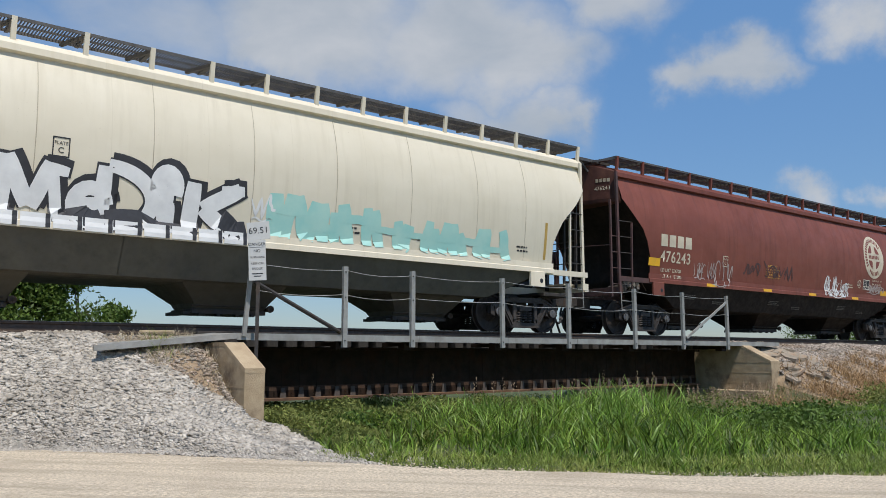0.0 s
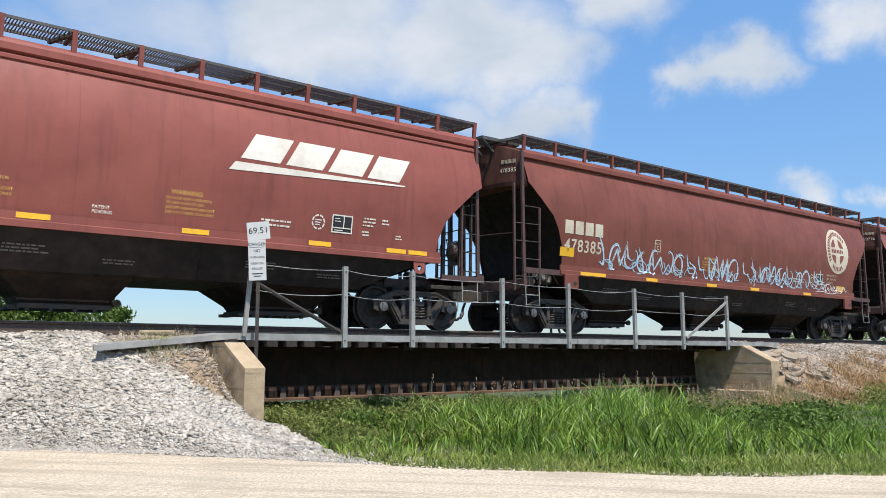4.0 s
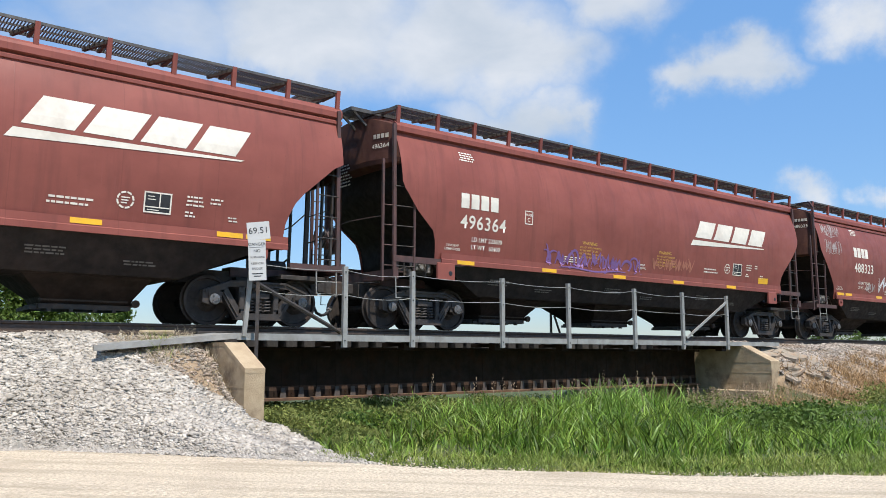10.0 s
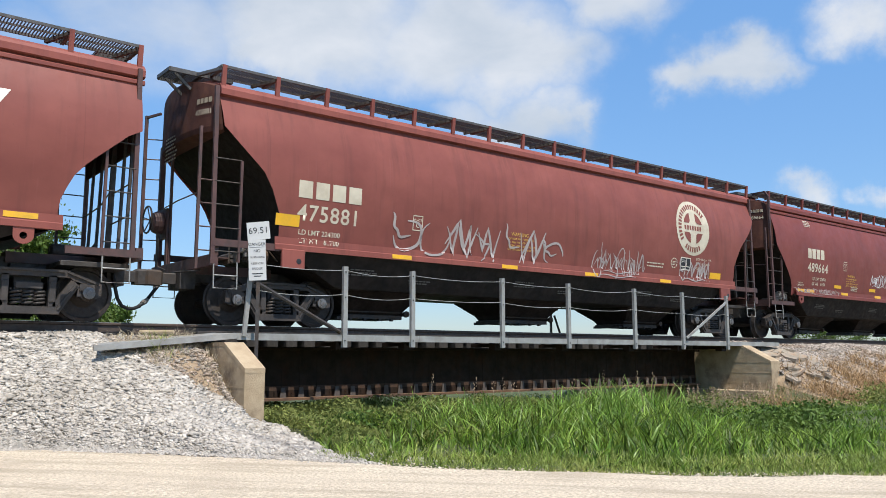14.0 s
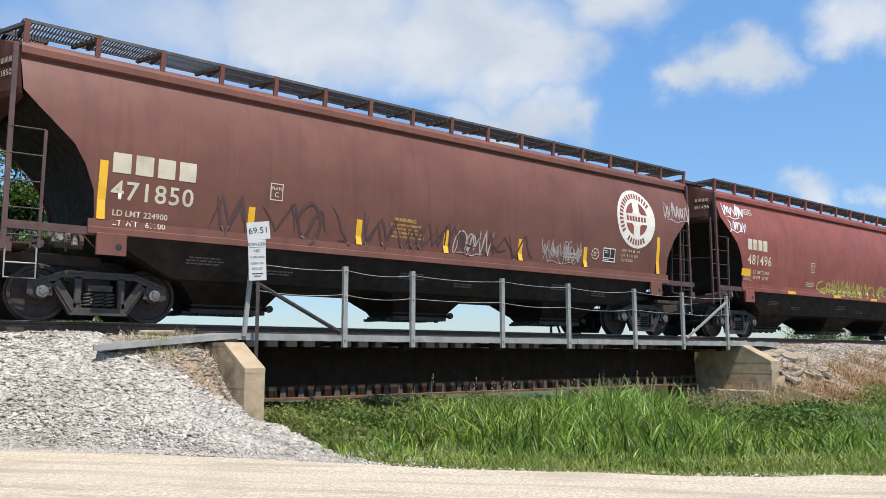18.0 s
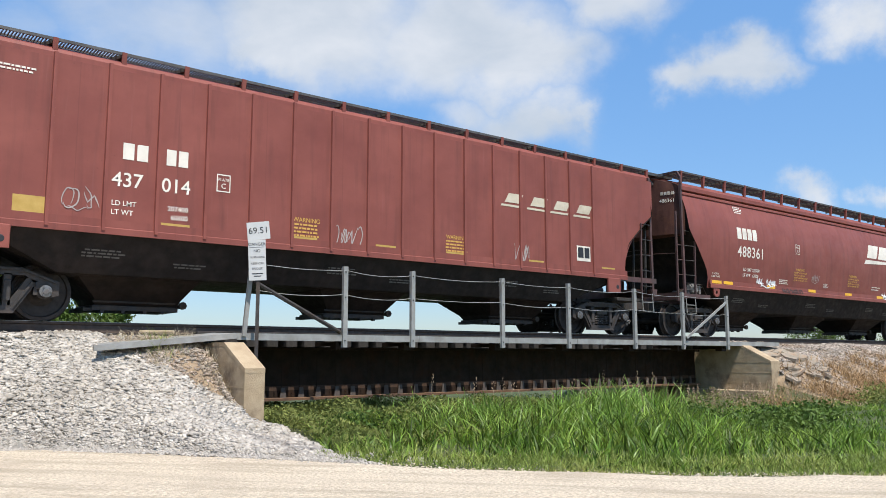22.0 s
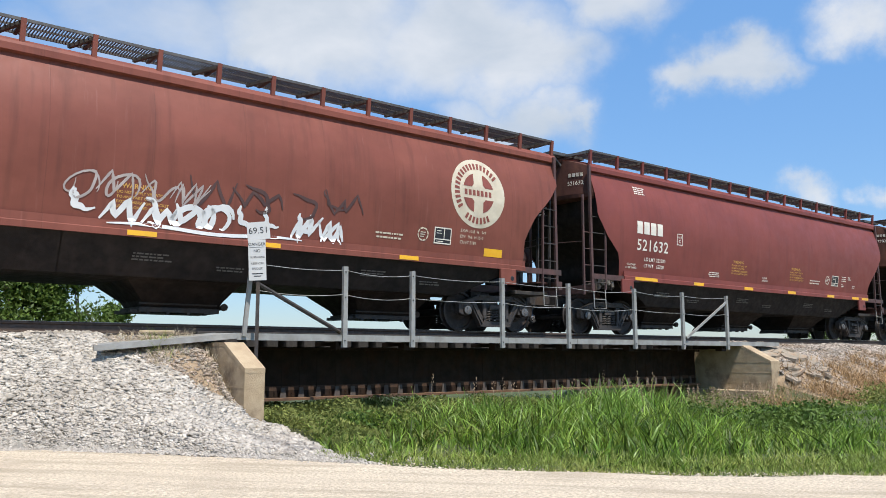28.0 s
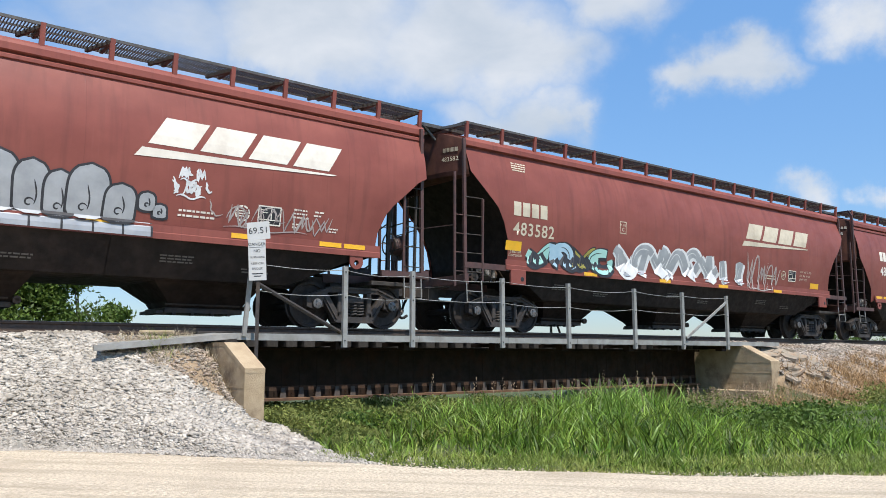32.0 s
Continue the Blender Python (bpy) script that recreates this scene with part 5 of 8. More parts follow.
def build_truck(car, x):
    t = part("truck", shared("truck", bolster), car, pose(x, 0, 0), "dark cast-steel three-piece truck")
    for side in (-1, 1):
        turn = 0 if side < 0 else 180
        part("side_frame", shared("side_frame", side_frame), t, pose(0, side * 1.0, 0, 0, 0, turn), "grimy cast side frame")
        part("spring_nest", shared("springs", springs), t, pose(0, side * 1.0, 0))
        for k in (-0.89, 0.89):
            part("bearing_adapter", shared("adapter", bearing_adapter), t, pose(k, side * 1.0, 0))
            part("bearing_cap", shared("bearing_cap", bearing_cap), t, pose(k, side * 1.125, 0.457, 0, 0, turn), "bare steel bearing end cap")
    for k in (-0.89, 0.89):
        WHEELS.append((part("wheelset", shared("wheelset", wheelset), t, pose(k, 0, 0.457), "worn steel wheels on an axle"), k))
    return t


def patch(x0, x1, z0, z1, nx=1, nz=4, lift=0.006, slant=0.0, width=half_width):
    """A thin painted patch that follows the curve of the car's side."""
    rows = []
    for j in range(nz + 1):
        z = z0 + (z1 - z0) * j / nz
        rows.append([(x0 + (x1 - x0) * i / nx + slant * (z - z0), -(width(z) + lift), z) for i in range(nx + 1)])
    return rows


def flat_width(z):
    return 1.52


def drape(me, x, z, lift, width, cuts=True):
    """Lay a flat mesh (drawn in x, y) on the side of the car at x, z."""
    bm = bmesh.new()
    bm.from_mesh(me)
    if cuts:
        ys = [v.co.y for v in bm.verts]
        lo, hi = min(ys), max(ys)
        k = lo + 0.16
        while k < hi - 0.02:
            bmesh.ops.bisect_plane(bm, geom=bm.verts[:] + bm.edges[:] + bm.faces[:], plane_co=(0, k, 0), plane_no=(0, 1, 0))
            k += 0.16
    for v in bm.verts:
        zz = z + v.co.y
        v.co = Vector((x + v.co.x, -(width(zz) + lift), zz))
    bm.to_mesh(me)
    bm.free()
    return me


def lettering(car, name, body, x, z, size, material, width=half_width, lift=0.006, align="LEFT", spacing=1.0, label="", bold=0.010):
    key = ("text", body, round(z, 3), size, material.name, align, width is flat_width)
    me = shared(key, lambda: drape(text_mesh(name, body, material, size, align, spacing, bold), 0, z, lift, width))
    return part(name, me, car, pose(x, 0, 0), label)


def block_letters(x0, x1, z0, z1, slant, width, n=4, gap=0.16):
    """The company mark as plain slanted blocks."""
    s = Shape()
    pitch = (x1 - x0) / n
    for k in range(n):
        a, b = x0 + pitch * k, x0 + pitch * (k + 1 - gap)
        s.grid(patch(a, b, z0, z1, 1, 3, 0.006, slant, width))
    return s


def herald(car, x, z, r, mat, paint):
    """Round railway herald: a pale disc with a dark cross-quartered centre and a ring of plain bars."""
    s = Shape()

    def ring(r0, r1, a0, a1, na, nr, lift):
        rows = []
        for j in range(nr + 1):
            rr = r0 + (r1 - r0) * j / nr
            rows.append([(x + rr * math.cos(a0 + (a1 - a0) * i / na), 0, z + rr * math.sin(a0 + (a1 - a0) * i / na)) for i in range(na + 1)])
        return [[(p[0], -(half_width(p[2]) + lift), p[2]) for p in row] for row in rows]
    s.grid(ring(0.001, r, 0, 2 * math.pi, 48, 8, 0.006))
    disc = part("herald", s.mesh("herald", mat), car, None, "round pale railway herald")
    d = Shape()
    g = 0.17
    for q in range(4):
        a0 = q * math.pi / 2
        rows = []
        for j in range(4):
            rr = r * (0.30 + 0.28 * j / 3)
            da = math.asin(min(0.95, g * r / rr))
            rows.append([(x + rr * math.cos(t), -(half_width(z + rr * math.sin(t)) + 0.011), z + rr * math.sin(t)) for t in np.linspace(a0 + da, a0 + math.pi / 2 - da, 7)])
        d.grid(rows)
    for k in range(26):
        t = math.radians(212 - k * 9.6) if k < 19 else math.radians(238 + (k - 19) * 9.8)
        d.grid(ring(r * 0.70, r * 0.88, t - 0.05, t + 0.05, 2, 2, 0.011))
    for k in range(7):
        d.grid(patch(x - 0.52 * r + k * 0.15 * r, x - 0.42 * r + k * 0.15 * r, z - 0.08 * r, z + 0.08 * r, 1, 1, 0.011))
    part("herald_pattern", d.mesh("herald_pattern", paint), disc)


def plate_box(car, x, z, mat, width):
    s = Shape()
    for a, b, c, d in ((0, 0.26, 0, 0.02), (0, 0.26, 0.30, 0.32), (0, 0.02, 0.02, 0.30), (0.24, 0.26, 0.02, 0.30)):
        s.grid(patch(x + a, x + b, z + c, z + d, 1, 1, 0.006, 0, width))
    p = part("plate_mark", s.mesh("plate_mark", mat), car, None, "small square clearance stencil")
    lettering(p, "plate_word", "PLATE", x + 0.13, z + 0.22, 0.075, mat, width, align="CENTER")
    lettering(p, "plate_letter", "C", x + 0.13, z + 0.105, 0.13, mat, width, align="CENTER")


BAYS = {"long": (3.85, 8.40, 12.92), "middle": (3.50, 7.89, 12.25), "short": (3.65, 7.65, 11.64)}


def build_car(spec):
    L, cut, colour = spec["L"], spec["cut"], spec.get("colour", "brown")
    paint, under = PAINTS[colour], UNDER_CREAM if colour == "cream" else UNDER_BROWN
    trim = paint
    fitting = paint if colour == "cream" else TRIM_BROWN
    ribbed = cut == "ribbed"
    size = "long" if L > 17 else "middle" if L > 16.5 else "short"
    if cut == "round":
        cl, cr = CUT_ROUND if size == "long" else CUT_SHORT
    else:
        cl, cr = CUT_STRAIGHT_SHORT if size == "short" else CUT_STRAIGHT
    width = flat_width if ribbed else skin_width
    car = thing("hopper_car", spec["label"], "hopper car", pose(spec["x"], TRACK_Y, RAIL_Z), group="cars of the grain train")
    key = (L, cut, colour)
    e0 = cl[1][-1]                      # the leading end stands out a little
    lead = pose(e0, 0, 0)
    long = L - e0
    sheet = shared(("side",) + key, lambda: side_sheet(L, cl, cr, ribbed, paint))
    part("side_sheet", sheet, car, None, "painted steel side sheet")
    part("side_sheet", shared(("side2",) + key, lambda: far_copy(sheet)), car)
    part("roof", shared(("roof",) + key, lambda: roof_mesh(long, paint)), car, lead)
    chord = shared(("chord",) + key, lambda: chord_mesh(long, trim))
    part("top_chord", chord, car, lead)
    part("top_chord", shared(("chord2",) + key, lambda: far_copy(chord)), car, lead)
    if cut == "straight":
        rail = shared(("lowrail",) + key, lambda: lower_rail(long, trim))
        part("lower_rail", rail, car, lead)
        part("lower_rail", shared(("lowrail2",) + key, lambda: far_copy(rail)), car, lead)
    sill = shared(("sill",) + key, lambda: sill_mesh(L, trim))
    part("side_sill", sill, car)
    part("side_sill", shared(("sill2",) + key, lambda: far_copy(sill)), car)
    c = BAYS[size]
    first, last = cl[1][0] + 0.08, L - cr[1][0] - 0.25
    split = [first, (c[0] + c[1]) / 2, (c[1] + c[2]) / 2, last]
    for k in range(3):
        lo, hi = split[k] - c[k] - 0.01, split[k + 1] - c[k] + 0.01
        lo2, hi2 = lo + (1.35 if k == 0 else 0), hi - (1.6 if k == 2 else 0)
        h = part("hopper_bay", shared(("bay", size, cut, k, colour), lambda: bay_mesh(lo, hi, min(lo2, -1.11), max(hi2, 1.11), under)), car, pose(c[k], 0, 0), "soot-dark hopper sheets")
        part("outlet_gate", shared("gate", gate_mesh), h)
        if colour != "cream":
            part("hopper_stencil", shared(("hopperprint", k), lambda: hopper_print(k)), h, None, "faint stencilled lines on the hopper", "stuff")
    part("centre_sill", shared(("centre", L), lambda: Shape().box(-0.1, L + 0.1, -0.16, 0.16, 0.82, 1.08).mesh("centre_sill", STEEL_DARK)), car)
    for end in (0, 1):
        m = lead if end == 0 else pose(L - 0.04, 0, 0, 0, 0, 180)
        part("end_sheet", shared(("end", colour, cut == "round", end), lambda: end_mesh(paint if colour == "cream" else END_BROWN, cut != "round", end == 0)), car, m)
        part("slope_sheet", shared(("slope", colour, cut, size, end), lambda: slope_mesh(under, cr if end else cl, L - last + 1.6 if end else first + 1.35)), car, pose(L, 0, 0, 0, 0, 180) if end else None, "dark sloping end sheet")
        part("end_platform", shared(("platform", colour, cut != "straight"), lambda: end_platform(fitting, cut != "straight")), car, m)
        out = m @ pose(0.12 if end else -0.03, 0, 0)
        lad = shared(("ladder", colour), lambda: ladder(fitting))
        lad2 = shared(("ladder2", colour), lambda: far_copy(lad))
        for which in ((lad, lad2) if end else (lad,)):
            p = part("ladder", which, car, out, "corner post and ladder stile")
            r = shared("rung", rung) if which is lad else shared("rung2", lambda: far_copy(MESHES["rung"]))
            for k in range(5):
                part("rung", r, p, pose(0, 0, 1.28 + 0.42 * k))
        part("stirrup_step", shared("stirrup", stirrup), car, out, "bright worn stirrup step")
        part("stirrup_step", shared("stirrup2", lambda: far_copy(MESHES["stirrup"])), car, out, "bright worn stirrup step")
        part("coupler", shared("coupler", coupler), car, m)
        hose = part("air_hose", shared(("hose", end), lambda: air_hose(end == 0)), car, None if end == 0 else pose(L, 0, 0, 0, 0, 180), "sagging black rubber air hose")
        if end == 0:
            part("hose_nipple", shared("nipple", hose_nipple), hose, None, "pale metal hose nipple")
            part("hose_coupling", shared("coupling", glad_joint), hose, None, "pale metal hose coupling")
    part("end_ladder", shared(("endladder", colour), lambda: end_ladder(fitting)), car, lead, "posts, rungs and grab irons across the end")
    if cut == "straight":
        part("top_rail", shared(("toprail", colour), lambda: top_rail(fitting)), car, lead, "bent rail over the end")
        part("corner_rail", shared(("cornerrail", colour), lambda: trailing_rail(fitting)), car, pose(L - 0.04, 0, 0, 0, 0, 180), "bent corner rail")
    end_rigging(car, pose(L, 0, 0, 0, 0, 180))
    part("brake_gear", shared("brake", brake_gear), car, None, "brake cylinder and pipes on the end platform")
    part("brake_valve", shared("valve", brake_valve), car, None, "pale grey cast brake valve")
    part("brake_wheel", shared("brakewheel", brake_wheel), car, lead, "hand brake wheel")
    part("brake_housing", shared(("brakehousing", colour), lambda: brake_housing(fitting)), car, lead, "rounded gear case of the hand brake")
    drop = -0.2 if ribbed else 0
    board = shared(("board", long), lambda: running_board(long - 0.05))
    part("running_board", board, car, pose(e0, 0, drop), "black open-grate running board", "stuff")
    part("running_board", shared(("board2", long), lambda: far_copy(board)), car, pose(e0, 0, drop), "black open-grate running board", "stuff")
    nb = round(long / 1.09)
    for k in range(nb + 1):
        x = e0 + 0.06 + (long - 0.15) * k / nb
        q = part("running_board_bracket", shared(("bracket", colour), lambda: board_bracket(trim)), car, pose(x, 0, drop))
        part("bracket_arm", shared("arm", board_arm), q)
    part("end_board", shared("endboard", end_board), car, pose(e0, 0, drop), "grated step-across platform", "stuff")
    part("cross_board", shared("crossboard", cross_board), car, pose(L, 0, drop, 0, 0, 180), "", "stuff")
    build_truck(car, {"long": 1.37, "middle": 1.00, "short": 0.90}[size])
    build_truck(car, L - {"long": 1.72, "middle": 1.53, "short": 1.49}[size])
    if cut == "straight":
        lug = shared(("lug", colour), lambda: lug_mesh(trim))
        part("jacking_pad", lug, car, pose(1.31, 0, 0))
        part("jacking_pad", lug, car, pose(L - 1.75, 0, 0))
    else:
        pad = shared(("pad", colour), lambda: pad_mesh(trim))
        part("jacking_pad", pad, car, pose(1.38 if size == "long" else 1.12, 0, 0), "square pull plate with a round hole")
        part("jacking_pad", pad, car, pose(L - 1.75, 0, 0), "square pull plate with a round hole")
    return car, width


def pad_mesh(paint):
    """A square pull plate under the sill, with a sunk round eye."""
    s = Shape().bevel_box(-0.24, 0.24, -1.56, -1.49, 1.06, 1.42, 0.012)
    pad = s.mesh("jacking_pad", paint)
    pad.materials.append(BLACK_INK)
    eye = Shape().lathe([(-1.562, 0.055), (-1.566, 0.05)], (0.11, 0, 1.2), 12)
    bm = bmesh.new()
    bm.from_mesh(pad)
    vs = [bm.verts.new(p) for p in eye.v]
    for f in eye.f:
        bm.faces.new([vs[i] for i in f]).material_index = 1
    bm.to_mesh(pad)
    bm.free()
    return pad


def hopper_print(seed):
    """Rows of faint small print on the sloping lower side of a hopper."""
    rnd = random.Random(seed + 70)
    s = Shape()
    for x, z, w, n in ((-1.15, 1.16, 0.62, 3), (0.35, 1.02, 0.55, 2)):
        for k in range(n):
            a, zz = x + rnd.uniform(0, 0.05), z - 0.05 * k
            while a < x + w * rnd.uniform(0.85, 1.0):
                b = a + rnd.uniform(0.04, 0.13)
                y0, y1 = 1.50 - 0.30 * (1.44 - zz) / 0.67, 1.50 - 0.30 * (1.44 - zz + 0.025) / 0.67
                s.add([(a, -y0 - 0.006, zz), (b, -y0 - 0.006, zz), (b, -y1 - 0.006, zz - 0.025), (a, -y1 - 0.006, zz - 0.025)], [(0, 1, 2, 3)])
                a = b + 0.02
    return s.mesh("hopper_stencil", FAINT_INK)


def lug_mesh(paint):
    """A rounded pull plate with a round eye."""
    n = 14
    s = Shape()
    eye = [(0.055 * math.cos(t), 1.27 + 0.055 * math.sin(t)) for t in np.linspace(-math.pi / 2, 1.5 * math.pi, n + 1)]
    rim = []
    for t in np.linspace(-math.pi / 2, 1.5 * math.pi, n + 1):
        c, d = math.cos(t), math.sin(t)
        rim.append((0.15 * c, 1.27 + 0.13 * d) if d <= 0 else (0.15 * c / max(abs(c), d), 1.27 + 0.15 * d / max(abs(c), d)))
    for y in (-1.53, -1.49):
        s.grid([[(x, y, z) for x, z in eye], [(x, y, z) for x, z in rim]])
    s.grid([[(x, -1.53, z) for x, z in eye], [(x, -1.49, z) for x, z in eye]])
    s.grid([[(x, -1.53, z) for x, z in rim], [(x, -1.49, z) for x, z in rim]])
    return s.mesh("jacking_pad", paint)


def end_board():
    """Grated step-across platform standing out over the leading end, with its braces."""
    s = Shape()
    z = BOARD_Z - 0.02
    for y in (-0.76, -0.12):
        s.box(-0.72, 0.5, y - 0.016, y + 0.016, z - 0.08, z)
    for x in (-0.72, -0.4, -0.1, 0.2, 0.5):
        s.box(x - 0.016, x + 0.016, -0.76, -0.12, z - 0.07, z)
    for k in range(28):
        x = -0.70 + k * 0.044
        s.box(x - 0.009, x + 0.009, -0.75, -0.13, z - 0.04, z - 0.003)
    for y in (-0.66, -0.22):
        s.bar((-0.60, y, z - 0.06), (-0.28, y, 4.40), 0.05, 0.04, (0, 1, 0))
    return s.mesh("end_board", GRATE_STEEL)


def cross_board():
    """Grating that joins both running boards over the trailing end."""
    s = Shape()
    z = BOARD_Z
    for x in (0.08, 0.62):
        s.box(x - 0.014, x + 0.014, -BOARD_IN, BOARD_IN, z - 0.05, z)
    k = 28
    for i in range(k + 1):
        y = -BOARD_IN + 2 * BOARD_IN * i / k
        s.box(0.09, 0.61, y - 0.009, y + 0.009, z - 0.036, z - 0.003)
    for y in (-0.6, 0.6):
        s.bar((0.1, y, z - 0.04), (0.1, y, 4.5), 0.05, 0.05, (0, 1, 0))
    return s.mesh("cross_board", GRATE_STEEL)


def far_copy(me):
    """The same piece for the far side of the car."""
    c = me.copy()
    c.transform(Matrix.Diagonal((1, -1, 1, 1)))
    c.flip_normals()
    return c

def box_on(car, name, x0, x1, z0, z1, mat, width, lift=0.006, label="", slant=0.0):
    return part(name, Shape().grid(patch(x0, x1, z0, z1, 1, 3, lift, slant, width)).mesh(name, mat), car, None, label)


def marks(car, name, x, z, w, n, h, gap, mat, rnd, width):
    """Small print too fine to read: one broken bar a line."""
    for k in range(n):
        a = x + rnd.uniform(0, 0.04)
        s = Shape()
        end = x + w * rnd.uniform(0.8, 1.0)
        while a < end - 0.03:
            b = min(end, a + h * rnd.uniform(0.9, 3.2))
            s.grid(patch(a, b, z - k * (h + gap) - h, z - k * (h + gap), 1, 1, 0.006, 0, width))
            a = b + h * 0.55
        part(name, s.mesh(name, mat), car)


def warning(car, x, mat, rnd, width):
    lettering(car, "warning_word", "WARNING", x + 0.36, 2.23, 0.115, mat, width, align="CENTER", label="yellow stencilled warning")
    for k, line in enumerate(WARN_LINES):
        lettering(car, "warning_line", line, x, 2.125 - 0.080 * k, 0.067, mat, width)


def stencil(car, spec, width):
    rnd = random.Random(spec["label"])
    L = spec["L"]
    mat = spec.get("ink", W)
    e0 = -0.12 if L < 17 else -0.10
    if L == A1 and spec["cut"] == "straight":
        e0 = -0.25
    if spec["cut"] == "ribbed":
        ribbed_marks(car, width, rnd)
        return
    if "serif" in spec:
        x, zb, hb, wb, zn, sn = spec["serif"], 2.59, 0.33, 1.48, 2.13, 0.43
    elif "mid" in spec:
        x, zb, hb, wb, zn, sn = spec["mid"], 2.84, 0.33, 1.16, 2.36, 0.42
    elif "sans" in spec:
        x, zb, hb, wb, zn, sn = spec["sans"], 3.13, 0.35, 1.15, 2.56, 0.46
    if "number" in spec:
        for k in range(4):
            a = x + k * wb / 4
            s = block_letters(a, a + wb / 4, zb - hb / 2, zb + hb / 2, 0, width, 1, 0.2)
            part("reporting_mark", s.mesh("reporting_mark", mat), car, None, "plain painted reporting mark")
        lettering(car, "car_number", spec["number"], x, zn, sn, mat, width, label="stencilled running number", spacing=1.10, bold=0.012)
        if "ld" in spec:
            z2 = zn - 0.36 if "serif" in spec or "mid" in spec else zn - 0.52
            xx = x + (0.05 if "serif" in spec else 0.35)
            lettering(car, "load_limit", "LD LMT " + spec["ld"], xx, z2, 0.138, mat, width)
            lettering(car, "light_weight", "LT WT   " + spec["lt"], xx, z2 - 0.17, 0.138, mat, width)
        if "plate" in spec:
            plate_box(car, *spec["plate"], mat, width)
        # running number again on the end sheet
        me = text_mesh("end_number", spec["number"], mat, 0.145)
        part("end_number", on_end(me, Matrix.Translation((0, -1.06, 3.88)) @ pose(0, 0, 0, 90, 0, -90), e0), car)
        me2 = shared(("endmark", mat.name, e0), lambda: on_end( Shape().box(-0.3, -0.17, 0, 0.005, -0.08, 0.08).box(-0.13, 0.0, 0, 0.005, -0.08, 0.08).box(0.04, 0.17, 0, 0.005, -0.08, 0.08).box(0.21, 0.34, 0, 0.005, -0.08, 0.08).mesh("end_mark", mat), Matrix.Translation((0, -1.06, 4.10)) @ Matrix.Scale(0.6, 4) @ pose(0, 0, 0, 0, 0, -90), e0))
        part("end_mark", me2, car)
        part("end_print", shared(("endprint", mat.name, e0), lambda: on_end(end_print(mat), Matrix(), e0)), car, None, "small print stencilled on the end")
    if "swoosh" in spec:
        x0, x1 = spec["swoosh"]
        d = spec.get("drop", 0.0)
        zb, zt = 2.98 - d, 3.50 - d
        p = (x1 - x0 - 0.62) / 4
        bar = Shape()
        n = 8
        rows = [[(x0 + (x1 - 0.42 - x0) * i / n, 0, 2.76 - d + 0.16 * i / n) for i in range(n + 1)], [(x0 + 0.12 + (x1 - 0.42 - x0 - 0.05) * i / n, 0, 2.92 - d + 0.03 * i / n) for i in range(n + 1)]]
        bar.grid([[(q[0], -(width(q[2]) + 0.007), q[2]) for q in r] for r in rows])
        m = part("slanted_mark", bar.mesh("slanted_mark", mat), car, None, "tapering bar of the slanted company mark")
        for k in range(4):
            a = x0 + 0.22 + k * p
            s = block_letters(a, a + p, zb + 0.02, zt, 0.62, width, 1, 0.14)
            part("mark_block", s.mesh("mark_block", mat), m)
    if "herald" in spec:
        herald(car, spec["herald"], 3.05, 0.79, spec.get("hink", mat), PAINT_BROWN)
    for x in spec.get("warn", (6.9,) if "serif" in spec else ()):
        if x < L - 2:
            warning(car, x, WARN_INK, rnd, width)
    # consolidated data box, inspection dial and small print near the trailing end
    if "number" in spec and spec["number"] != "48":
        x = L - 3.9
        s = Shape()
        for a, b, c, d in ((0, 0.47, 0, 0.025), (0, 0.47, 0.33, 0.355), (0, 0.025, 0.025, 0.33), (0.445, 0.47, 0.025, 0.33), (0.26, 0.28, 0.1, 0.33), (0.03, 0.44, 0.09, 0.11),
                           (0.06, 0.18, 0.27, 0.285), (0.06, 0.20, 0.22, 0.235), (0.06, 0.26, 0.045, 0.06)):
            s.grid(patch(x + a, x + b, 1.83 + c, 1.83 + d, 1, 1, 0.009, 0, width))
        box_on(car, "data_panel", x + 0.01, x + 0.46, 1.84, 2.18, BLACK_INK, width, 0.005, "black consolidated data panel")
        part("data_frame", s.mesh("data_frame", W), car, None, "white frame of the data panel")
        ring = Shape()
        rx = x + 0.68 if spec["number"] == "488361" else x - 0.30
        for k in range(8):
            t0 = k * math.pi / 4
            ring.grid([[(rx + r * math.cos(t), -(width(2.0 + r * math.sin(t)) + 0.007), 2.0 + r * math.sin(t)) for t in np.linspace(t0, t0 + 0.62, 5)] for r in (0.115, 0.145)])
        for k in range(3):
            ring.grid(patch(rx - 0.07, rx + 0.07 - 0.02 * k, 2.03 - 0.045 * k, 2.05 - 0.045 * k, 1, 1, 0.007, 0, width))
        part("inspection_ring", ring.mesh("inspection_ring", mat), car, None, "segmented ring round small print", "stuff")
        marks(car, "small_print", x - 1.5, 1.95, 0.75, 2, 0.035, 0.05, mat, rnd, width)
        if "serif" in spec or spec["L"] == B:
            for k, line in enumerate(DATA_LINES):
                lettering(car, "data_line", line, x + 0.72, 2.17 - 0.125 * k, 0.095, mat, width)
        else:
            marks(car, "small_print", x + 0.7, 2.19, 0.36, 3, 0.03, 0.04, mat, rnd, width)
            marks(car, "small_print", x + 1.15, 2.19, 0.24, 2, 0.03, 0.04, mat, rnd, width)
            marks(car, "small_print", x + 0.7, 1.92, 0.2, 2, 0.03, 0.03, mat, rnd, width)
            marks(car, "small_print", x + 1.5, 1.90, 0.22, 2, 0.025, 0.03, mat, rnd, width)
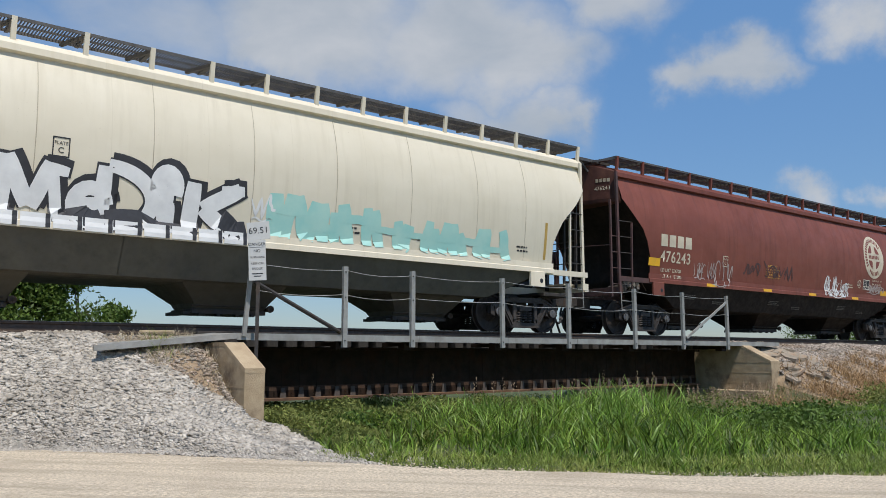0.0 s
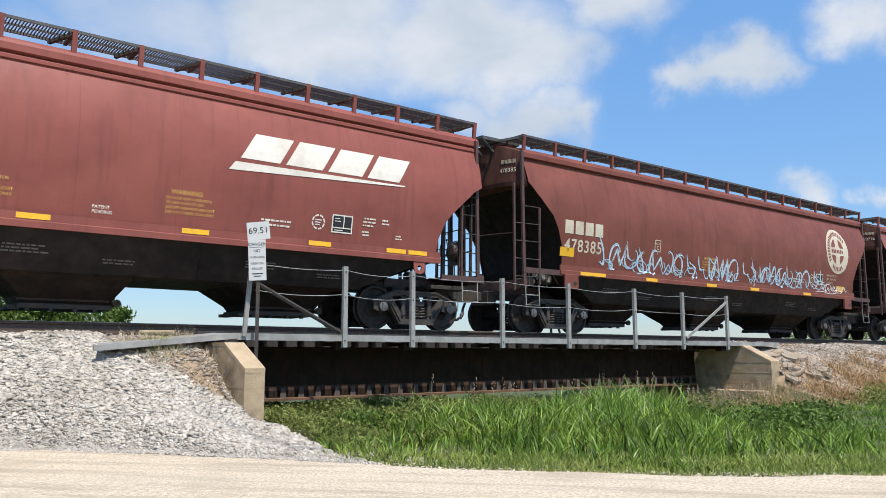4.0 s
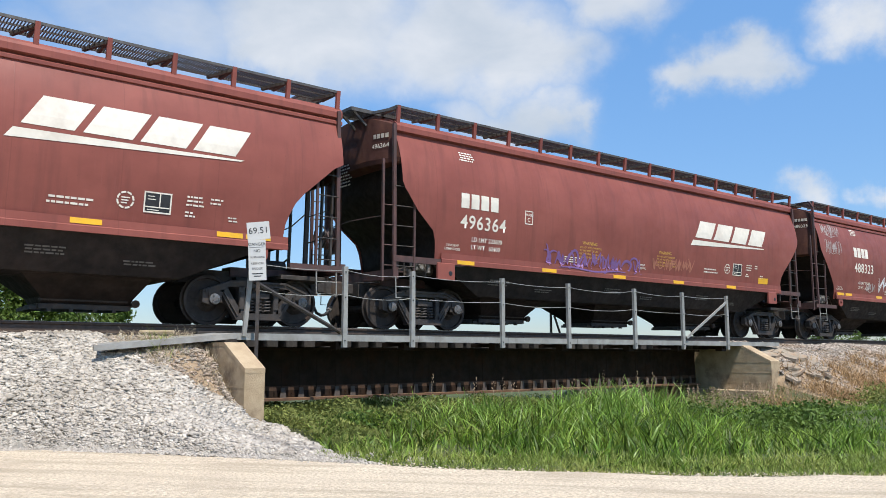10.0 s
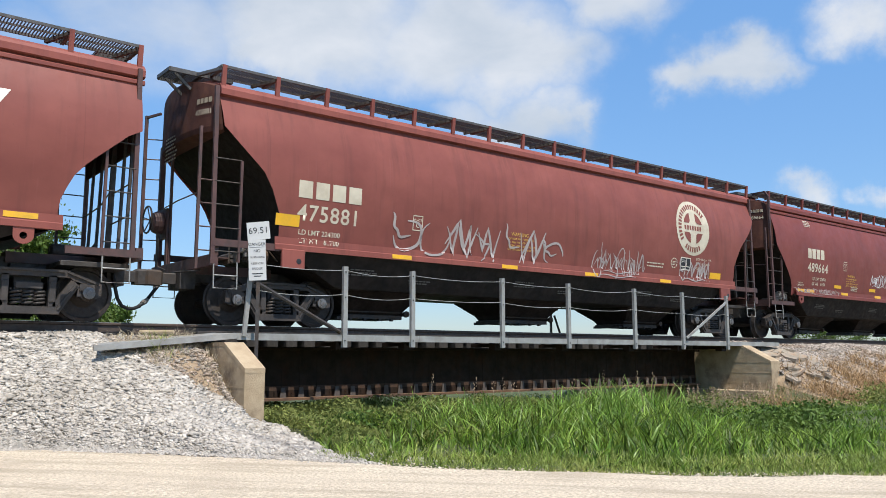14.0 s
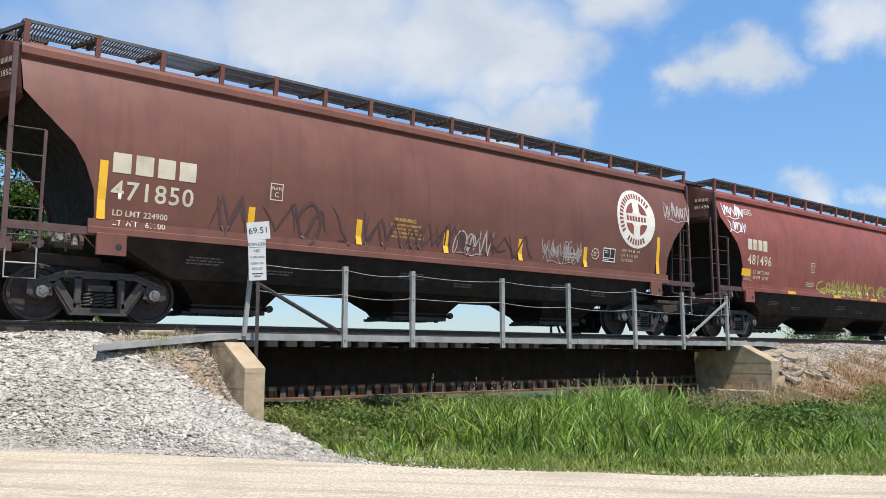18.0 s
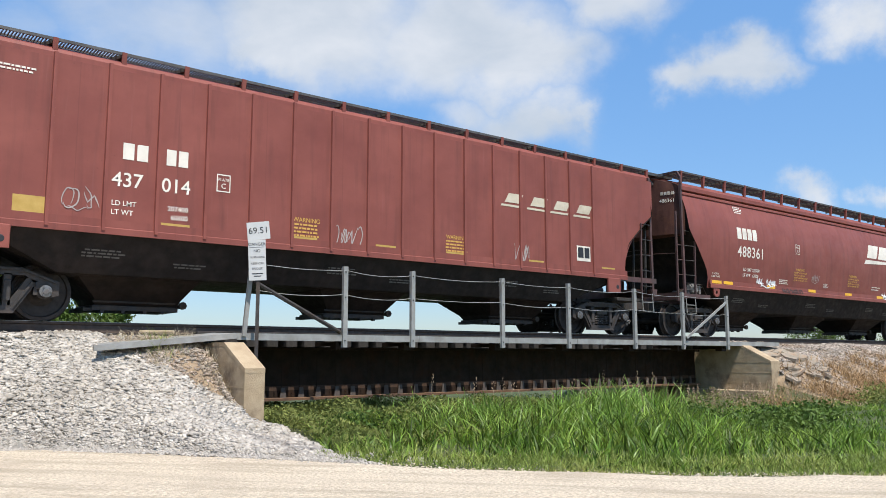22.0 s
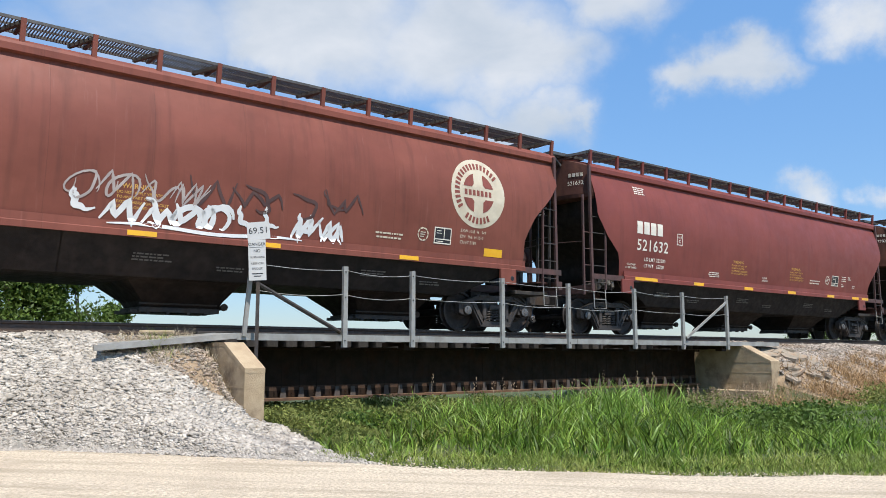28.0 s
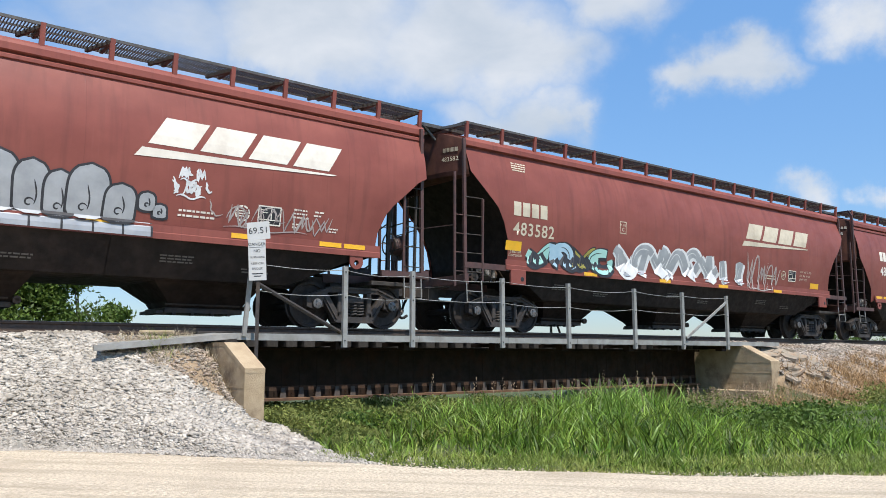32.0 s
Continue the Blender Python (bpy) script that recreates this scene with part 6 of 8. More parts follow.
        if "serif" not in spec:
            marks(car, "small_print", 4.85, 1.86, 0.6, 3, 0.028, 0.026, mat, rnd, width)
            lettering(car, "shoe_note", "2 INCH HF", 1.15, 1.83, 0.075, mat, width)
            lettering(car, "shoe_note", "COMP SHOES", 1.1, 1.75, 0.075, mat, width)
            lettering(car, "patent_note", "PATENT", 7.75, 1.84, 0.075, mat, width)
            lettering(car, "patent_note", "PENDING", 7.75, 1.76, 0.075, mat, width)
        if "sans" in spec or "mid" in spec:
            marks(car, "top_stripe", (spec.get("sans") or spec.get("mid")) + 0.04, 3.97, 0.5, 4, 0.03, 0.028, mat, rnd, width)
    # reflective strips on the sill
    if spec["cut"] == "straight":
        for x in (1.07, 1.67, 4.07, 6.65, 9.23, 11.7, L - 2.6, L - 2.05):
            box_on(car, "reflector", x, x + 0.49, 1.535, 1.625, YELLOW, width, 0.004, "yellow reflective strip")
    elif spec.get("colour") != "cream" and spec.get("number") not in ("471850",):
        long_first = spec.get("number") in ("473716", "478214", "478385")
        if spec.get("number") == "521632":
            long_first = True
        for x in ((1.43, 4.05, 6.65, 9.2, 11.8) if L == A1 else (1.7, 4.3, 7.1, 9.4, 12.6) if long_first else (3.64, 6.69, 9.50, 12.54)):
            box_on(car, "reflector", x, x + (0.95 if long_first and x < 2 else 0.49), 1.42, 1.505, YELLOW, width, 0.004, "yellow reflective strip")
        if spec.get("number") not in ("473716", "521632", "496364"):
            box_on(car, "yellow_panel", 1.0, 1.5, 1.86, 2.08, YELLOW, width, 0.006, "yellow reflective panel")
        if spec.get("number") == "521632":
            for x in (13.6, 14.35):
                box_on(car, "reflector", x, x + 0.5, 1.42, 1.505, YELLOW, width, 0.004, "yellow reflective strip")
        else:
            box_on(car, "yellow_panel", L - 2.45, L - 1.9, 1.66, 1.84, YELLOW, width, 0.006, "yellow reflective panel")


def end_print(mat):
    """Seven short lines of small print for the end at x = 0."""
    rnd = random.Random(77)
    s = Shape()
    for k in range(7):
        a, end = 0.55 - rnd.uniform(0, 0.06), -0.05 + rnd.uniform(0, 0.12)
        while a > end:
            b = a - rnd.uniform(0.05, 0.12)
            s.box(-0.004, 0.0, b, a, 3.66 - 0.075 * k - 0.035, 3.66 - 0.075 * k)
            a = b - 0.025
    return s.mesh("end_print", mat)


def ribbed_marks(car, width, rnd):
    rib = shared("rib", lambda: Shape().prism([(-0.035, -1.52), (-0.025, -1.565), (0.025, -1.565), (0.035, -1.52)], 1.46, 4.26, "z").mesh("side_post", PAINT_BROWN))
    rib2 = shared("rib2", lambda: far_copy(rib))
    for k in range(17):
        x = 1.256 + 0.852 * k
        part("side_post", rib, car, pose(x, 0, 0), "vertical pressed side post")
        part("side_post", rib2, car, pose(x, 0, 0))
    for x, z, w in ((3.22, 2.82, 0.46), (3.95, 2.82, 0.42)):
        for k in range(2):
            part("reporting_mark", block_letters(x + k * w / 2, x + (k + 1) * w / 2, z - 0.14, z + 0.14, 0, width, 1, 0.2).mesh("reporting_mark", W), car)
    lettering(car, "car_number", "437", 3.06, 2.32, 0.34, W, width)
    lettering(car, "car_number", "014", 3.88, 2.32, 0.34, W, width)
    for word, x, z in (("LD LMT", 3.07, 1.93), ("LT WT", 3.07, 1.78), ("207400", 4.0, 1.93), ("60600", 4.06, 1.78)):
        lettering(car, "load_limit", word, x, z, 0.12, W, width)
    plate_box(car, 4.86, 2.34, W, width)
    for x in (6.35, 10.06):
        lettering(car, "warning_word", "WARNING", x + 0.33, 2.0, 0.12, WARN_INK, width, align="CENTER")
        marks(car, "warning_line", x, 1.93, 0.64, 4, 0.035, 0.035, WARN_INK, rnd, width)
    for x in (11.84, 12.67, 13.46, 14.28):
        s = block_letters(x, x + 0.62, 2.98, 3.20, 0.62, width, 1, 0.25).grid(patch(x - 0.12, x + 0.5, 2.88, 2.93, 1, 1, 0.006, 0.5, width))
        part("slanted_mark", s.mesh("slanted_mark", T), car, None, "one slanted block of the company mark")
    for x in (1.62, 3.9, 6.42, 8.27, 10.1, 12.6, 15.2):
        box_on(car, "reflector", x, x + 0.5, 1.58, 1.68 if x > 2 else 1.9, FADED_YELLOW, width, 0.006, "faded yellow strip")
    box_on(car, "data_panel", 14.27, 14.77, 1.78, 2.16, W, width, 0.006, "white data panel")
    box_on(car, "data_field", 14.31, 14.51, 1.86, 2.12, BLACK_INK, width, 0.009)
    box_on(car, "data_field", 14.55, 14.73, 1.86, 2.12, BLACK_INK, width, 0.009)
    marks(car, "top_stripe", 1.3, 3.92, 0.6, 2, 0.03, 0.03, W, rnd, width)


# ---- graffiti: sprayed strokes, letter-like but without words ----


def ribbon(s, pts, w, lift, width, taper=0.35):
    """A sprayed stroke that follows the side of the car."""
    n = len(pts)
    left, right = [], []
    for i, (x, z) in enumerate(pts):
        a, b = pts[max(i - 1, 0)], pts[min(i + 1, n - 1)]
        dx, dz = b[0] - a[0], b[1] - a[1]
        d = math.hypot(dx, dz) or 1
        t = i / (n - 1)
        r = w / 2 * (taper + (1 - taper) * min(1, 5 * t, 5 * (1 - t)))
        ox, oz = -dz / d * r, dx / d * r
        for side, sg in ((left, 1), (right, -1)):
            zz = min(4.15, max(1.41, z + sg * oz))
            side.append((x + sg * ox, -(width(zz) + lift), zz))
    s.grid([left, right])


def strokes(rnd, angular):
    """Abstract sprayed strokes in a unit box: hooks, loops, slashes and waves; no letters."""
    def path(f, n=18):
        return [f(i / n) for i in range(n + 1)]
    out = []
    for _ in range(rnd.choice((1, 2, 2))):
        a, b, c = rnd.uniform(0.3, 0.6), rnd.uniform(0.35, 0.6), rnd.uniform(0, 6.28)
        u0, v0 = rnd.uniform(-0.1, 0.3), rnd.uniform(-0.05, 0.15)
        form = rnd.randrange(5)
        if rnd.random() < angular:
            m = rnd.choice((3, 4, 5))
            knots = [(u0 + 1.15 * i / m + rnd.uniform(-0.12, 0.12), (rnd.uniform(0.75, 1.1) if (i + int(c)) % 2 else rnd.uniform(-0.15, 0.3))) for i in range(m + 1)]
            out.append([(knots[i][0] + (knots[i + 1][0] - knots[i][0]) * t, knots[i][1] + (knots[i + 1][1] - knots[i][1]) * t) for i in range(m) for t in (0, 0.25, 0.5, 0.75)] + [knots[-1]])
        elif form == 0:
            out.append(path(lambda t: (u0 + 0.9 * t + 0.32 * math.sin(7.5 * t + c), 0.5 + b * math.cos(7.5 * t + c))))
        elif form == 1:
            out.append(path(lambda t: (u0 + a + a * math.cos(c + 4.6 * t), 0.45 + b * math.sin(c + 4.6 * t))))
        elif form == 2:
            out.append(path(lambda t: (u0 + 0.25 * t + 0.5 * t ** 3, 1.08 - 1.1 * t + 0.45 * t ** 4)))
        elif form == 3:
            out.append(path(lambda t: (u0 + 1.2 * t, v0 + 0.45 + 0.48 * math.sin(9.4 * t + c) * (1 - 0.4 * t))))
        else:
            out.append(path(lambda t: (u0 + 0.7 * math.sin(2.6 * t), v0 + 1.0 - 1.0 * math.sin(1.57 * t) + 0.18 * math.sin(6 * t + c))))
    return out


def scrawl(car, x0, x1, z0, z1, mat, n, seed, width, weight=0.045, lean=0.12, echo=None, rough=0.05, flourish=True, label="sprayed scrawl", rise=0.0, angular=0.4):
    """A hand-sprayed tag: one part for each letter-like figure."""
    rnd = random.Random(seed)
    p = (x1 - x0) / n
    for k in range(n):
        g = strokes(rnd, angular)
        s = Shape()
        a, h = x0 + p * k, z1 - z0
        up = rise * k / n
        tall = rnd.uniform(0.75, 1.0)
        for i, st in enumerate(g):
            pts = []
            ph = rnd.uniform(0, 6)
            for q, (u, v) in enumerate(st):
                wob = rough * math.sin(q * 0.9 + ph)
                pts.append((a + p * (0.08 + 0.9 * u) + lean * v * h + wob * p * 0.5, z0 + up + v * h * tall + wob * h * 0.5))
            ribbon(s, pts, weight * rnd.uniform(0.8, 1.2), 0.009 + 0.0006 * i, width)
        q = part("graffiti", s.mesh("graffiti", mat), car, None, label)
        if echo:
            e = Shape()
            for i, st in enumerate(g):
                ribbon(e, [(a + p * (0.14 + 0.9 * u) + lean * v * h, z0 + up + v * h * tall * 0.92 + 0.02) for u, v in st], weight * 0.7, 0.0075 + 0.0004 * i, width)
            part("graffiti_echo", e.mesh("graffiti_echo", echo), q)
    if flourish:
        s = Shape()
        ribbon(s, [(x0 + (x1 - x0) * (0.15 + 0.7 * t), z0 - 0.03 + 0.03 * math.sin(t * 9)) for t in np.linspace(0, 1, 16)], weight * 0.7, 0.008, width)
        part("graffiti", s.mesh("graffiti", mat), car, None, label)


def fat_letter(car, x0, x1, z0, z1, fill, line, rnd, width, weight, rounded, lift, label, edge=0.11):
    """One fat graffiti figure: broad stems and arches over a wider, shifted dark backing."""
    w, h = x1 - x0, z1 - z0
    wt = min(weight, 0.42 * w, 0.4 * h)
    top, low = z1 - wt / 2, z0 + wt / 2
    a, b = x0 + wt / 2, x1 - wt / 2
    lean = rnd.uniform(-0.04, 0.12) * h
    pieces = []
    for _ in range(rnd.choice((2, 3, 3))):
        form, c, m = rnd.randrange(4), rnd.uniform(0, 6.28), rnd.uniform(0.2, 0.8)
        if form == 0:      # leaning wedge
            u = rnd.uniform(-0.25, 0.25)
            pieces.append([(a + (b - a) * (m + u * (t - 0.5)) + lean * (1 - t), top + (low - top) * t) for t in np.linspace(0, 1, 9)])
        elif form == 1:    # open hook
            r = rnd.uniform(0.25, 0.5)
            pieces.append([(a + (b - a) * (0.5 + r * math.cos(c + t)) + lean, (top + low) / 2 + (top - low) * 0.5 * math.sin(c + t)) for t in np.linspace(0, 2.9, 16)])
        elif form == 2:    # arrow-like diagonal with a bend
            pieces.append([(a + (b - a) * t, low + (top - low) * (0.15 + 0.7 * abs(t - m) / max(m, 1 - m))) for t in np.linspace(0, 1, 13)])
        else:              # drooping wave
            pieces.append([(a + (b - a) * t, (top + low) / 2 + (top - low) * 0.42 * math.sin(4.4 * t + c)) for t in np.linspace(0, 1, 15)])
    back, front, hi = Shape(), Shape(), Shape()
    for i, q in enumerate(pieces):
        ribbon(back, [(x + 0.035, z - 0.02) for x, z in q], wt + edge, lift + 0.0003 * i, width, 0.9)
        ribbon(front, q, wt, lift + 0.002 + 0.0003 * i, width, 0.85 if not rounded else 0.6)
        if i == 0:
            ribbon(hi, [(x - wt * 0.2, z) for x, z in q[2:-2]], 0.022, lift + 0.004, width)
    body = part("graffiti_letter", front.mesh("graffiti_letter", fill), car, None, label)
    part("letter_backing", back.mesh("letter_backing", line), body)
    part("letter_line", hi.mesh("letter_line", line), body)


def fat_piece(car, x0, x1, z0, z1, n, fill, line, seed, width, weight=0.3, slope=0.0, over=0.3, rounded=False, label="", fills=(), edge=0.11):
    rnd = random.Random(seed)
    p = (x1 - x0) / n
    for k in range(n):
        zt = z1 - slope * k - rnd.uniform(0, 0.15) * (z1 - z0)
        fat_letter(car, x0 + p * (k - over), x0 + p * (k + 1 + over), z0 + rnd.uniform(-0.02, 0.05), zt, fills[k % len(fills)] if fills else fill, line, rnd, width, weight, rounded, 0.008 + 0.006 * (k % 2), label, edge)


def block_figure(car, form, x0, x1, z0, z1, wt, fill, line, width, label):
    """A sprayed block figure: broad bars and bows over a black shadow thrown up and to the side."""
    def arc(cu, cv, ru, rv, a0, a1, n=14):
        return [(cu + ru * math.cos(a0 + (a1 - a0) * i / n), cv + rv * math.sin(a0 + (a1 - a0) * i / n)) for i in range(n + 1)]
    forms = {"zigzag": ([(0.10, 0.0), (0.16, 0.97)], [(0.16, 0.97), (0.46, 0.22)], [(0.50, 0.20), (0.74, 0.92)], [(0.62, 0.86), (0.98, 0.80)], [(0.76, 0.85), (0.86, 0.02)]),
             "hook": (arc(0.5, 0.5, 0.42, 0.48, 0.1, 5.3), [(0.15, 0.48), (0.85, 0.56)]),
             "bow": ([(0.10, 0.02), (0.12, 0.95)], arc(0.12, 0.45, 0.80, 0.52, 1.5, -0.75), [(0.12, 0.06), (0.72, 0.10)]),
             "post": ([(0.5, 0.0), (0.52, 0.5)], arc(0.5, 0.72, 0.30, 0.26, -0.4, 3.6), [(0.25, 0.62), (0.75, 0.60)]),
             "kite": ([(0.14, 0.0), (0.20, 0.98)], [(0.92, 0.95), (0.34, 0.50)], [(0.34, 0.52), (0.80, 0.08)], [(0.62, 0.88), (0.98, 0.92)], [(0.74, 0.06), (1.0, 0.14)])}
    back, front, thin = Shape(), Shape(), Shape()
    for i, path in enumerate(forms[form]):
        if len(path) == 2:
            (u0, v0), (u1, v1) = path
            path = [(u0 + (u1 - u0) * t, v0 + (v1 - v0) * t) for t in np.linspace(0, 1, 9)]
        pts = [(x0 + (x1 - x0) * u, z0 + (z1 - z0) * v) for u, v in path]
        w = wt if i < 3 else wt * 0.7
        ribbon(back, [(x + 0.045, z + 0.05) for x, z in pts], w + 0.13, 0.008 + 0.0004 * i, width, 0.92)
        ribbon(thin, pts, w + 0.05, 0.0105 + 0.0004 * i, width, 0.9)
        ribbon(front, pts, w, 0.013 + 0.0004 * i, width, 0.85)
    body = part("graffiti_letter", front.mesh("graffiti_letter", fill), car, None, label)
    part("letter_backing", back.mesh("letter_backing", line), body)
    part("letter_line", thin.mesh("letter_line", line), body)


def bubble(car, x0, x1, z0, z1, fill, line, width, lift, label, k):
    """A swollen round-topped figure with a black outline, a curl and soft inner strokes."""
    def skin(grow, up):
        a, b, lo, hi = x0 - grow, x1 + grow, z0 - grow, z1 + grow
        c, h = (a + b) / 2, (b - a) / 2
        rows = []
        for t in np.linspace(0, 1, 15):
            z = lo + (hi - lo) * t
            r = min(1.0, (1 - max(0.0, (t - 0.55) / 0.45) ** 2.6) ** 0.5, (1 - max(0.0, (0.16 - t) / 0.16) ** 3 * 0.6))
            rows.append([(c + 0.05 * h * math.sin(3 * t + k) + h * max(r, 0.02) * u, -(width(z) + up), z) for u in np.linspace(-1, 1, 7)])
        return Shape().grid(rows)
    body = part("graffiti_letter", skin(0.0, lift + 0.002).mesh("graffiti_letter", fill), car, None, label)
    part("letter_backing", skin(0.04, lift).mesh("letter_backing", line), body)
    s = Shape()
    d = min(x1 - x0, 0.5)
    ribbon(s, [(x0 + d * (0.45 + 0.16 * math.cos(t) * (1 - t / 9)), z0 + d * (0.35 + 0.16 * math.sin(t) * (1 - t / 9))) for t in np.linspace(0.4, 5.6, 14)], 0.028, lift + 0.003, width)
    ribbon(s, [(x0 + d * (0.60 + 0.05 * math.sin(4 * t)), z0 + d * 0.3 + (z1 - z0) * 0.45 * t) for t in np.linspace(0, 1, 8)], 0.026, lift + 0.003, width)
    part("letter_line", s.mesh("letter_line", line), body)


def broad_piece(car, x0, x1, first, last, n, mat, seed, width, label):
    """Figures rolled on with a broad soft brush: leaning bars and short cross bars."""
    rnd = random.Random(seed)
    p = (x1 - x0) / n
    for k in range(n):
        t = k / (n - 1)
        zb, zt = first[0] + (last[0] - first[0]) * t, first[1] + (last[1] - first[1]) * t - rnd.uniform(0, 0.08)
        a = x0 + p * (k + 0.08)
        s = Shape()
        bars = rnd.choice((2, 2, 3))
        for j in range(bars):
            u = a + p * 0.72 * j / (bars - 1) + rnd.uniform(-0.03, 0.03)
            lean = rnd.choice((-0.16, 0.0, 0.14))
            cut = rnd.choice((0, 0, 0.15))
            ribbon(s, [(u + lean * (0.5 - v) + 0.012 * math.sin(v * 9 + j), zb + (zt - cut - zb) * v + 0.02 * rnd.random()) for v in np.linspace(0, 1, 8)], rnd.uniform(0.24, 0.34), 0.008 + 0.0006 * j, width, 0.8)
        z = zb + (zt - zb) * rnd.uniform(0.3, 0.8)
        ribbon(s, [(a + p * 0.75 * v, z + rnd.uniform(-0.01, 0.01)) for v in np.linspace(0, 1, 6)], rnd.uniform(0.12, 0.18), 0.0105, width, 0.8)
        part("graffiti_figure", s.mesh("graffiti_figure", mat), car, None, label)


def graffiti_of(i, car, w):
    """What is sprayed on each car of the train, by its place in the line."""
    if i == 0:
        for form, x0, x1, z0, z1, wt in (("kite", 2.9, 4.15, 1.5, 2.6, 0.27), ("zigzag", 4.12, 5.22, 1.52, 2.52, 0.25), ("hook", 5.24, 5.86, 1.55, 2.14, 0.24), ("bow", 5.62, 6.62, 1.52, 2.56, 0.25),
                                         ("post", 6.52, 7.02, 1.52, 2.55, 0.30), ("kite", 7.0, 8.2, 1.52, 2.45, 0.29)):
            block_figure(car, form, x0, x1, z0, z1, wt, SPRAY_WHITE, SPRAY_BLACK, w, "white block graffiti figure with a black shadow")
        for k in range(10):
            x = 3.6 + 0.47 * k
            box_on(car, "graffiti_base", x, x + 0.44, 1.42, 1.64, SPRAY_WHITE, w, 0.012, "white painted base of the graffiti")
            box_on(car, "graffiti_gap", x + 0.36, x + 0.43, 1.42, 1.64, SPRAY_BLACK, w, 0.015)
        plate_box(car, 4.92, 2.55, BLACK_INK, w)
        scrawl(car, 8.25, 8.85, 1.95, 2.42, SPRAY_WHITE, 2, 3, w, 0.05)
        broad_piece(car, 8.75, 14.75, (1.62, 2.45), (1.6, 2.28), 8, SPRAY_TEAL, 21, w, "faded teal sprayed block figure")
        box_on(car, "yellow_strip", 15.9, 15.98, 1.72, 2.6, FADED_YELLOW, w, 0.007, "tan reflective strip")
        rnd = random.Random(1)
        for x in (9.4, 10.3, 11.6, 12.1, 13.0, 15.0):
            marks(car, "small_print", x, 1.98, 0.4, 2, 0.04, 0.05, BLACK_INK, rnd, w)
        for x in (1.02, 2.85, 4.67, 6.49, 8.33, 10.09, 11.91, 13.74, 15.24):
            part("weld_seam", Shape().grid(patch(x, x + 0.014, 1.66, 4.1, 1, 14, 0.004, 0, w)).mesh("weld_seam", SEAM_TAN), car, None, "grimy weld seam")
    elif i == 1:
        scrawl(car, 3.0, 3.6, 1.66, 2.12, SPRAY_DULL, 3, 4, w, 0.03)
        scrawl(car, 3.7, 4.9, 1.5, 2.25, SPRAY_DULL, 4, 8, w, 0.035)
        scrawl(car, 5.6, 8.4, 1.9, 2.3, SPRAY_DARK, 6, 9, w, 0.06, flourish=False, label="faint dark scrawl")
        scrawl(car, 10.6, 12.3, 1.48, 2.15, SPRAY_WHITE, 6, 12, w, 0.04)
        scrawl(car, 10.7, 12.2, 1.50, 1.75, SPRAY_WHITE, 5, 13, w, 0.035, flourish=False)
        scrawl(car, 13.6, 15.2, 1.74, 2.05, SPRAY_DULL, 6, 14, w, 0.04)
    elif i == 3:
        scrawl(car, 2.25, 14.2, 1.68, 2.36, SPRAY_BLUE, 22, 31, w, 0.035, 0.1, SPRAY_WHITE, 0.04, False, "light-blue looping graffiti", angular=0.1)
        scrawl(car, 2.5, 14.0, 1.64, 1.98, SPRAY_BLUE, 19, 33, w, 0.028, 0.0, None, 0.06, False, "light-blue looping graffiti", angular=0.1)
        scrawl(car, 13.2, 15.6, 1.6, 1.9, SPRAY_WHITE, 4, 35, w, 0.03)
    elif i == 4:
        scrawl(car, 1.1, 1.7, 1.78, 2.22, SPRAY_TEAL, 3, 41, w, 0.035)
        scrawl(car, 2.9, 3.9, 1.68, 2.36, SPRAY_WHITE, 4, 42, w, 0.04)
        scrawl(car, 4.4, 6.9, 1.88, 2.25, SPRAY_WHITE, 8, 43, w, 0.06, 0.08, None, 0.03, False)
        scrawl(car, 6.55, 7.6, 1.5, 1.74, SPRAY_BLUE, 4, 44, w, 0.05)
        scrawl(car, 7.6, 9.1, 1.58, 2.1, SPRAY_TEAL, 5, 45, w, 0.055, 0.1, SPRAY_WHITE)
        scrawl(car, 9.9, 12.1, 1.58, 2.1, SPRAY_WHITE, 7, 46, w, 0.05)
        scrawl(car, 12.45, 13.75, 1.7, 2.32, SPRAY_DULL, 5, 47, w, 0.04)
    elif i == 5:
        scrawl(car, 8.42, 9.2, 1.9, 2.2, SPRAY_WHITE, 3, 51, w, 0.03, 0.15, None, 0.0, False, "small chalk scrawl")
    elif i == 6:
        scrawl(car, 4.1, 7.7, 1.6, 2.05, SPRAY_PURPLE, 9, 61, w, 0.06, 0.15, None, 0.04, True, "purple spray tag")
        scrawl(car, 8.25, 10.1, 1.8, 2.12, SPRAY_ORANGE, 7, 62, w, 0.035, 0.1, None, 0.04, False, "thin orange tag")
    elif i == 7:
        scrawl(car, 4.1, 13.0, 1.86, 2.40, SPRAY_WHITE, 14, 71, w, 0.06, 0.3, None, 0.1, True, "long white spray tag", 0.12)
        scrawl(car, 4.3, 12.8, 1.95, 2.2, SPRAY_WHITE, 8, 72, w, 0.04, 0.2, None, 0.1, False, "long white spray tag", 0.1)
        scrawl(car, 3.25, 4.0, 1.8, 2.06, SPRAY_DULL, 3, 73, w, 0.04)
        scrawl(car, 0.15, 1.4, 3.6, 4.05, SPRAY_DULL, 5, 74, w, 0.03, 0.2)
        scrawl(car, 0.2, 1.3, 3.0, 3.5, SPRAY_DULL, 5, 75, w, 0.025, 0.2)
    elif i == 8:
        scrawl(car, 3.5, 8.7, 1.62, 2.42, SPRAY_DULL, 7, 81, w, 0.06, 0.1, None, 0.05, False, "worn white tag")
        scrawl(car, 9.7, 11.8, 1.5, 2.25, SPRAY_DULL, 6, 82, w, 0.035)
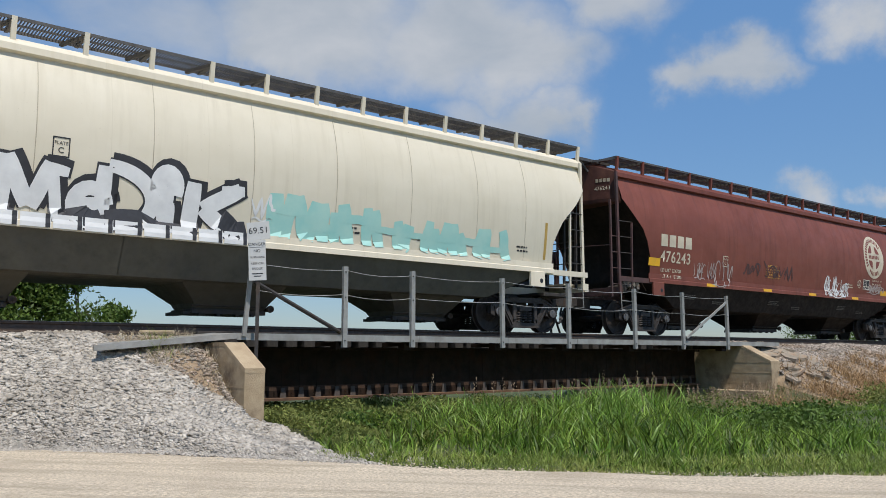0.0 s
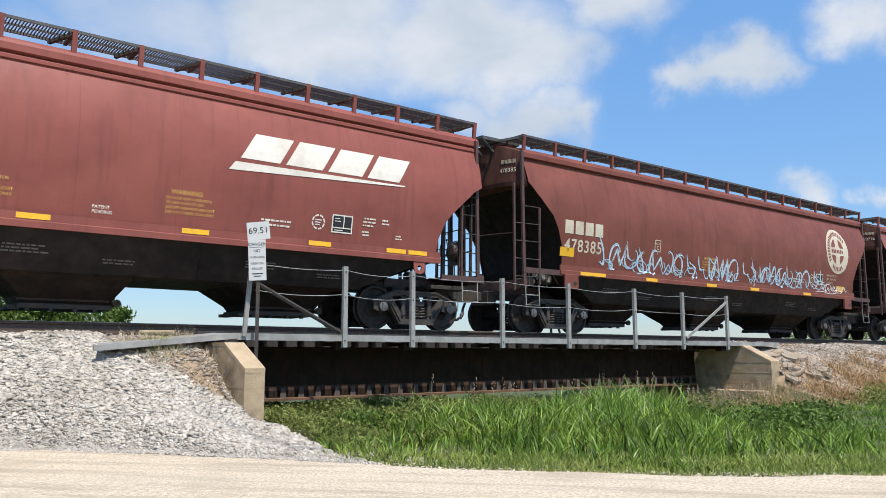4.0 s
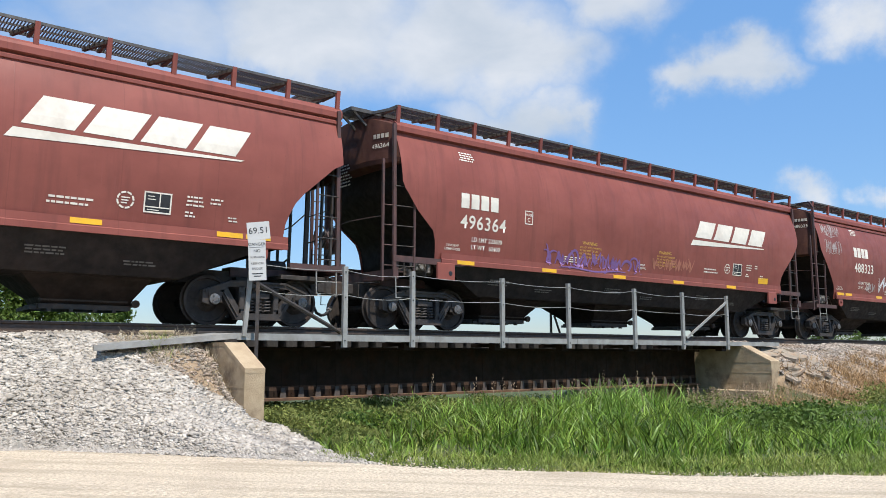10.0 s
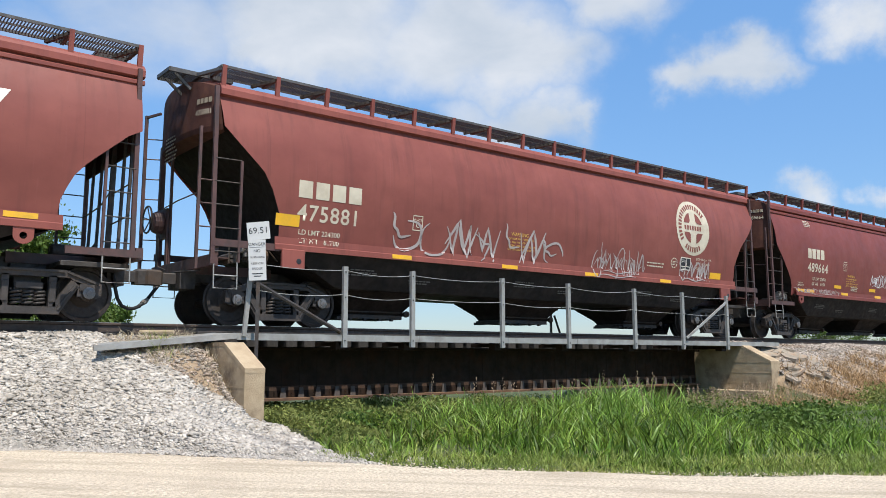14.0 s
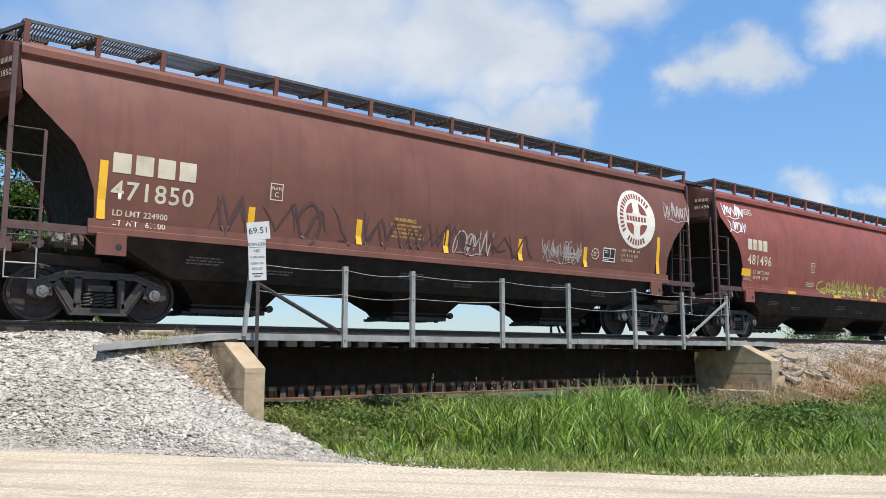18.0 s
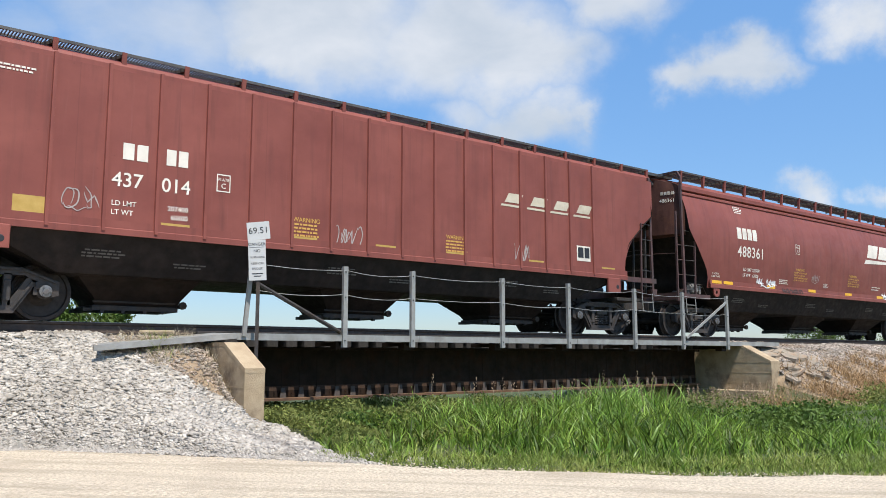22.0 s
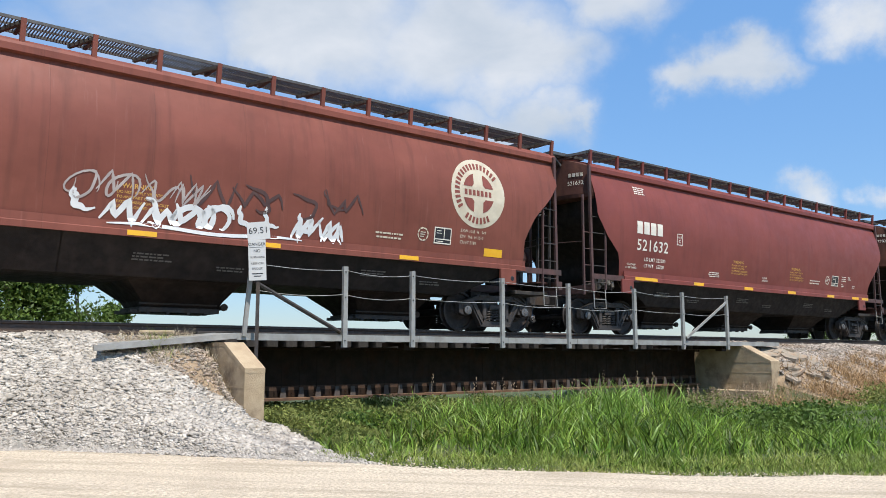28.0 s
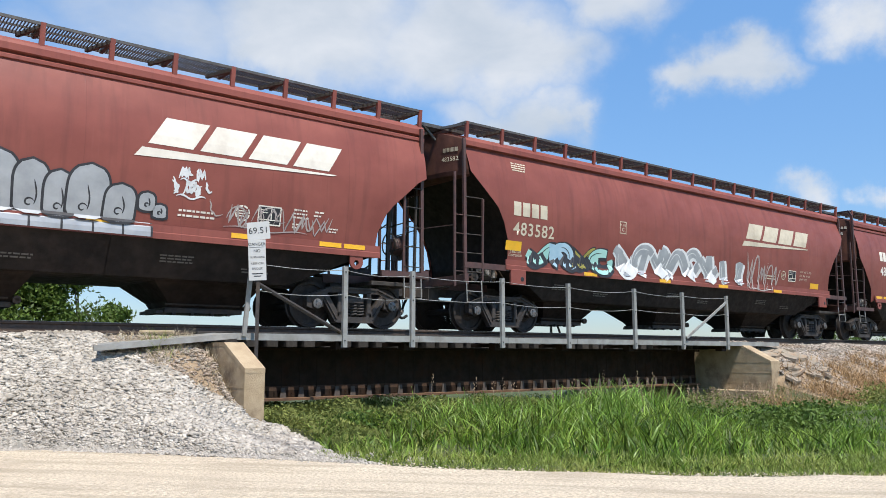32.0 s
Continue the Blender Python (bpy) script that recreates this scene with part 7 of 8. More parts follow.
        scrawl(car, 9.9, 11.6, 1.6, 2.05, SPRAY_DULL, 5, 83, w, 0.03)
        scrawl(car, 13.4, 14.9, 1.6, 2.2, SPRAY_DULL, 4, 84, w, 0.045)
    elif i == 9:
        scrawl(car, 6.3, 7.7, 2.0, 2.42, SPRAY_WHITE, 5, 91, w, 0.03)
        scrawl(car, 8.65, 9.8, 1.95, 2.3, SPRAY_WHITE, 5, 92, w, 0.07)
        scrawl(car, 9.3, 9.8, 1.68, 1.92, SPRAY_WHITE, 3, 93, w, 0.06)
        scrawl(car, 10.8, 12.2, 1.9, 2.2, SPRAY_WHITE, 5, 94, w, 0.06)
        scrawl(car, 0.9, 3.9, 1.52, 1.7, SPRAY_DULL, 12, 95, w, 0.02)
        for x in (3.65, 6.3, 8.88, 11.6):
            box_on(car, "yellow_panel", x, x + 0.5, 1.76, 1.87, YELLOW, w, 0.006, "yellow reflective strip")
    elif i == 10:
        for x, z in ((1.12, 2.6), (3.75, 2.13), (6.07, 2.14), (8.3, 2.14), (10.53, 2.14), (12.78, 2.14), (15.7, 2.64)):
            box_on(car, "yellow_strip", x, x + 0.13, 1.64, z, YELLOW, w, 0.007, "upright yellow reflective strip")
        scrawl(car, 2.9, 10.9, 1.6, 2.35, SPRAY_DARK, 10, 101, w, 0.05, 0.1, None, 0.04, False, "faint brownish graffiti outline")
        scrawl(car, 11.25, 12.7, 1.72, 2.25, SPRAY_DULL, 7, 102, w, 0.022, 0.0, None, 0.05, True, "fine grey drawing")
        scrawl(car, 11.3, 12.65, 1.8, 2.15, SPRAY_DULL, 9, 103, w, 0.02, 0.0, None, 0.05, False, "fine grey drawing")
        scrawl(car, 8.5, 9.6, 1.7, 2.3, SPRAY_DULL, 3, 104, w, 0.04)
        scrawl(car, 16.0, 17.2, 3.2, 3.7, SPRAY_DULL, 4, 105, w, 0.035)
    elif i == 11:
        scrawl(car, 5.5, 12.1, 1.56, 2.05, SPRAY_OLIVE, 12, 111, w, 0.07, 0.15, None, 0.04, False, "yellow-green spray tag")
        scrawl(car, 5.6, 9.0, 1.5, 1.75, SPRAY_OLIVE, 5, 112, w, 0.06, 0.1, None, 0.04, False, "yellow-green spray tag")
        scrawl(car, 0.1, 1.25, 3.62, 4.05, SPRAY_WHITE, 5, 113, w, 0.045)
        scrawl(car, 0.2, 1.2, 3.2, 3.55, SPRAY_WHITE, 4, 114, w, 0.045)
        scrawl(car, 12.6, 13.4, 1.9, 2.3, SPRAY_DULL, 2, 115, w, 0.03)
    elif i == 12:
        scrawl(car, 7.25, 7.9, 1.62, 2.05, SPRAY_DULL, 4, 121, w, 0.02)
        scrawl(car, 2.3, 2.8, 1.8, 2.15, SPRAY_DULL, 2, 122, w, 0.02)
        scrawl(car, 12.0, 12.5, 1.6, 2.1, SPRAY_DULL, 2, 123, w, 0.02)
    elif i == 13:
        scrawl(car, 3.5, 4.6, 1.60, 1.84, SPRAY_WHITE, 4, 131, w, 0.045)
        scrawl(car, 12.2, 12.95, 1.54, 1.74, SPRAY_WHITE, 4, 132, w, 0.05)
        scrawl(car, 6.9, 7.4, 1.9, 2.15, SPRAY_DULL, 3, 133, w, 0.02)
        scrawl(car, 4.9, 6.2, 1.46, 1.58, SPRAY_DARK, 5, 134, w, 0.04)
    elif i == 15:
        scrawl(car, 6.0, 11.1, 1.62, 2.12, SPRAY_WHITE, 9, 151, w, 0.09, 0.25, None, 0.06, True, "white spray graffiti with drips")
        scrawl(car, 6.0, 8.2, 2.0, 2.5, SPRAY_DULL, 4, 152, w, 0.04, 0.3, None, 0.06, False)
        scrawl(car, 2.8, 3.75, 1.7, 2.12, SPRAY_DULL, 4, 153, w, 0.025)
        scrawl(car, 8.0, 11.5, 2.1, 2.6, SPRAY_DARK, 4, 154, w, 0.06, flourish=False, label="faint dark letters")
    elif i == 17:
        for k, (x0, x1, z0, z1) in enumerate(((6.92, 7.66, 1.80, 2.66), (7.58, 8.22, 1.62, 2.56), (8.16, 8.66, 1.62, 2.46), (8.60, 9.02, 1.62, 2.34), (8.94, 9.56, 1.62, 2.50), (9.50, 9.98, 1.62, 2.24))):
            bubble(car, x0, x1, z0, z1, SPRAY_GREY, SPRAY_BLACK, w, 0.008 + 0.004 * k, "silver bubble figure with a black outline", k)
        for k in range(7):
            x = 7.0 + 0.47 * k
            box_on(car, "graffiti_base", x, x + 0.46, 1.42, 1.66, SPRAY_GREY, w, 0.012, "silver painted base of the graffiti")
            box_on(car, "graffiti_gap", x + 0.44, x + 0.475, 1.42, 1.66, SPRAY_BLACK, w, 0.015)
        for k, (x0, x1, z0, z1) in enumerate(((10.06, 10.32, 1.86, 2.16), (10.30, 10.52, 1.76, 1.98))):
            bubble(car, x0, x1, z0, z1, SPRAY_GREY, SPRAY_BLACK, w, 0.008, "small silver bubble beside the graffiti", 9)
        scrawl(car, 10.65, 11.1, 2.48, 2.7, SPRAY_WHITE, 3, 171, w, 0.04)
        scrawl(car, 10.55, 11.3, 2.2, 2.46, SPRAY_WHITE, 4, 172, w, 0.045)
        scrawl(car, 3.2, 4.8, 1.9, 2.2, SPRAY_DARK, 4, 173, w, 0.025, flourish=False)
        scrawl(car, 11.2, 13.6, 1.76, 2.15, SPRAY_DULL, 6, 174, w, 0.03)
    elif i == 18:
        fat_piece(car, 1.8, 4.7, 1.46, 2.2, 4, SPRAY_TEAL, SPRAY_BLACK, 18, w, 0.22, 0.0, fills=(SPRAY_TEAL, SPRAY_BLUE, SPRAY_OLIVE, SPRAY_TEAL), label="teal and green graffiti letter")
        fat_piece(car, 4.9, 10.9, 1.46, 2.55, 8, SPRAY_GREY, SPRAY_WHITE, 19, w, 0.24, 0.01, over=0.25, edge=0.15, label="grey graffiti letter with a white outline")
        scrawl(car, 10.9, 12.8, 1.5, 2.5, SPRAY_DULL, 5, 181, w, 0.05)


CARS = []
for i, spec in enumerate(TRAIN):
    first = len(WHEELS)
    car, width = build_car(spec)
    stencil(car, spec, width)
    graffiti_of(i, car, width)
    CARS.append((car, spec, WHEELS[first:]))


def rolled(t):
    """How far the train has rolled at t: a steady pace that slackens very slightly."""
    return 10.0115 * t - 3.185 * (t / CLIP) ** 2


def motions():
    times = [CLIP * k / 8 for k in range(9)]
    spin = [k / 15 for k in range(int(CLIP * 15) + 1)]
    for car, spec, wheels in CARS:
        walk(car, [(t, pose(spec["x"] - rolled(t), TRACK_Y, RAIL_Z)) for t in times])
        for ob, x in wheels:
            walk(ob, [(t, pose(x, 0, 0.457, 0, -math.degrees(rolled(t) / 0.457), 0)) for t in spin])

# ---- stones, grass, brush and trees ----


def mesh_of(name, verts, faces, material, smooth=False):
    """A large mesh from arrays: verts (n, 3), faces (m, k)."""
    me = bpy.data.meshes.new(name)
    m, k = faces.shape
    me.vertices.add(len(verts))
    me.vertices.foreach_set("co", verts.astype(np.float32).ravel())
    me.loops.add(m * k)
    me.loops.foreach_set("vertex_index", faces.astype(np.int32).ravel())
    me.polygons.add(m)
    me.polygons.foreach_set("loop_start", np.arange(0, m * k, k, dtype=np.int32))
    me.update(calc_edges=True)
    me.validate()
    me.materials.append(material)
    if smooth:
        me.polygons.foreach_set("use_smooth", np.ones(m, bool))
    return me


# a split block: eight corners, twelve faces
CHUNK_V = np.array([(x, y, z) for x in (-1, 1) for y in (-1, 1) for z in (-1, 1)], float) * 0.8
CHUNK_F = np.array([(0, 1, 3), (0, 3, 2), (4, 6, 7), (4, 7, 5), (0, 4, 5), (0, 5, 1), (2, 3, 7), (2, 7, 6), (0, 2, 6), (0, 6, 4), (1, 5, 7), (1, 7, 3)])


def stones(name, xy, size, rng, material, sink=0.3, tilt=0.32, lift=0.0, low=-1.0):
    """Crushed stones: flat angular shards lying roughly along the slope."""
    n = len(xy)
    z = np.maximum(ground_z(xy[:, 0], xy[:, 1]), low)
    sc = np.stack([rng.uniform(0.7, 1.5, n), rng.uniform(0.45, 1.0, n), rng.uniform(0.14, 0.42, n)], -1)
    v = (CHUNK_V[None] * rng.uniform(0.5, 1.15, (n, 8, 3)) + rng.uniform(-0.25, 0.25, (n, 8, 3))) * sc[:, None, :]
    rx, ry, rz = rng.normal(0.25, tilt, n), rng.normal(0, tilt, n), rng.uniform(0, 6.283, n)

    def turn(v, i, j, a):
        c, d = np.cos(a)[:, None], np.sin(a)[:, None]
        p, q = v[:, :, i].copy(), v[:, :, j].copy()
        v[:, :, i], v[:, :, j] = p * c - q * d, p * d + q * c
    turn(v, 0, 1, rz)
    turn(v, 1, 2, rx)
    turn(v, 0, 2, ry)
    v = v * size[:, None, None]
    v += np.stack([xy[:, 0], xy[:, 1], z + size * sink + lift], -1)[:, None, :]
    f = (np.arange(n)[:, None, None] * 8 + CHUNK_F[None]).reshape(-1, 3)
    return mesh_of(name, v.reshape(-1, 3), f, material)


def blades(name, xy, height, rng, material, width=0.012, bend=0.5, lean=0.15):
    n = len(xy)
    z = ground_z(xy[:, 0], xy[:, 1]) - 0.02
    a = rng.uniform(0, 2 * np.pi, n)
    side = np.stack([np.cos(a), np.sin(a), 0 * a], -1)
    b = rng.uniform(0, 2 * np.pi, n)
    out = np.stack([np.cos(b), np.sin(b), 0 * b], -1)
    amount = rng.uniform(0.1, 1.0, n) * bend
    ln = rng.uniform(0, 1, n) * lean
    rows = []
    for t, wd in ((0.0, 1.0), (0.4, 0.95), (0.75, 0.62), (1.0, 0.08)):
        c = np.stack([xy[:, 0], xy[:, 1], z], -1) + out * ((amount * t ** 2.2 + ln * t) * height)[:, None]
        c[:, 2] += height * (t - 0.35 * amount * t ** 3)
        w = (np.asarray(width) * wd * np.ones(n))[:, None]
        rows += [c - side * w / 2, c + side * w / 2]
    v = np.stack(rows, 1)
    base = np.array([(0, 1, 3, 2), (2, 3, 5, 4), (4, 5, 7, 6)])
    f = (np.arange(n)[:, None, None] * 8 + base[None]).reshape(-1, 4)
    return mesh_of(name, v.reshape(-1, 3), f, material)


def leaves(name, centres, size, rng, material):
    n = len(centres)
    a = rng.normal(size=(n, 3))
    a /= np.linalg.norm(a, axis=1)[:, None]
    b = np.cross(a, rng.normal(size=(n, 3)))
    b /= np.linalg.norm(b, axis=1)[:, None]
    s = size * rng.uniform(0.6, 1.3, n)[:, None]
    v = np.stack([centres - a * s, centres + b * s * 0.45, centres + a * s, centres - b * s * 0.45], 1)
    return mesh_of(name, v.reshape(-1, 3), np.arange(4 * n).reshape(n, 4), material)


def scatter(rng, n, x0, x1, y0, y1, keep):
    p = np.stack([rng.uniform(x0, x1, n), rng.uniform(y0, y1, n)], -1)
    return p[keep(p[:, 0], p[:, 1])]


def edge_of(x):
    return np.interp(x, EDGE_X, EDGE_Y)


rng = np.random.default_rng(7)


def gravel_ok(x, y):
    lim = np.interp(y, (8, 9.0, 9.63, 10.5, 11.0, 11.4, 11.5, 11.9, 12.4, 13.4), (4.95, 5.3, 5.55, 5.75, 5.78, 5.6, 5.36, 4.85, 4.2, 3.9))
    return (y > edge_of(x) - 0.25) & (x < lim)


def grades(n, lo, hi):
    """Stone sizes: mostly middling, some small, a few large."""
    return lo + (hi - lo) * rng.beta(1.6, 3.2, n)


p = scatter(rng, 108000, -0.5, 5.85, 7.6, 14.3, gravel_ok)
d = np.clip((p[:, 1] - edge_of(p[:, 0]) + 0.2) / 1.0, 0.25, 1)
thing("ballast_bank", "loose grey crushed-limestone ballast on the bank", "gravel", mesh=stones("ballast_bank", p, grades(len(p), 0.016, 0.088) * (0.35 + 0.65 * d), rng, STONE, 0.16, 0.2, lift=0.010, low=0.0), kind="stuff")
p = scatter(rng, 20000, WALL_R + 0.4, 40, 11.5, 14.3, lambda x, y: y > 11.9 - 0.2 * smooth(23, 26, x) + 0.4 * np.sin(x * 1.3))
q = scatter(rng, 5000, WALL_R + 0.4, 30, 10.3, 12.4, lambda x, y: rng.uniform(size=len(x)) < 0.5)
p = np.concatenate([p, q])
thing("ballast_shoulder", "dusty tan ballast beside the far track", "gravel", mesh=stones("ballast_shoulder", p, grades(len(p), 0.02, 0.085), rng, TAN_STONE), kind="stuff")
p = scatter(rng, 7000, -1, 40, 13.9, 16.4, lambda x, y: (x < WALL_L) | (x > WALL_R + 0.4))
thing("track_ballast", "limestone ballast between the ties", "gravel", mesh=stones("track_ballast", p, grades(len(p), 0.02, 0.075), rng, STONE), kind="stuff")
px = rng.uniform(-0.3, 5.15, 12000)
p = np.stack([px, edge_of(px) + rng.normal(0.02, 0.22, len(px))], -1)
thing("toe_gravel", "fine gravel where the ballast meets the road", "gravel", mesh=stones("toe_gravel", p, grades(len(p), 0.005, 0.032), rng, STONE, 0.35, lift=0.012, low=0.0), kind="stuff")
px = rng.uniform(-0.3, 12, 62000)
pw = 5.2 * rng.beta(1.0, 1.6, len(px))
keep = rng.uniform(0, 1, len(px)) < 0.45 + 0.55 * np.sin(pw * 3.4 + 0.5 * np.sin(px * 0.9))
px, pw = px[keep], pw[keep]
p = np.stack([px, edge_of(px) + 0.1 - pw], -1)
thing("road_grit", "loose pebbles along the road's edge", "gravel", mesh=stones("road_grit", p, grades(len(p), 0.004, 0.030), rng, PEBBLE, 0.30), kind="stuff")
q = scatter(rng, 6500, 3.7, 5.36, 11.4, 13.6, lambda x, y: rng.uniform(size=len(x)) < 0.3 + 0.7 * (np.sin(x * 9 + y * 4) > 0))
thing("bank_stones", "dusty stones and clods in the dry grass by the wall", "gravel", mesh=stones("bank_stones", q, grades(len(q), 0.012, 0.06), rng, TAN_STONE), kind="stuff")
p = scatter(rng, 500, 4.6, 6.2, 7.2, 9.6, lambda x, y: (y > edge_of(x)) & (rng.uniform(size=len(x)) < 0.6))
thing("stray_stones", "stray ballast stones at the foot of the bank", "gravel", mesh=stones("stray_stones", p, grades(len(p), 0.01, 0.05), rng, STONE), kind="stuff")


def grass_keep(x, y):
    g = np.interp(y, (3, 8, 9.0, 9.63, 10.5, 11.4, 11.9), (4.0, 4.95, 5.35, 5.6, 5.95, 6.5, 7.2))
    return (y > edge_of(x) + 0.02) & (x > g) & ((y < np.where(x > 19.0, 10.6, 11.9)))


def clumpy(x, y):
    """Uneven growth: denser and taller tufts."""
    return 0.5 + 0.25 * (np.sin(x * 3.7 + 1.3 * np.sin(y * 2.9)) + np.sin(y * 4.3 + 1.7 * np.sin(x * 2.3)))


def tall_at(x, y):
    d = y - edge_of(x)
    t = 0.16 + 0.45 * smooth(0.2, 2.6, d)
    t *= 0.55 + 0.6 * clumpy(x, y)
    t *= 0.5 + 0.5 * smooth(5.8, 8.5, x)
    t *= 1 - 0.35 * smooth(11.0, 12.5, y)
    t *= 0.86
    t *= 1 - 0.45 * smooth(0.3, 2.4, x - 1.3 * y)
    t *= 1 - 0.6 * smooth(10.5, 15.5, x) * smooth(-0.2, 1.6, x - 1.3 * y)
    return t


p = scatter(rng, 62000, 4.5, 30, 2.0, 12.4, lambda x, y: grass_keep(x, y) & (rng.uniform(size=len(x)) < 0.35 + 0.9 * clumpy(x, y)))
h = tall_at(p[:, 0], p[:, 1]) * rng.uniform(0.35, 1.5, len(p))
w = rng.uniform(0.010, 0.032, len(p))
thing("grass", "tall fresh green grass filling the ditch", "grass", mesh=blades("grass", p, h, rng, GRASS, w, 0.95, 0.2), kind="stuff")
p = scatter(rng, 17000, 5.6, 28, 3.0, 11.6, lambda x, y: grass_keep(x, y) & (rng.uniform(size=len(x)) < 0.15 + 0.9 * clumpy(x * 1.7 + 3, y * 1.5)))
h = tall_at(p[:, 0], p[:, 1]) * rng.uniform(0.3, 1.2, len(p))
thing("grass", "yellowing blades and stalks mixed into the tall grass", "grass", mesh=blades("grass", p, h, rng, SHORT_GRASS, rng.uniform(0.006, 0.018, len(p)), 1.1, 0.35), kind="stuff")
cen = [(14.2, 9.6), (15.6, 10.1), (17.0, 10.3), (18.2, 10.2), (19.4, 10.4), (12.3, 6.8), (13.6, 7.3), (14.8, 8.2), (16.4, 8.6), (10.6, 11.3), (7.2, 10.9), (7.9, 11.3)]
p = np.concatenate([rng.normal(c, (0.42, 0.3), (900, 2)) for c in cen])
p = p[(p[:, 1] > edge_of(p[:, 0]) + 0.5) & ((p[:, 0] < 14.5) | (p[:, 1] < 9))]
thing("weeds", "dark leafy weeds standing in clumps among the grass", "weeds", mesh=leaves("weeds", np.stack([p[:, 0], p[:, 1], ground_z(p[:, 0], p[:, 1]) + rng.uniform(0.05, 1.0, len(p)) ** 0.8 * (0.22 + 0.2 * clumpy(p[:, 0], p[:, 1]))], -1), 0.045, rng, LEAF), kind="stuff")
px = 4.9 + 9.5 * rng.uniform(0, 1, 18000) ** 0.9
p = np.stack([px, edge_of(px) - 0.1 + 1.3 * rng.uniform(0, 1, len(px)) ** 1.6], -1)
p = p[(p[:, 0] > 5.3) | (p[:, 1] < 8.6)]
thing("verge_grass", "short yellowing grass along the road's edge", "grass", mesh=blades("verge_grass", p, rng.uniform(0.05, 0.2, len(p)) * (0.5 + 0.7 * np.clip(p[:, 1] - edge_of(p[:, 0]), 0, 1)), rng, SHORT_GRASS, 0.009, 1.0, 0.4), kind="stuff")
# stands of taller reed grass
cen = [(9.0, 10.9, 0.85), (9.7, 10.7, 0.7), (11.0, 10.3, 0.8), (12.2, 10.4, 1.0), (12.9, 10.1, 1.0), (13.7, 10.3, 1.05), (13.2, 10.9, 1.0), (12.5, 9.9, 0.85), (11.6, 9.8, 0.7), (11.9, 10.9, 0.9), (10.3, 9.9, 0.55), (10.6, 10.9, 0.8)]
pts = np.concatenate([rng.normal(c[:2], (0.40, 0.3), (100, 2)) for c in cen])
tall = np.repeat([c[2] for c in cen], 100) * rng.uniform(0.35, 0.95, len(pts))
thing("reeds", "stands of tall reed grass before the bridge", "reeds", mesh=blades("reeds", pts, tall, rng, REED, rng.uniform(0.016, 0.038, len(pts)), 0.9, 0.25), kind="stuff")
pts = np.concatenate([rng.normal(c[:2], (0.5, 0.4), (3, 2)) for c in cen[:9]] + [rng.uniform((15.2, 10.0), (20.6, 11.3), (170, 2))])
top = np.concatenate([rng.uniform(0.6, 0.95, 27), rng.uniform(0.25, 0.65, 170)])


def seed_heads(name, xy, height, rng, material):
    """Thin stalks, each with a loose brown plume."""
    n = len(xy)
    base = np.stack([xy[:, 0], xy[:, 1], ground_z(xy[:, 0], xy[:, 1])], -1)
    tip = base + np.stack([rng.normal(0, 0.12, n), rng.normal(0, 0.1, n), height], -1)
    c = np.concatenate([tip - (tip - base) * f + rng.normal(0, 0.016, (n, 3)) for f in np.linspace(0, 0.2, 9)] + [tip - (tip - base) * f for f in np.linspace(0.2, 1, 14)])
    d = np.tile((tip - base) / np.linalg.norm(tip - base, axis=1)[:, None], (23, 1))
    ln = np.concatenate([np.full(9 * n, 0.022), np.full(14 * n, 0.04)])[:, None]
    w = np.concatenate([np.full(9 * n, 0.006), np.full(14 * n, 0.003)])[:, None]
    s = np.tile(np.array((0.9, -0.44, 0.0)), (23 * n, 1)) * w
    v = np.stack([c - d * ln, c + s, c + d * ln, c - s], 1)
    return mesh_of(name, v.reshape(-1, 3), np.arange(len(c) * 4).reshape(-1, 4), material)


thing("seed_heads", "brown seed heads standing above the grass", "reeds", mesh=seed_heads("seed_heads", pts, top, rng, PLUME), kind="stuff")


def weed_leaves(name, xy, height, rng, size):
    """Bushy weeds: many small leaves from the ground to the given height."""
    n = len(xy)
    z = ground_z(xy[:, 0], xy[:, 1]) + height * rng.uniform(0.05, 1.0, n) ** 0.7
    return leaves(name, np.stack([xy[:, 0], xy[:, 1], z], -1), size, rng, WEED)


p = scatter(rng, 95000, 5.4, 12.5, 8.9, 16.5, lambda x, y: (x > np.interp(y, (8.9, 9.6, 10.5, 11.2, 11.9), (5.4, 5.62, 5.8, 5.8, 5.75))) & (x < 12.5 - 0.6 * np.abs(y - 12)) & (rng.uniform(size=len(x)) < 0.5 + 0.6 * clumpy(x * 0.8, y)))
h = (0.18 + 0.22 * smooth(9.6, 11.6, p[:, 1])) * (0.6 + 0.7 * clumpy(p[:, 0] * 0.9 + 2, p[:, 1] * 0.8))
thing("weeds", "bushy olive weeds under and before the bridge", "weeds", mesh=weed_leaves("weeds", p, h, rng, 0.034), kind="stuff")
p = scatter(rng, 16000, 11, 20.3, 10.6, 16.5, lambda x, y: rng.uniform(size=len(x)) < clumpy(x, y))
thing("weeds", "low dark weeds in the shade under the bridge", "weeds", mesh=weed_leaves("weeds", p, rng.uniform(0.1, 0.4, len(p)), rng, 0.035), kind="stuff")
p = scatter(rng, 2400, 3.9, 5.36, 11.5, 13.6, lambda x, y: (x > np.interp(y, (11.4, 11.9, 12.4, 13.6), (5.2, 4.7, 4.1, 3.8))))
thing("dry_grass", "straw-dry grass beside the concrete wing wall", "grass", mesh=blades("dry_grass", p, rng.uniform(0.03, 0.24, len(p)) * (0.4 + clumpy(p[:, 0] * 2, p[:, 1] * 2)), rng, DRY, 0.006, 0.9, 0.4), kind="stuff")
p = rng.normal((4.55, 12.85), (0.13, 0.16), (110, 2))
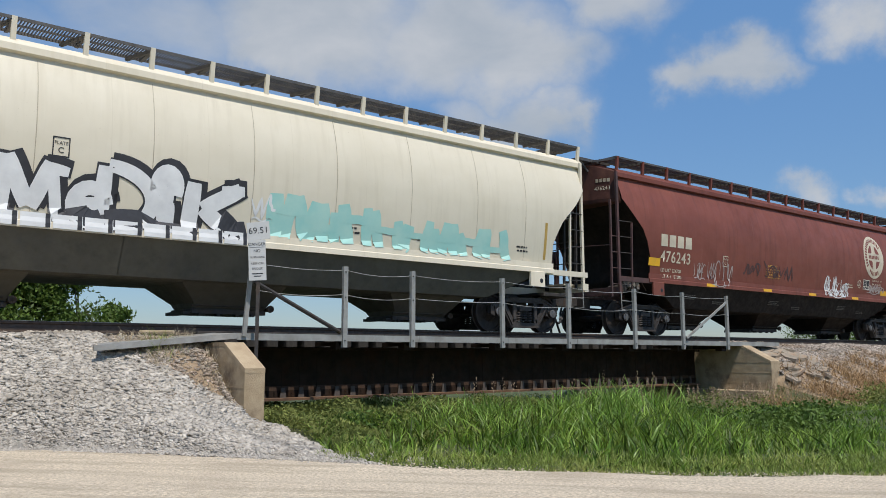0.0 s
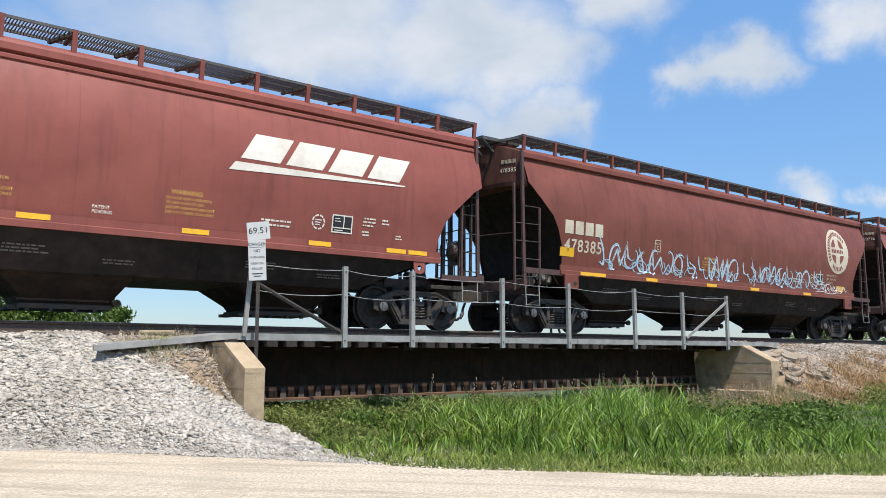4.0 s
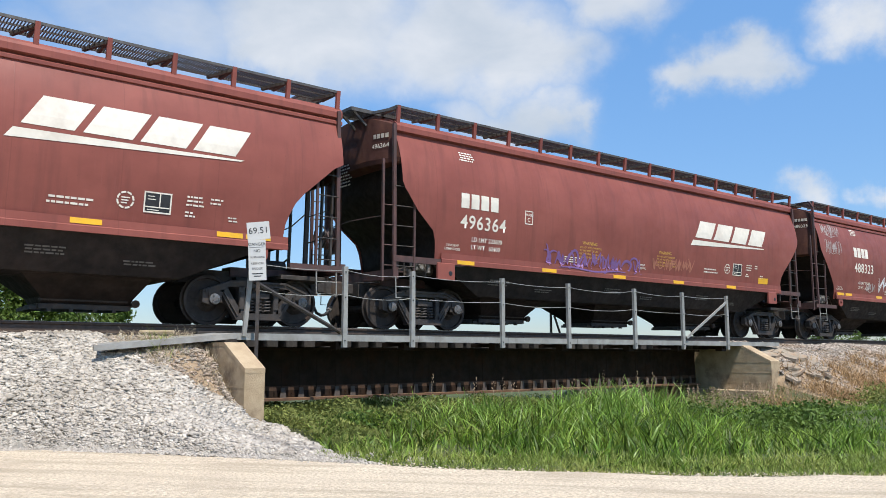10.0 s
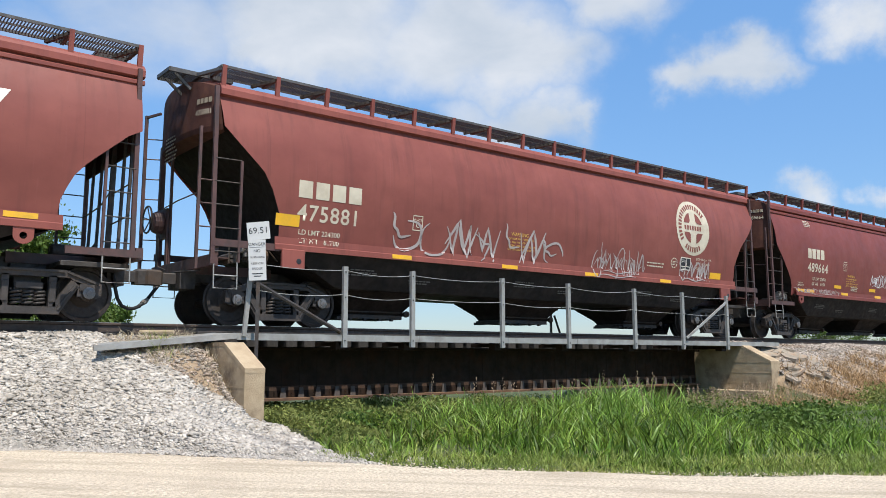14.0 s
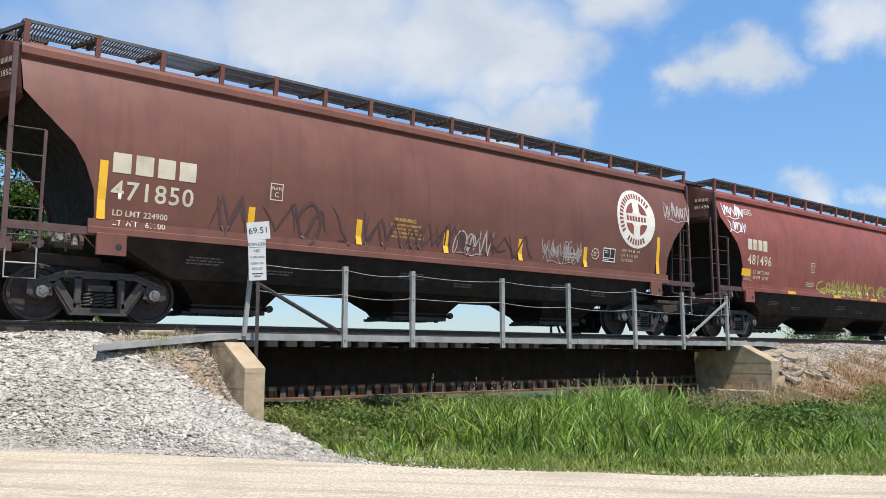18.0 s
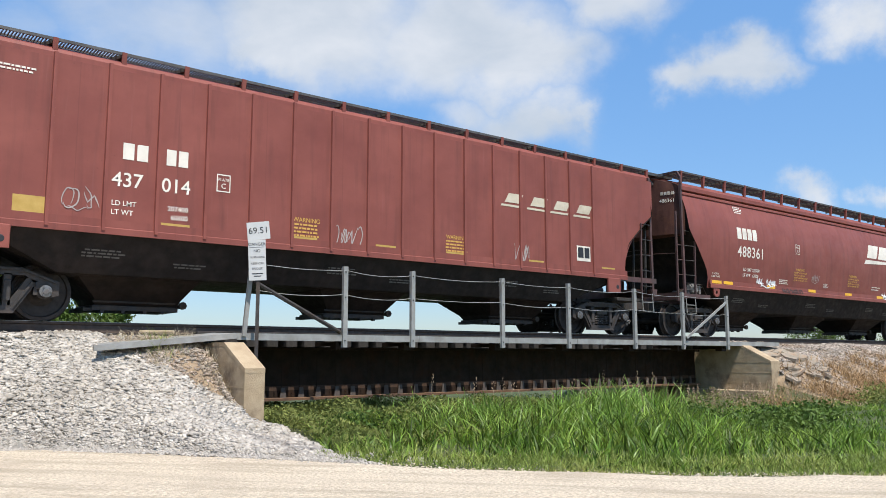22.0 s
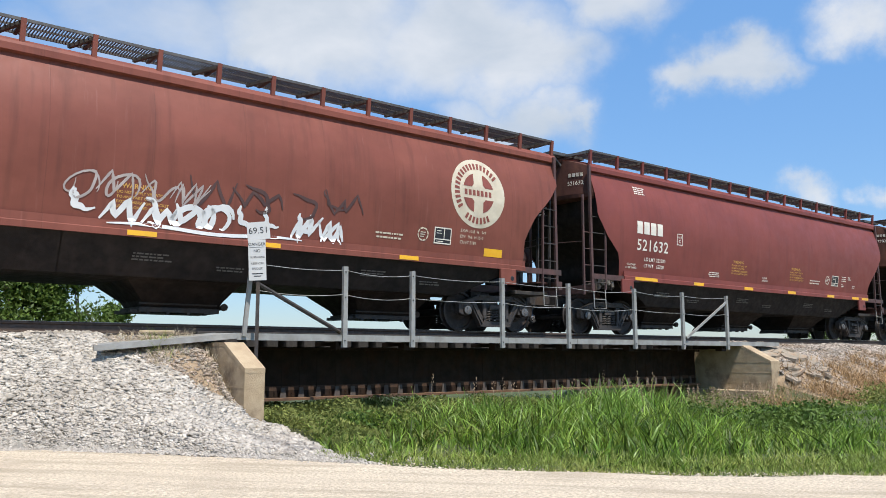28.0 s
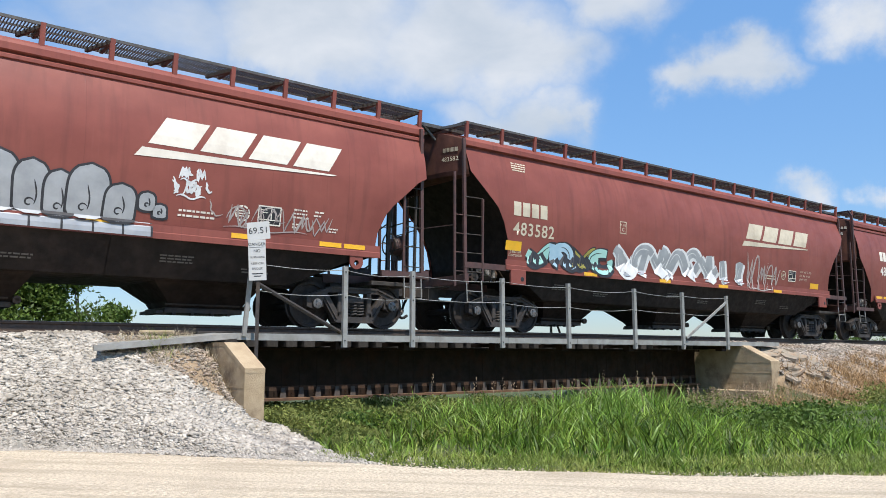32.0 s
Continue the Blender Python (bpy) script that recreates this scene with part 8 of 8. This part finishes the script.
thing("weed_tuft", "green weed tuft among the straw by the wall", "weeds", mesh=blades("weed_tuft", p, rng.uniform(0.1, 0.32, len(p)), rng, SHORT_GRASS, 0.009, 0.9, 0.4), kind="stuff")
p = scatter(rng, 30000, WALL_R + 0.5, 38, 9.9, 13.2, lambda x, y: (np.sin(x * 2.2 + y) + np.sin(y * 3.1) > 0.5 - 1.5 * smooth(22.5, 26, x)) & (y < 11.4 + 0.7 * smooth(23, 27, x) + 0.3 * np.sin(x * 2.7)))
q = scatter(rng, 5200, 18.6, 26, 9.9, 12.0, lambda x, y: (rng.uniform(size=len(x)) < clumpy(x * 1.3, y * 1.2)) & ((x > WALL_R) | (y < 11.75)))
p = np.concatenate([p, q])
thing("dry_brush", "sun-browned brush on the far bank", "brush", mesh=blades("dry_brush", p, rng.uniform(0.08, 0.42, len(p)), rng, BRUSH, 0.012, 0.9, 0.5), kind="stuff")
p = scatter(rng, 22000, WALL_R - 0.4, 36, 8.9, 11.4, lambda x, y: (y < 10.1 + 0.9 * smooth(23, 28, x) + 0.3 * np.sin(x * 1.7)) & (rng.uniform(size=len(x)) < 0.2 + 0.8 * clumpy(x * 0.6, y * 0.7)))
thing("shrubs", "dark green weeds at the foot of the bank", "weeds", mesh=weed_leaves("shrubs", p, rng.uniform(0.2, 0.5, len(p)), rng, 0.04), kind="stuff")


def build_rocks():
    r = random.Random(5)
    for k in range(26):
        x, y = 21.3 + r.uniform(0, 2.2), 11.6 + r.uniform(-0.4, 1.2)
        z = float(ground_z(x, y))
        a, b, c = r.uniform(0.25, 0.62), r.uniform(0.12, 0.26), r.uniform(0.025, 0.055)
        o = [(-a, -b * 0.6), (-a * 0.3, -b), (a * 0.7, -b * 0.8), (a, 0.1 * b), (a * 0.5, b), (-a * 0.8, b * 0.7)]
        me = Shape().prism([(u * r.uniform(0.8, 1.1), v * r.uniform(0.8, 1.1)) for u, v in o], -c, c, "z").mesh("rock_slab", ROCK)
        thing("rock_slab", "broken tan concrete slab on the bank", "rock", pose(x, y, z + c * 0.4, r.uniform(4, 24), r.uniform(-16, -2), r.uniform(5, 40)), me, "slabs on the bank")


build_rocks()
thing("drain_pipe", "short pale pipe lying on the ballast by the rail", "pipe", mesh=Shape().tube([(4.5, 13.68, 1.57), (4.8, 13.69, 1.575), (5.08, 13.70, 1.58)], [0.035, 0.033, 0.035], 10).mesh("drain_pipe", CONCRETE, True))


def build_tree(x, y, height, spread, seed, n, label, name="tree"):
    g = np.random.default_rng(seed)
    z0 = float(ground_z(x, y))
    t = thing(name, label, "tree", pose(x, y, z0))
    top = height * 0.8
    s = Shape()
    path = [(0.06 * math.sin(k * 1.7 + seed) * k, 0.05 * math.cos(k * 2.1) * k, top * k / 6 - 0.2) for k in range(7)]
    s.tube(path, [0.035 * height * (1 - 0.13 * k) * 0.5 + 0.02 for k in range(7)], 8)
    part("trunk", s.mesh("trunk", BARK, True), t, None, "slender grey trunk")
    clumps = []
    for k in range(16):
        a = g.uniform(0, 2 * math.pi)
        h = height * g.uniform(0.22, 0.98)
        r = spread * g.uniform(0.35, 1.0) * (1.05 - 0.55 * h / height)
        end = Vector((r * math.cos(a), r * math.sin(a), h))
        start = Vector(path[min(6, max(1, int(h / height * 5)))])
        part("limb", Shape().tube([start, start.lerp(end, 0.5) + Vector((0, 0, 0.1)), end], [0.05, 0.03, 0.012], 5).mesh("limb", BARK, True), t)
        clumps.append((end, spread * g.uniform(0.25, 0.45)))
    m = n // 6
    c = np.concatenate([np.array(e) + g.normal(0, 1, (m, 3)) * r * np.array((0.6, 0.6, 0.5)) for e, r in clumps])
    c[:, 2] = np.maximum(c[:, 2], 0.1)
    part("crown", leaves("crown", c, 0.075, g, LEAF), t, None, "loose crown of small green leaves", "stuff")
    return t


for k, (x, y, hh, sp, n) in enumerate(((2.6, 27.5, 9.6, 2.2, 9000), (5.0, 27.0, 8.2, 1.3, 9000), (5.9, 26.6, 5.3, 0.9, 2600), (6.9, 26.2, 3.9, 0.75, 2400), (7.8, 26.4, 2.9, 0.75, 1800), (3.9, 25.8, 4.9, 1.5, 6000), (0.6, 26.5, 7.5, 2.0, 3000), (1.8, 25.2, 5.5, 1.8, 3600), (4.6, 25.0, 3.2, 1.4, 2600), (6.6, 25.2, 2.8, 1.3, 2200))):
    build_tree(x, y, hh, sp, 40 + k, n, "leafy green tree standing in the field beyond the track")
for k, (x, y, hh, sp) in enumerate(((45.5, 24.5, 3.6, 1.3), (48.5, 24.0, 4.1, 1.5), (53, 25, 3.2, 1.4), (58, 26, 3.8, 1.6), (64, 27, 3.4, 1.6))):
    build_tree(x, y, hh, sp, 60 + k, 1400, "small bush beyond the track", "bush")


def build_far_woods():
    g = np.random.default_rng(11)
    n = 5000
    x = g.uniform(250, 900, n)
    y = 330 + g.normal(0, 12, n)
    z = np.abs(g.normal(0, 1, n)) * (3.0 + 2.0 * np.sin(x * 0.021) + 1.5 * np.sin(x * 0.07)) 
    c = np.stack([x, y, np.clip(z, 0, 9) - 0.5], -1)
    thing("far_woods", "distant low line of woods on the horizon", "woods", mesh=leaves("far_woods", c, 2.2, g, LEAF), kind="stuff")


build_far_woods()


motions()
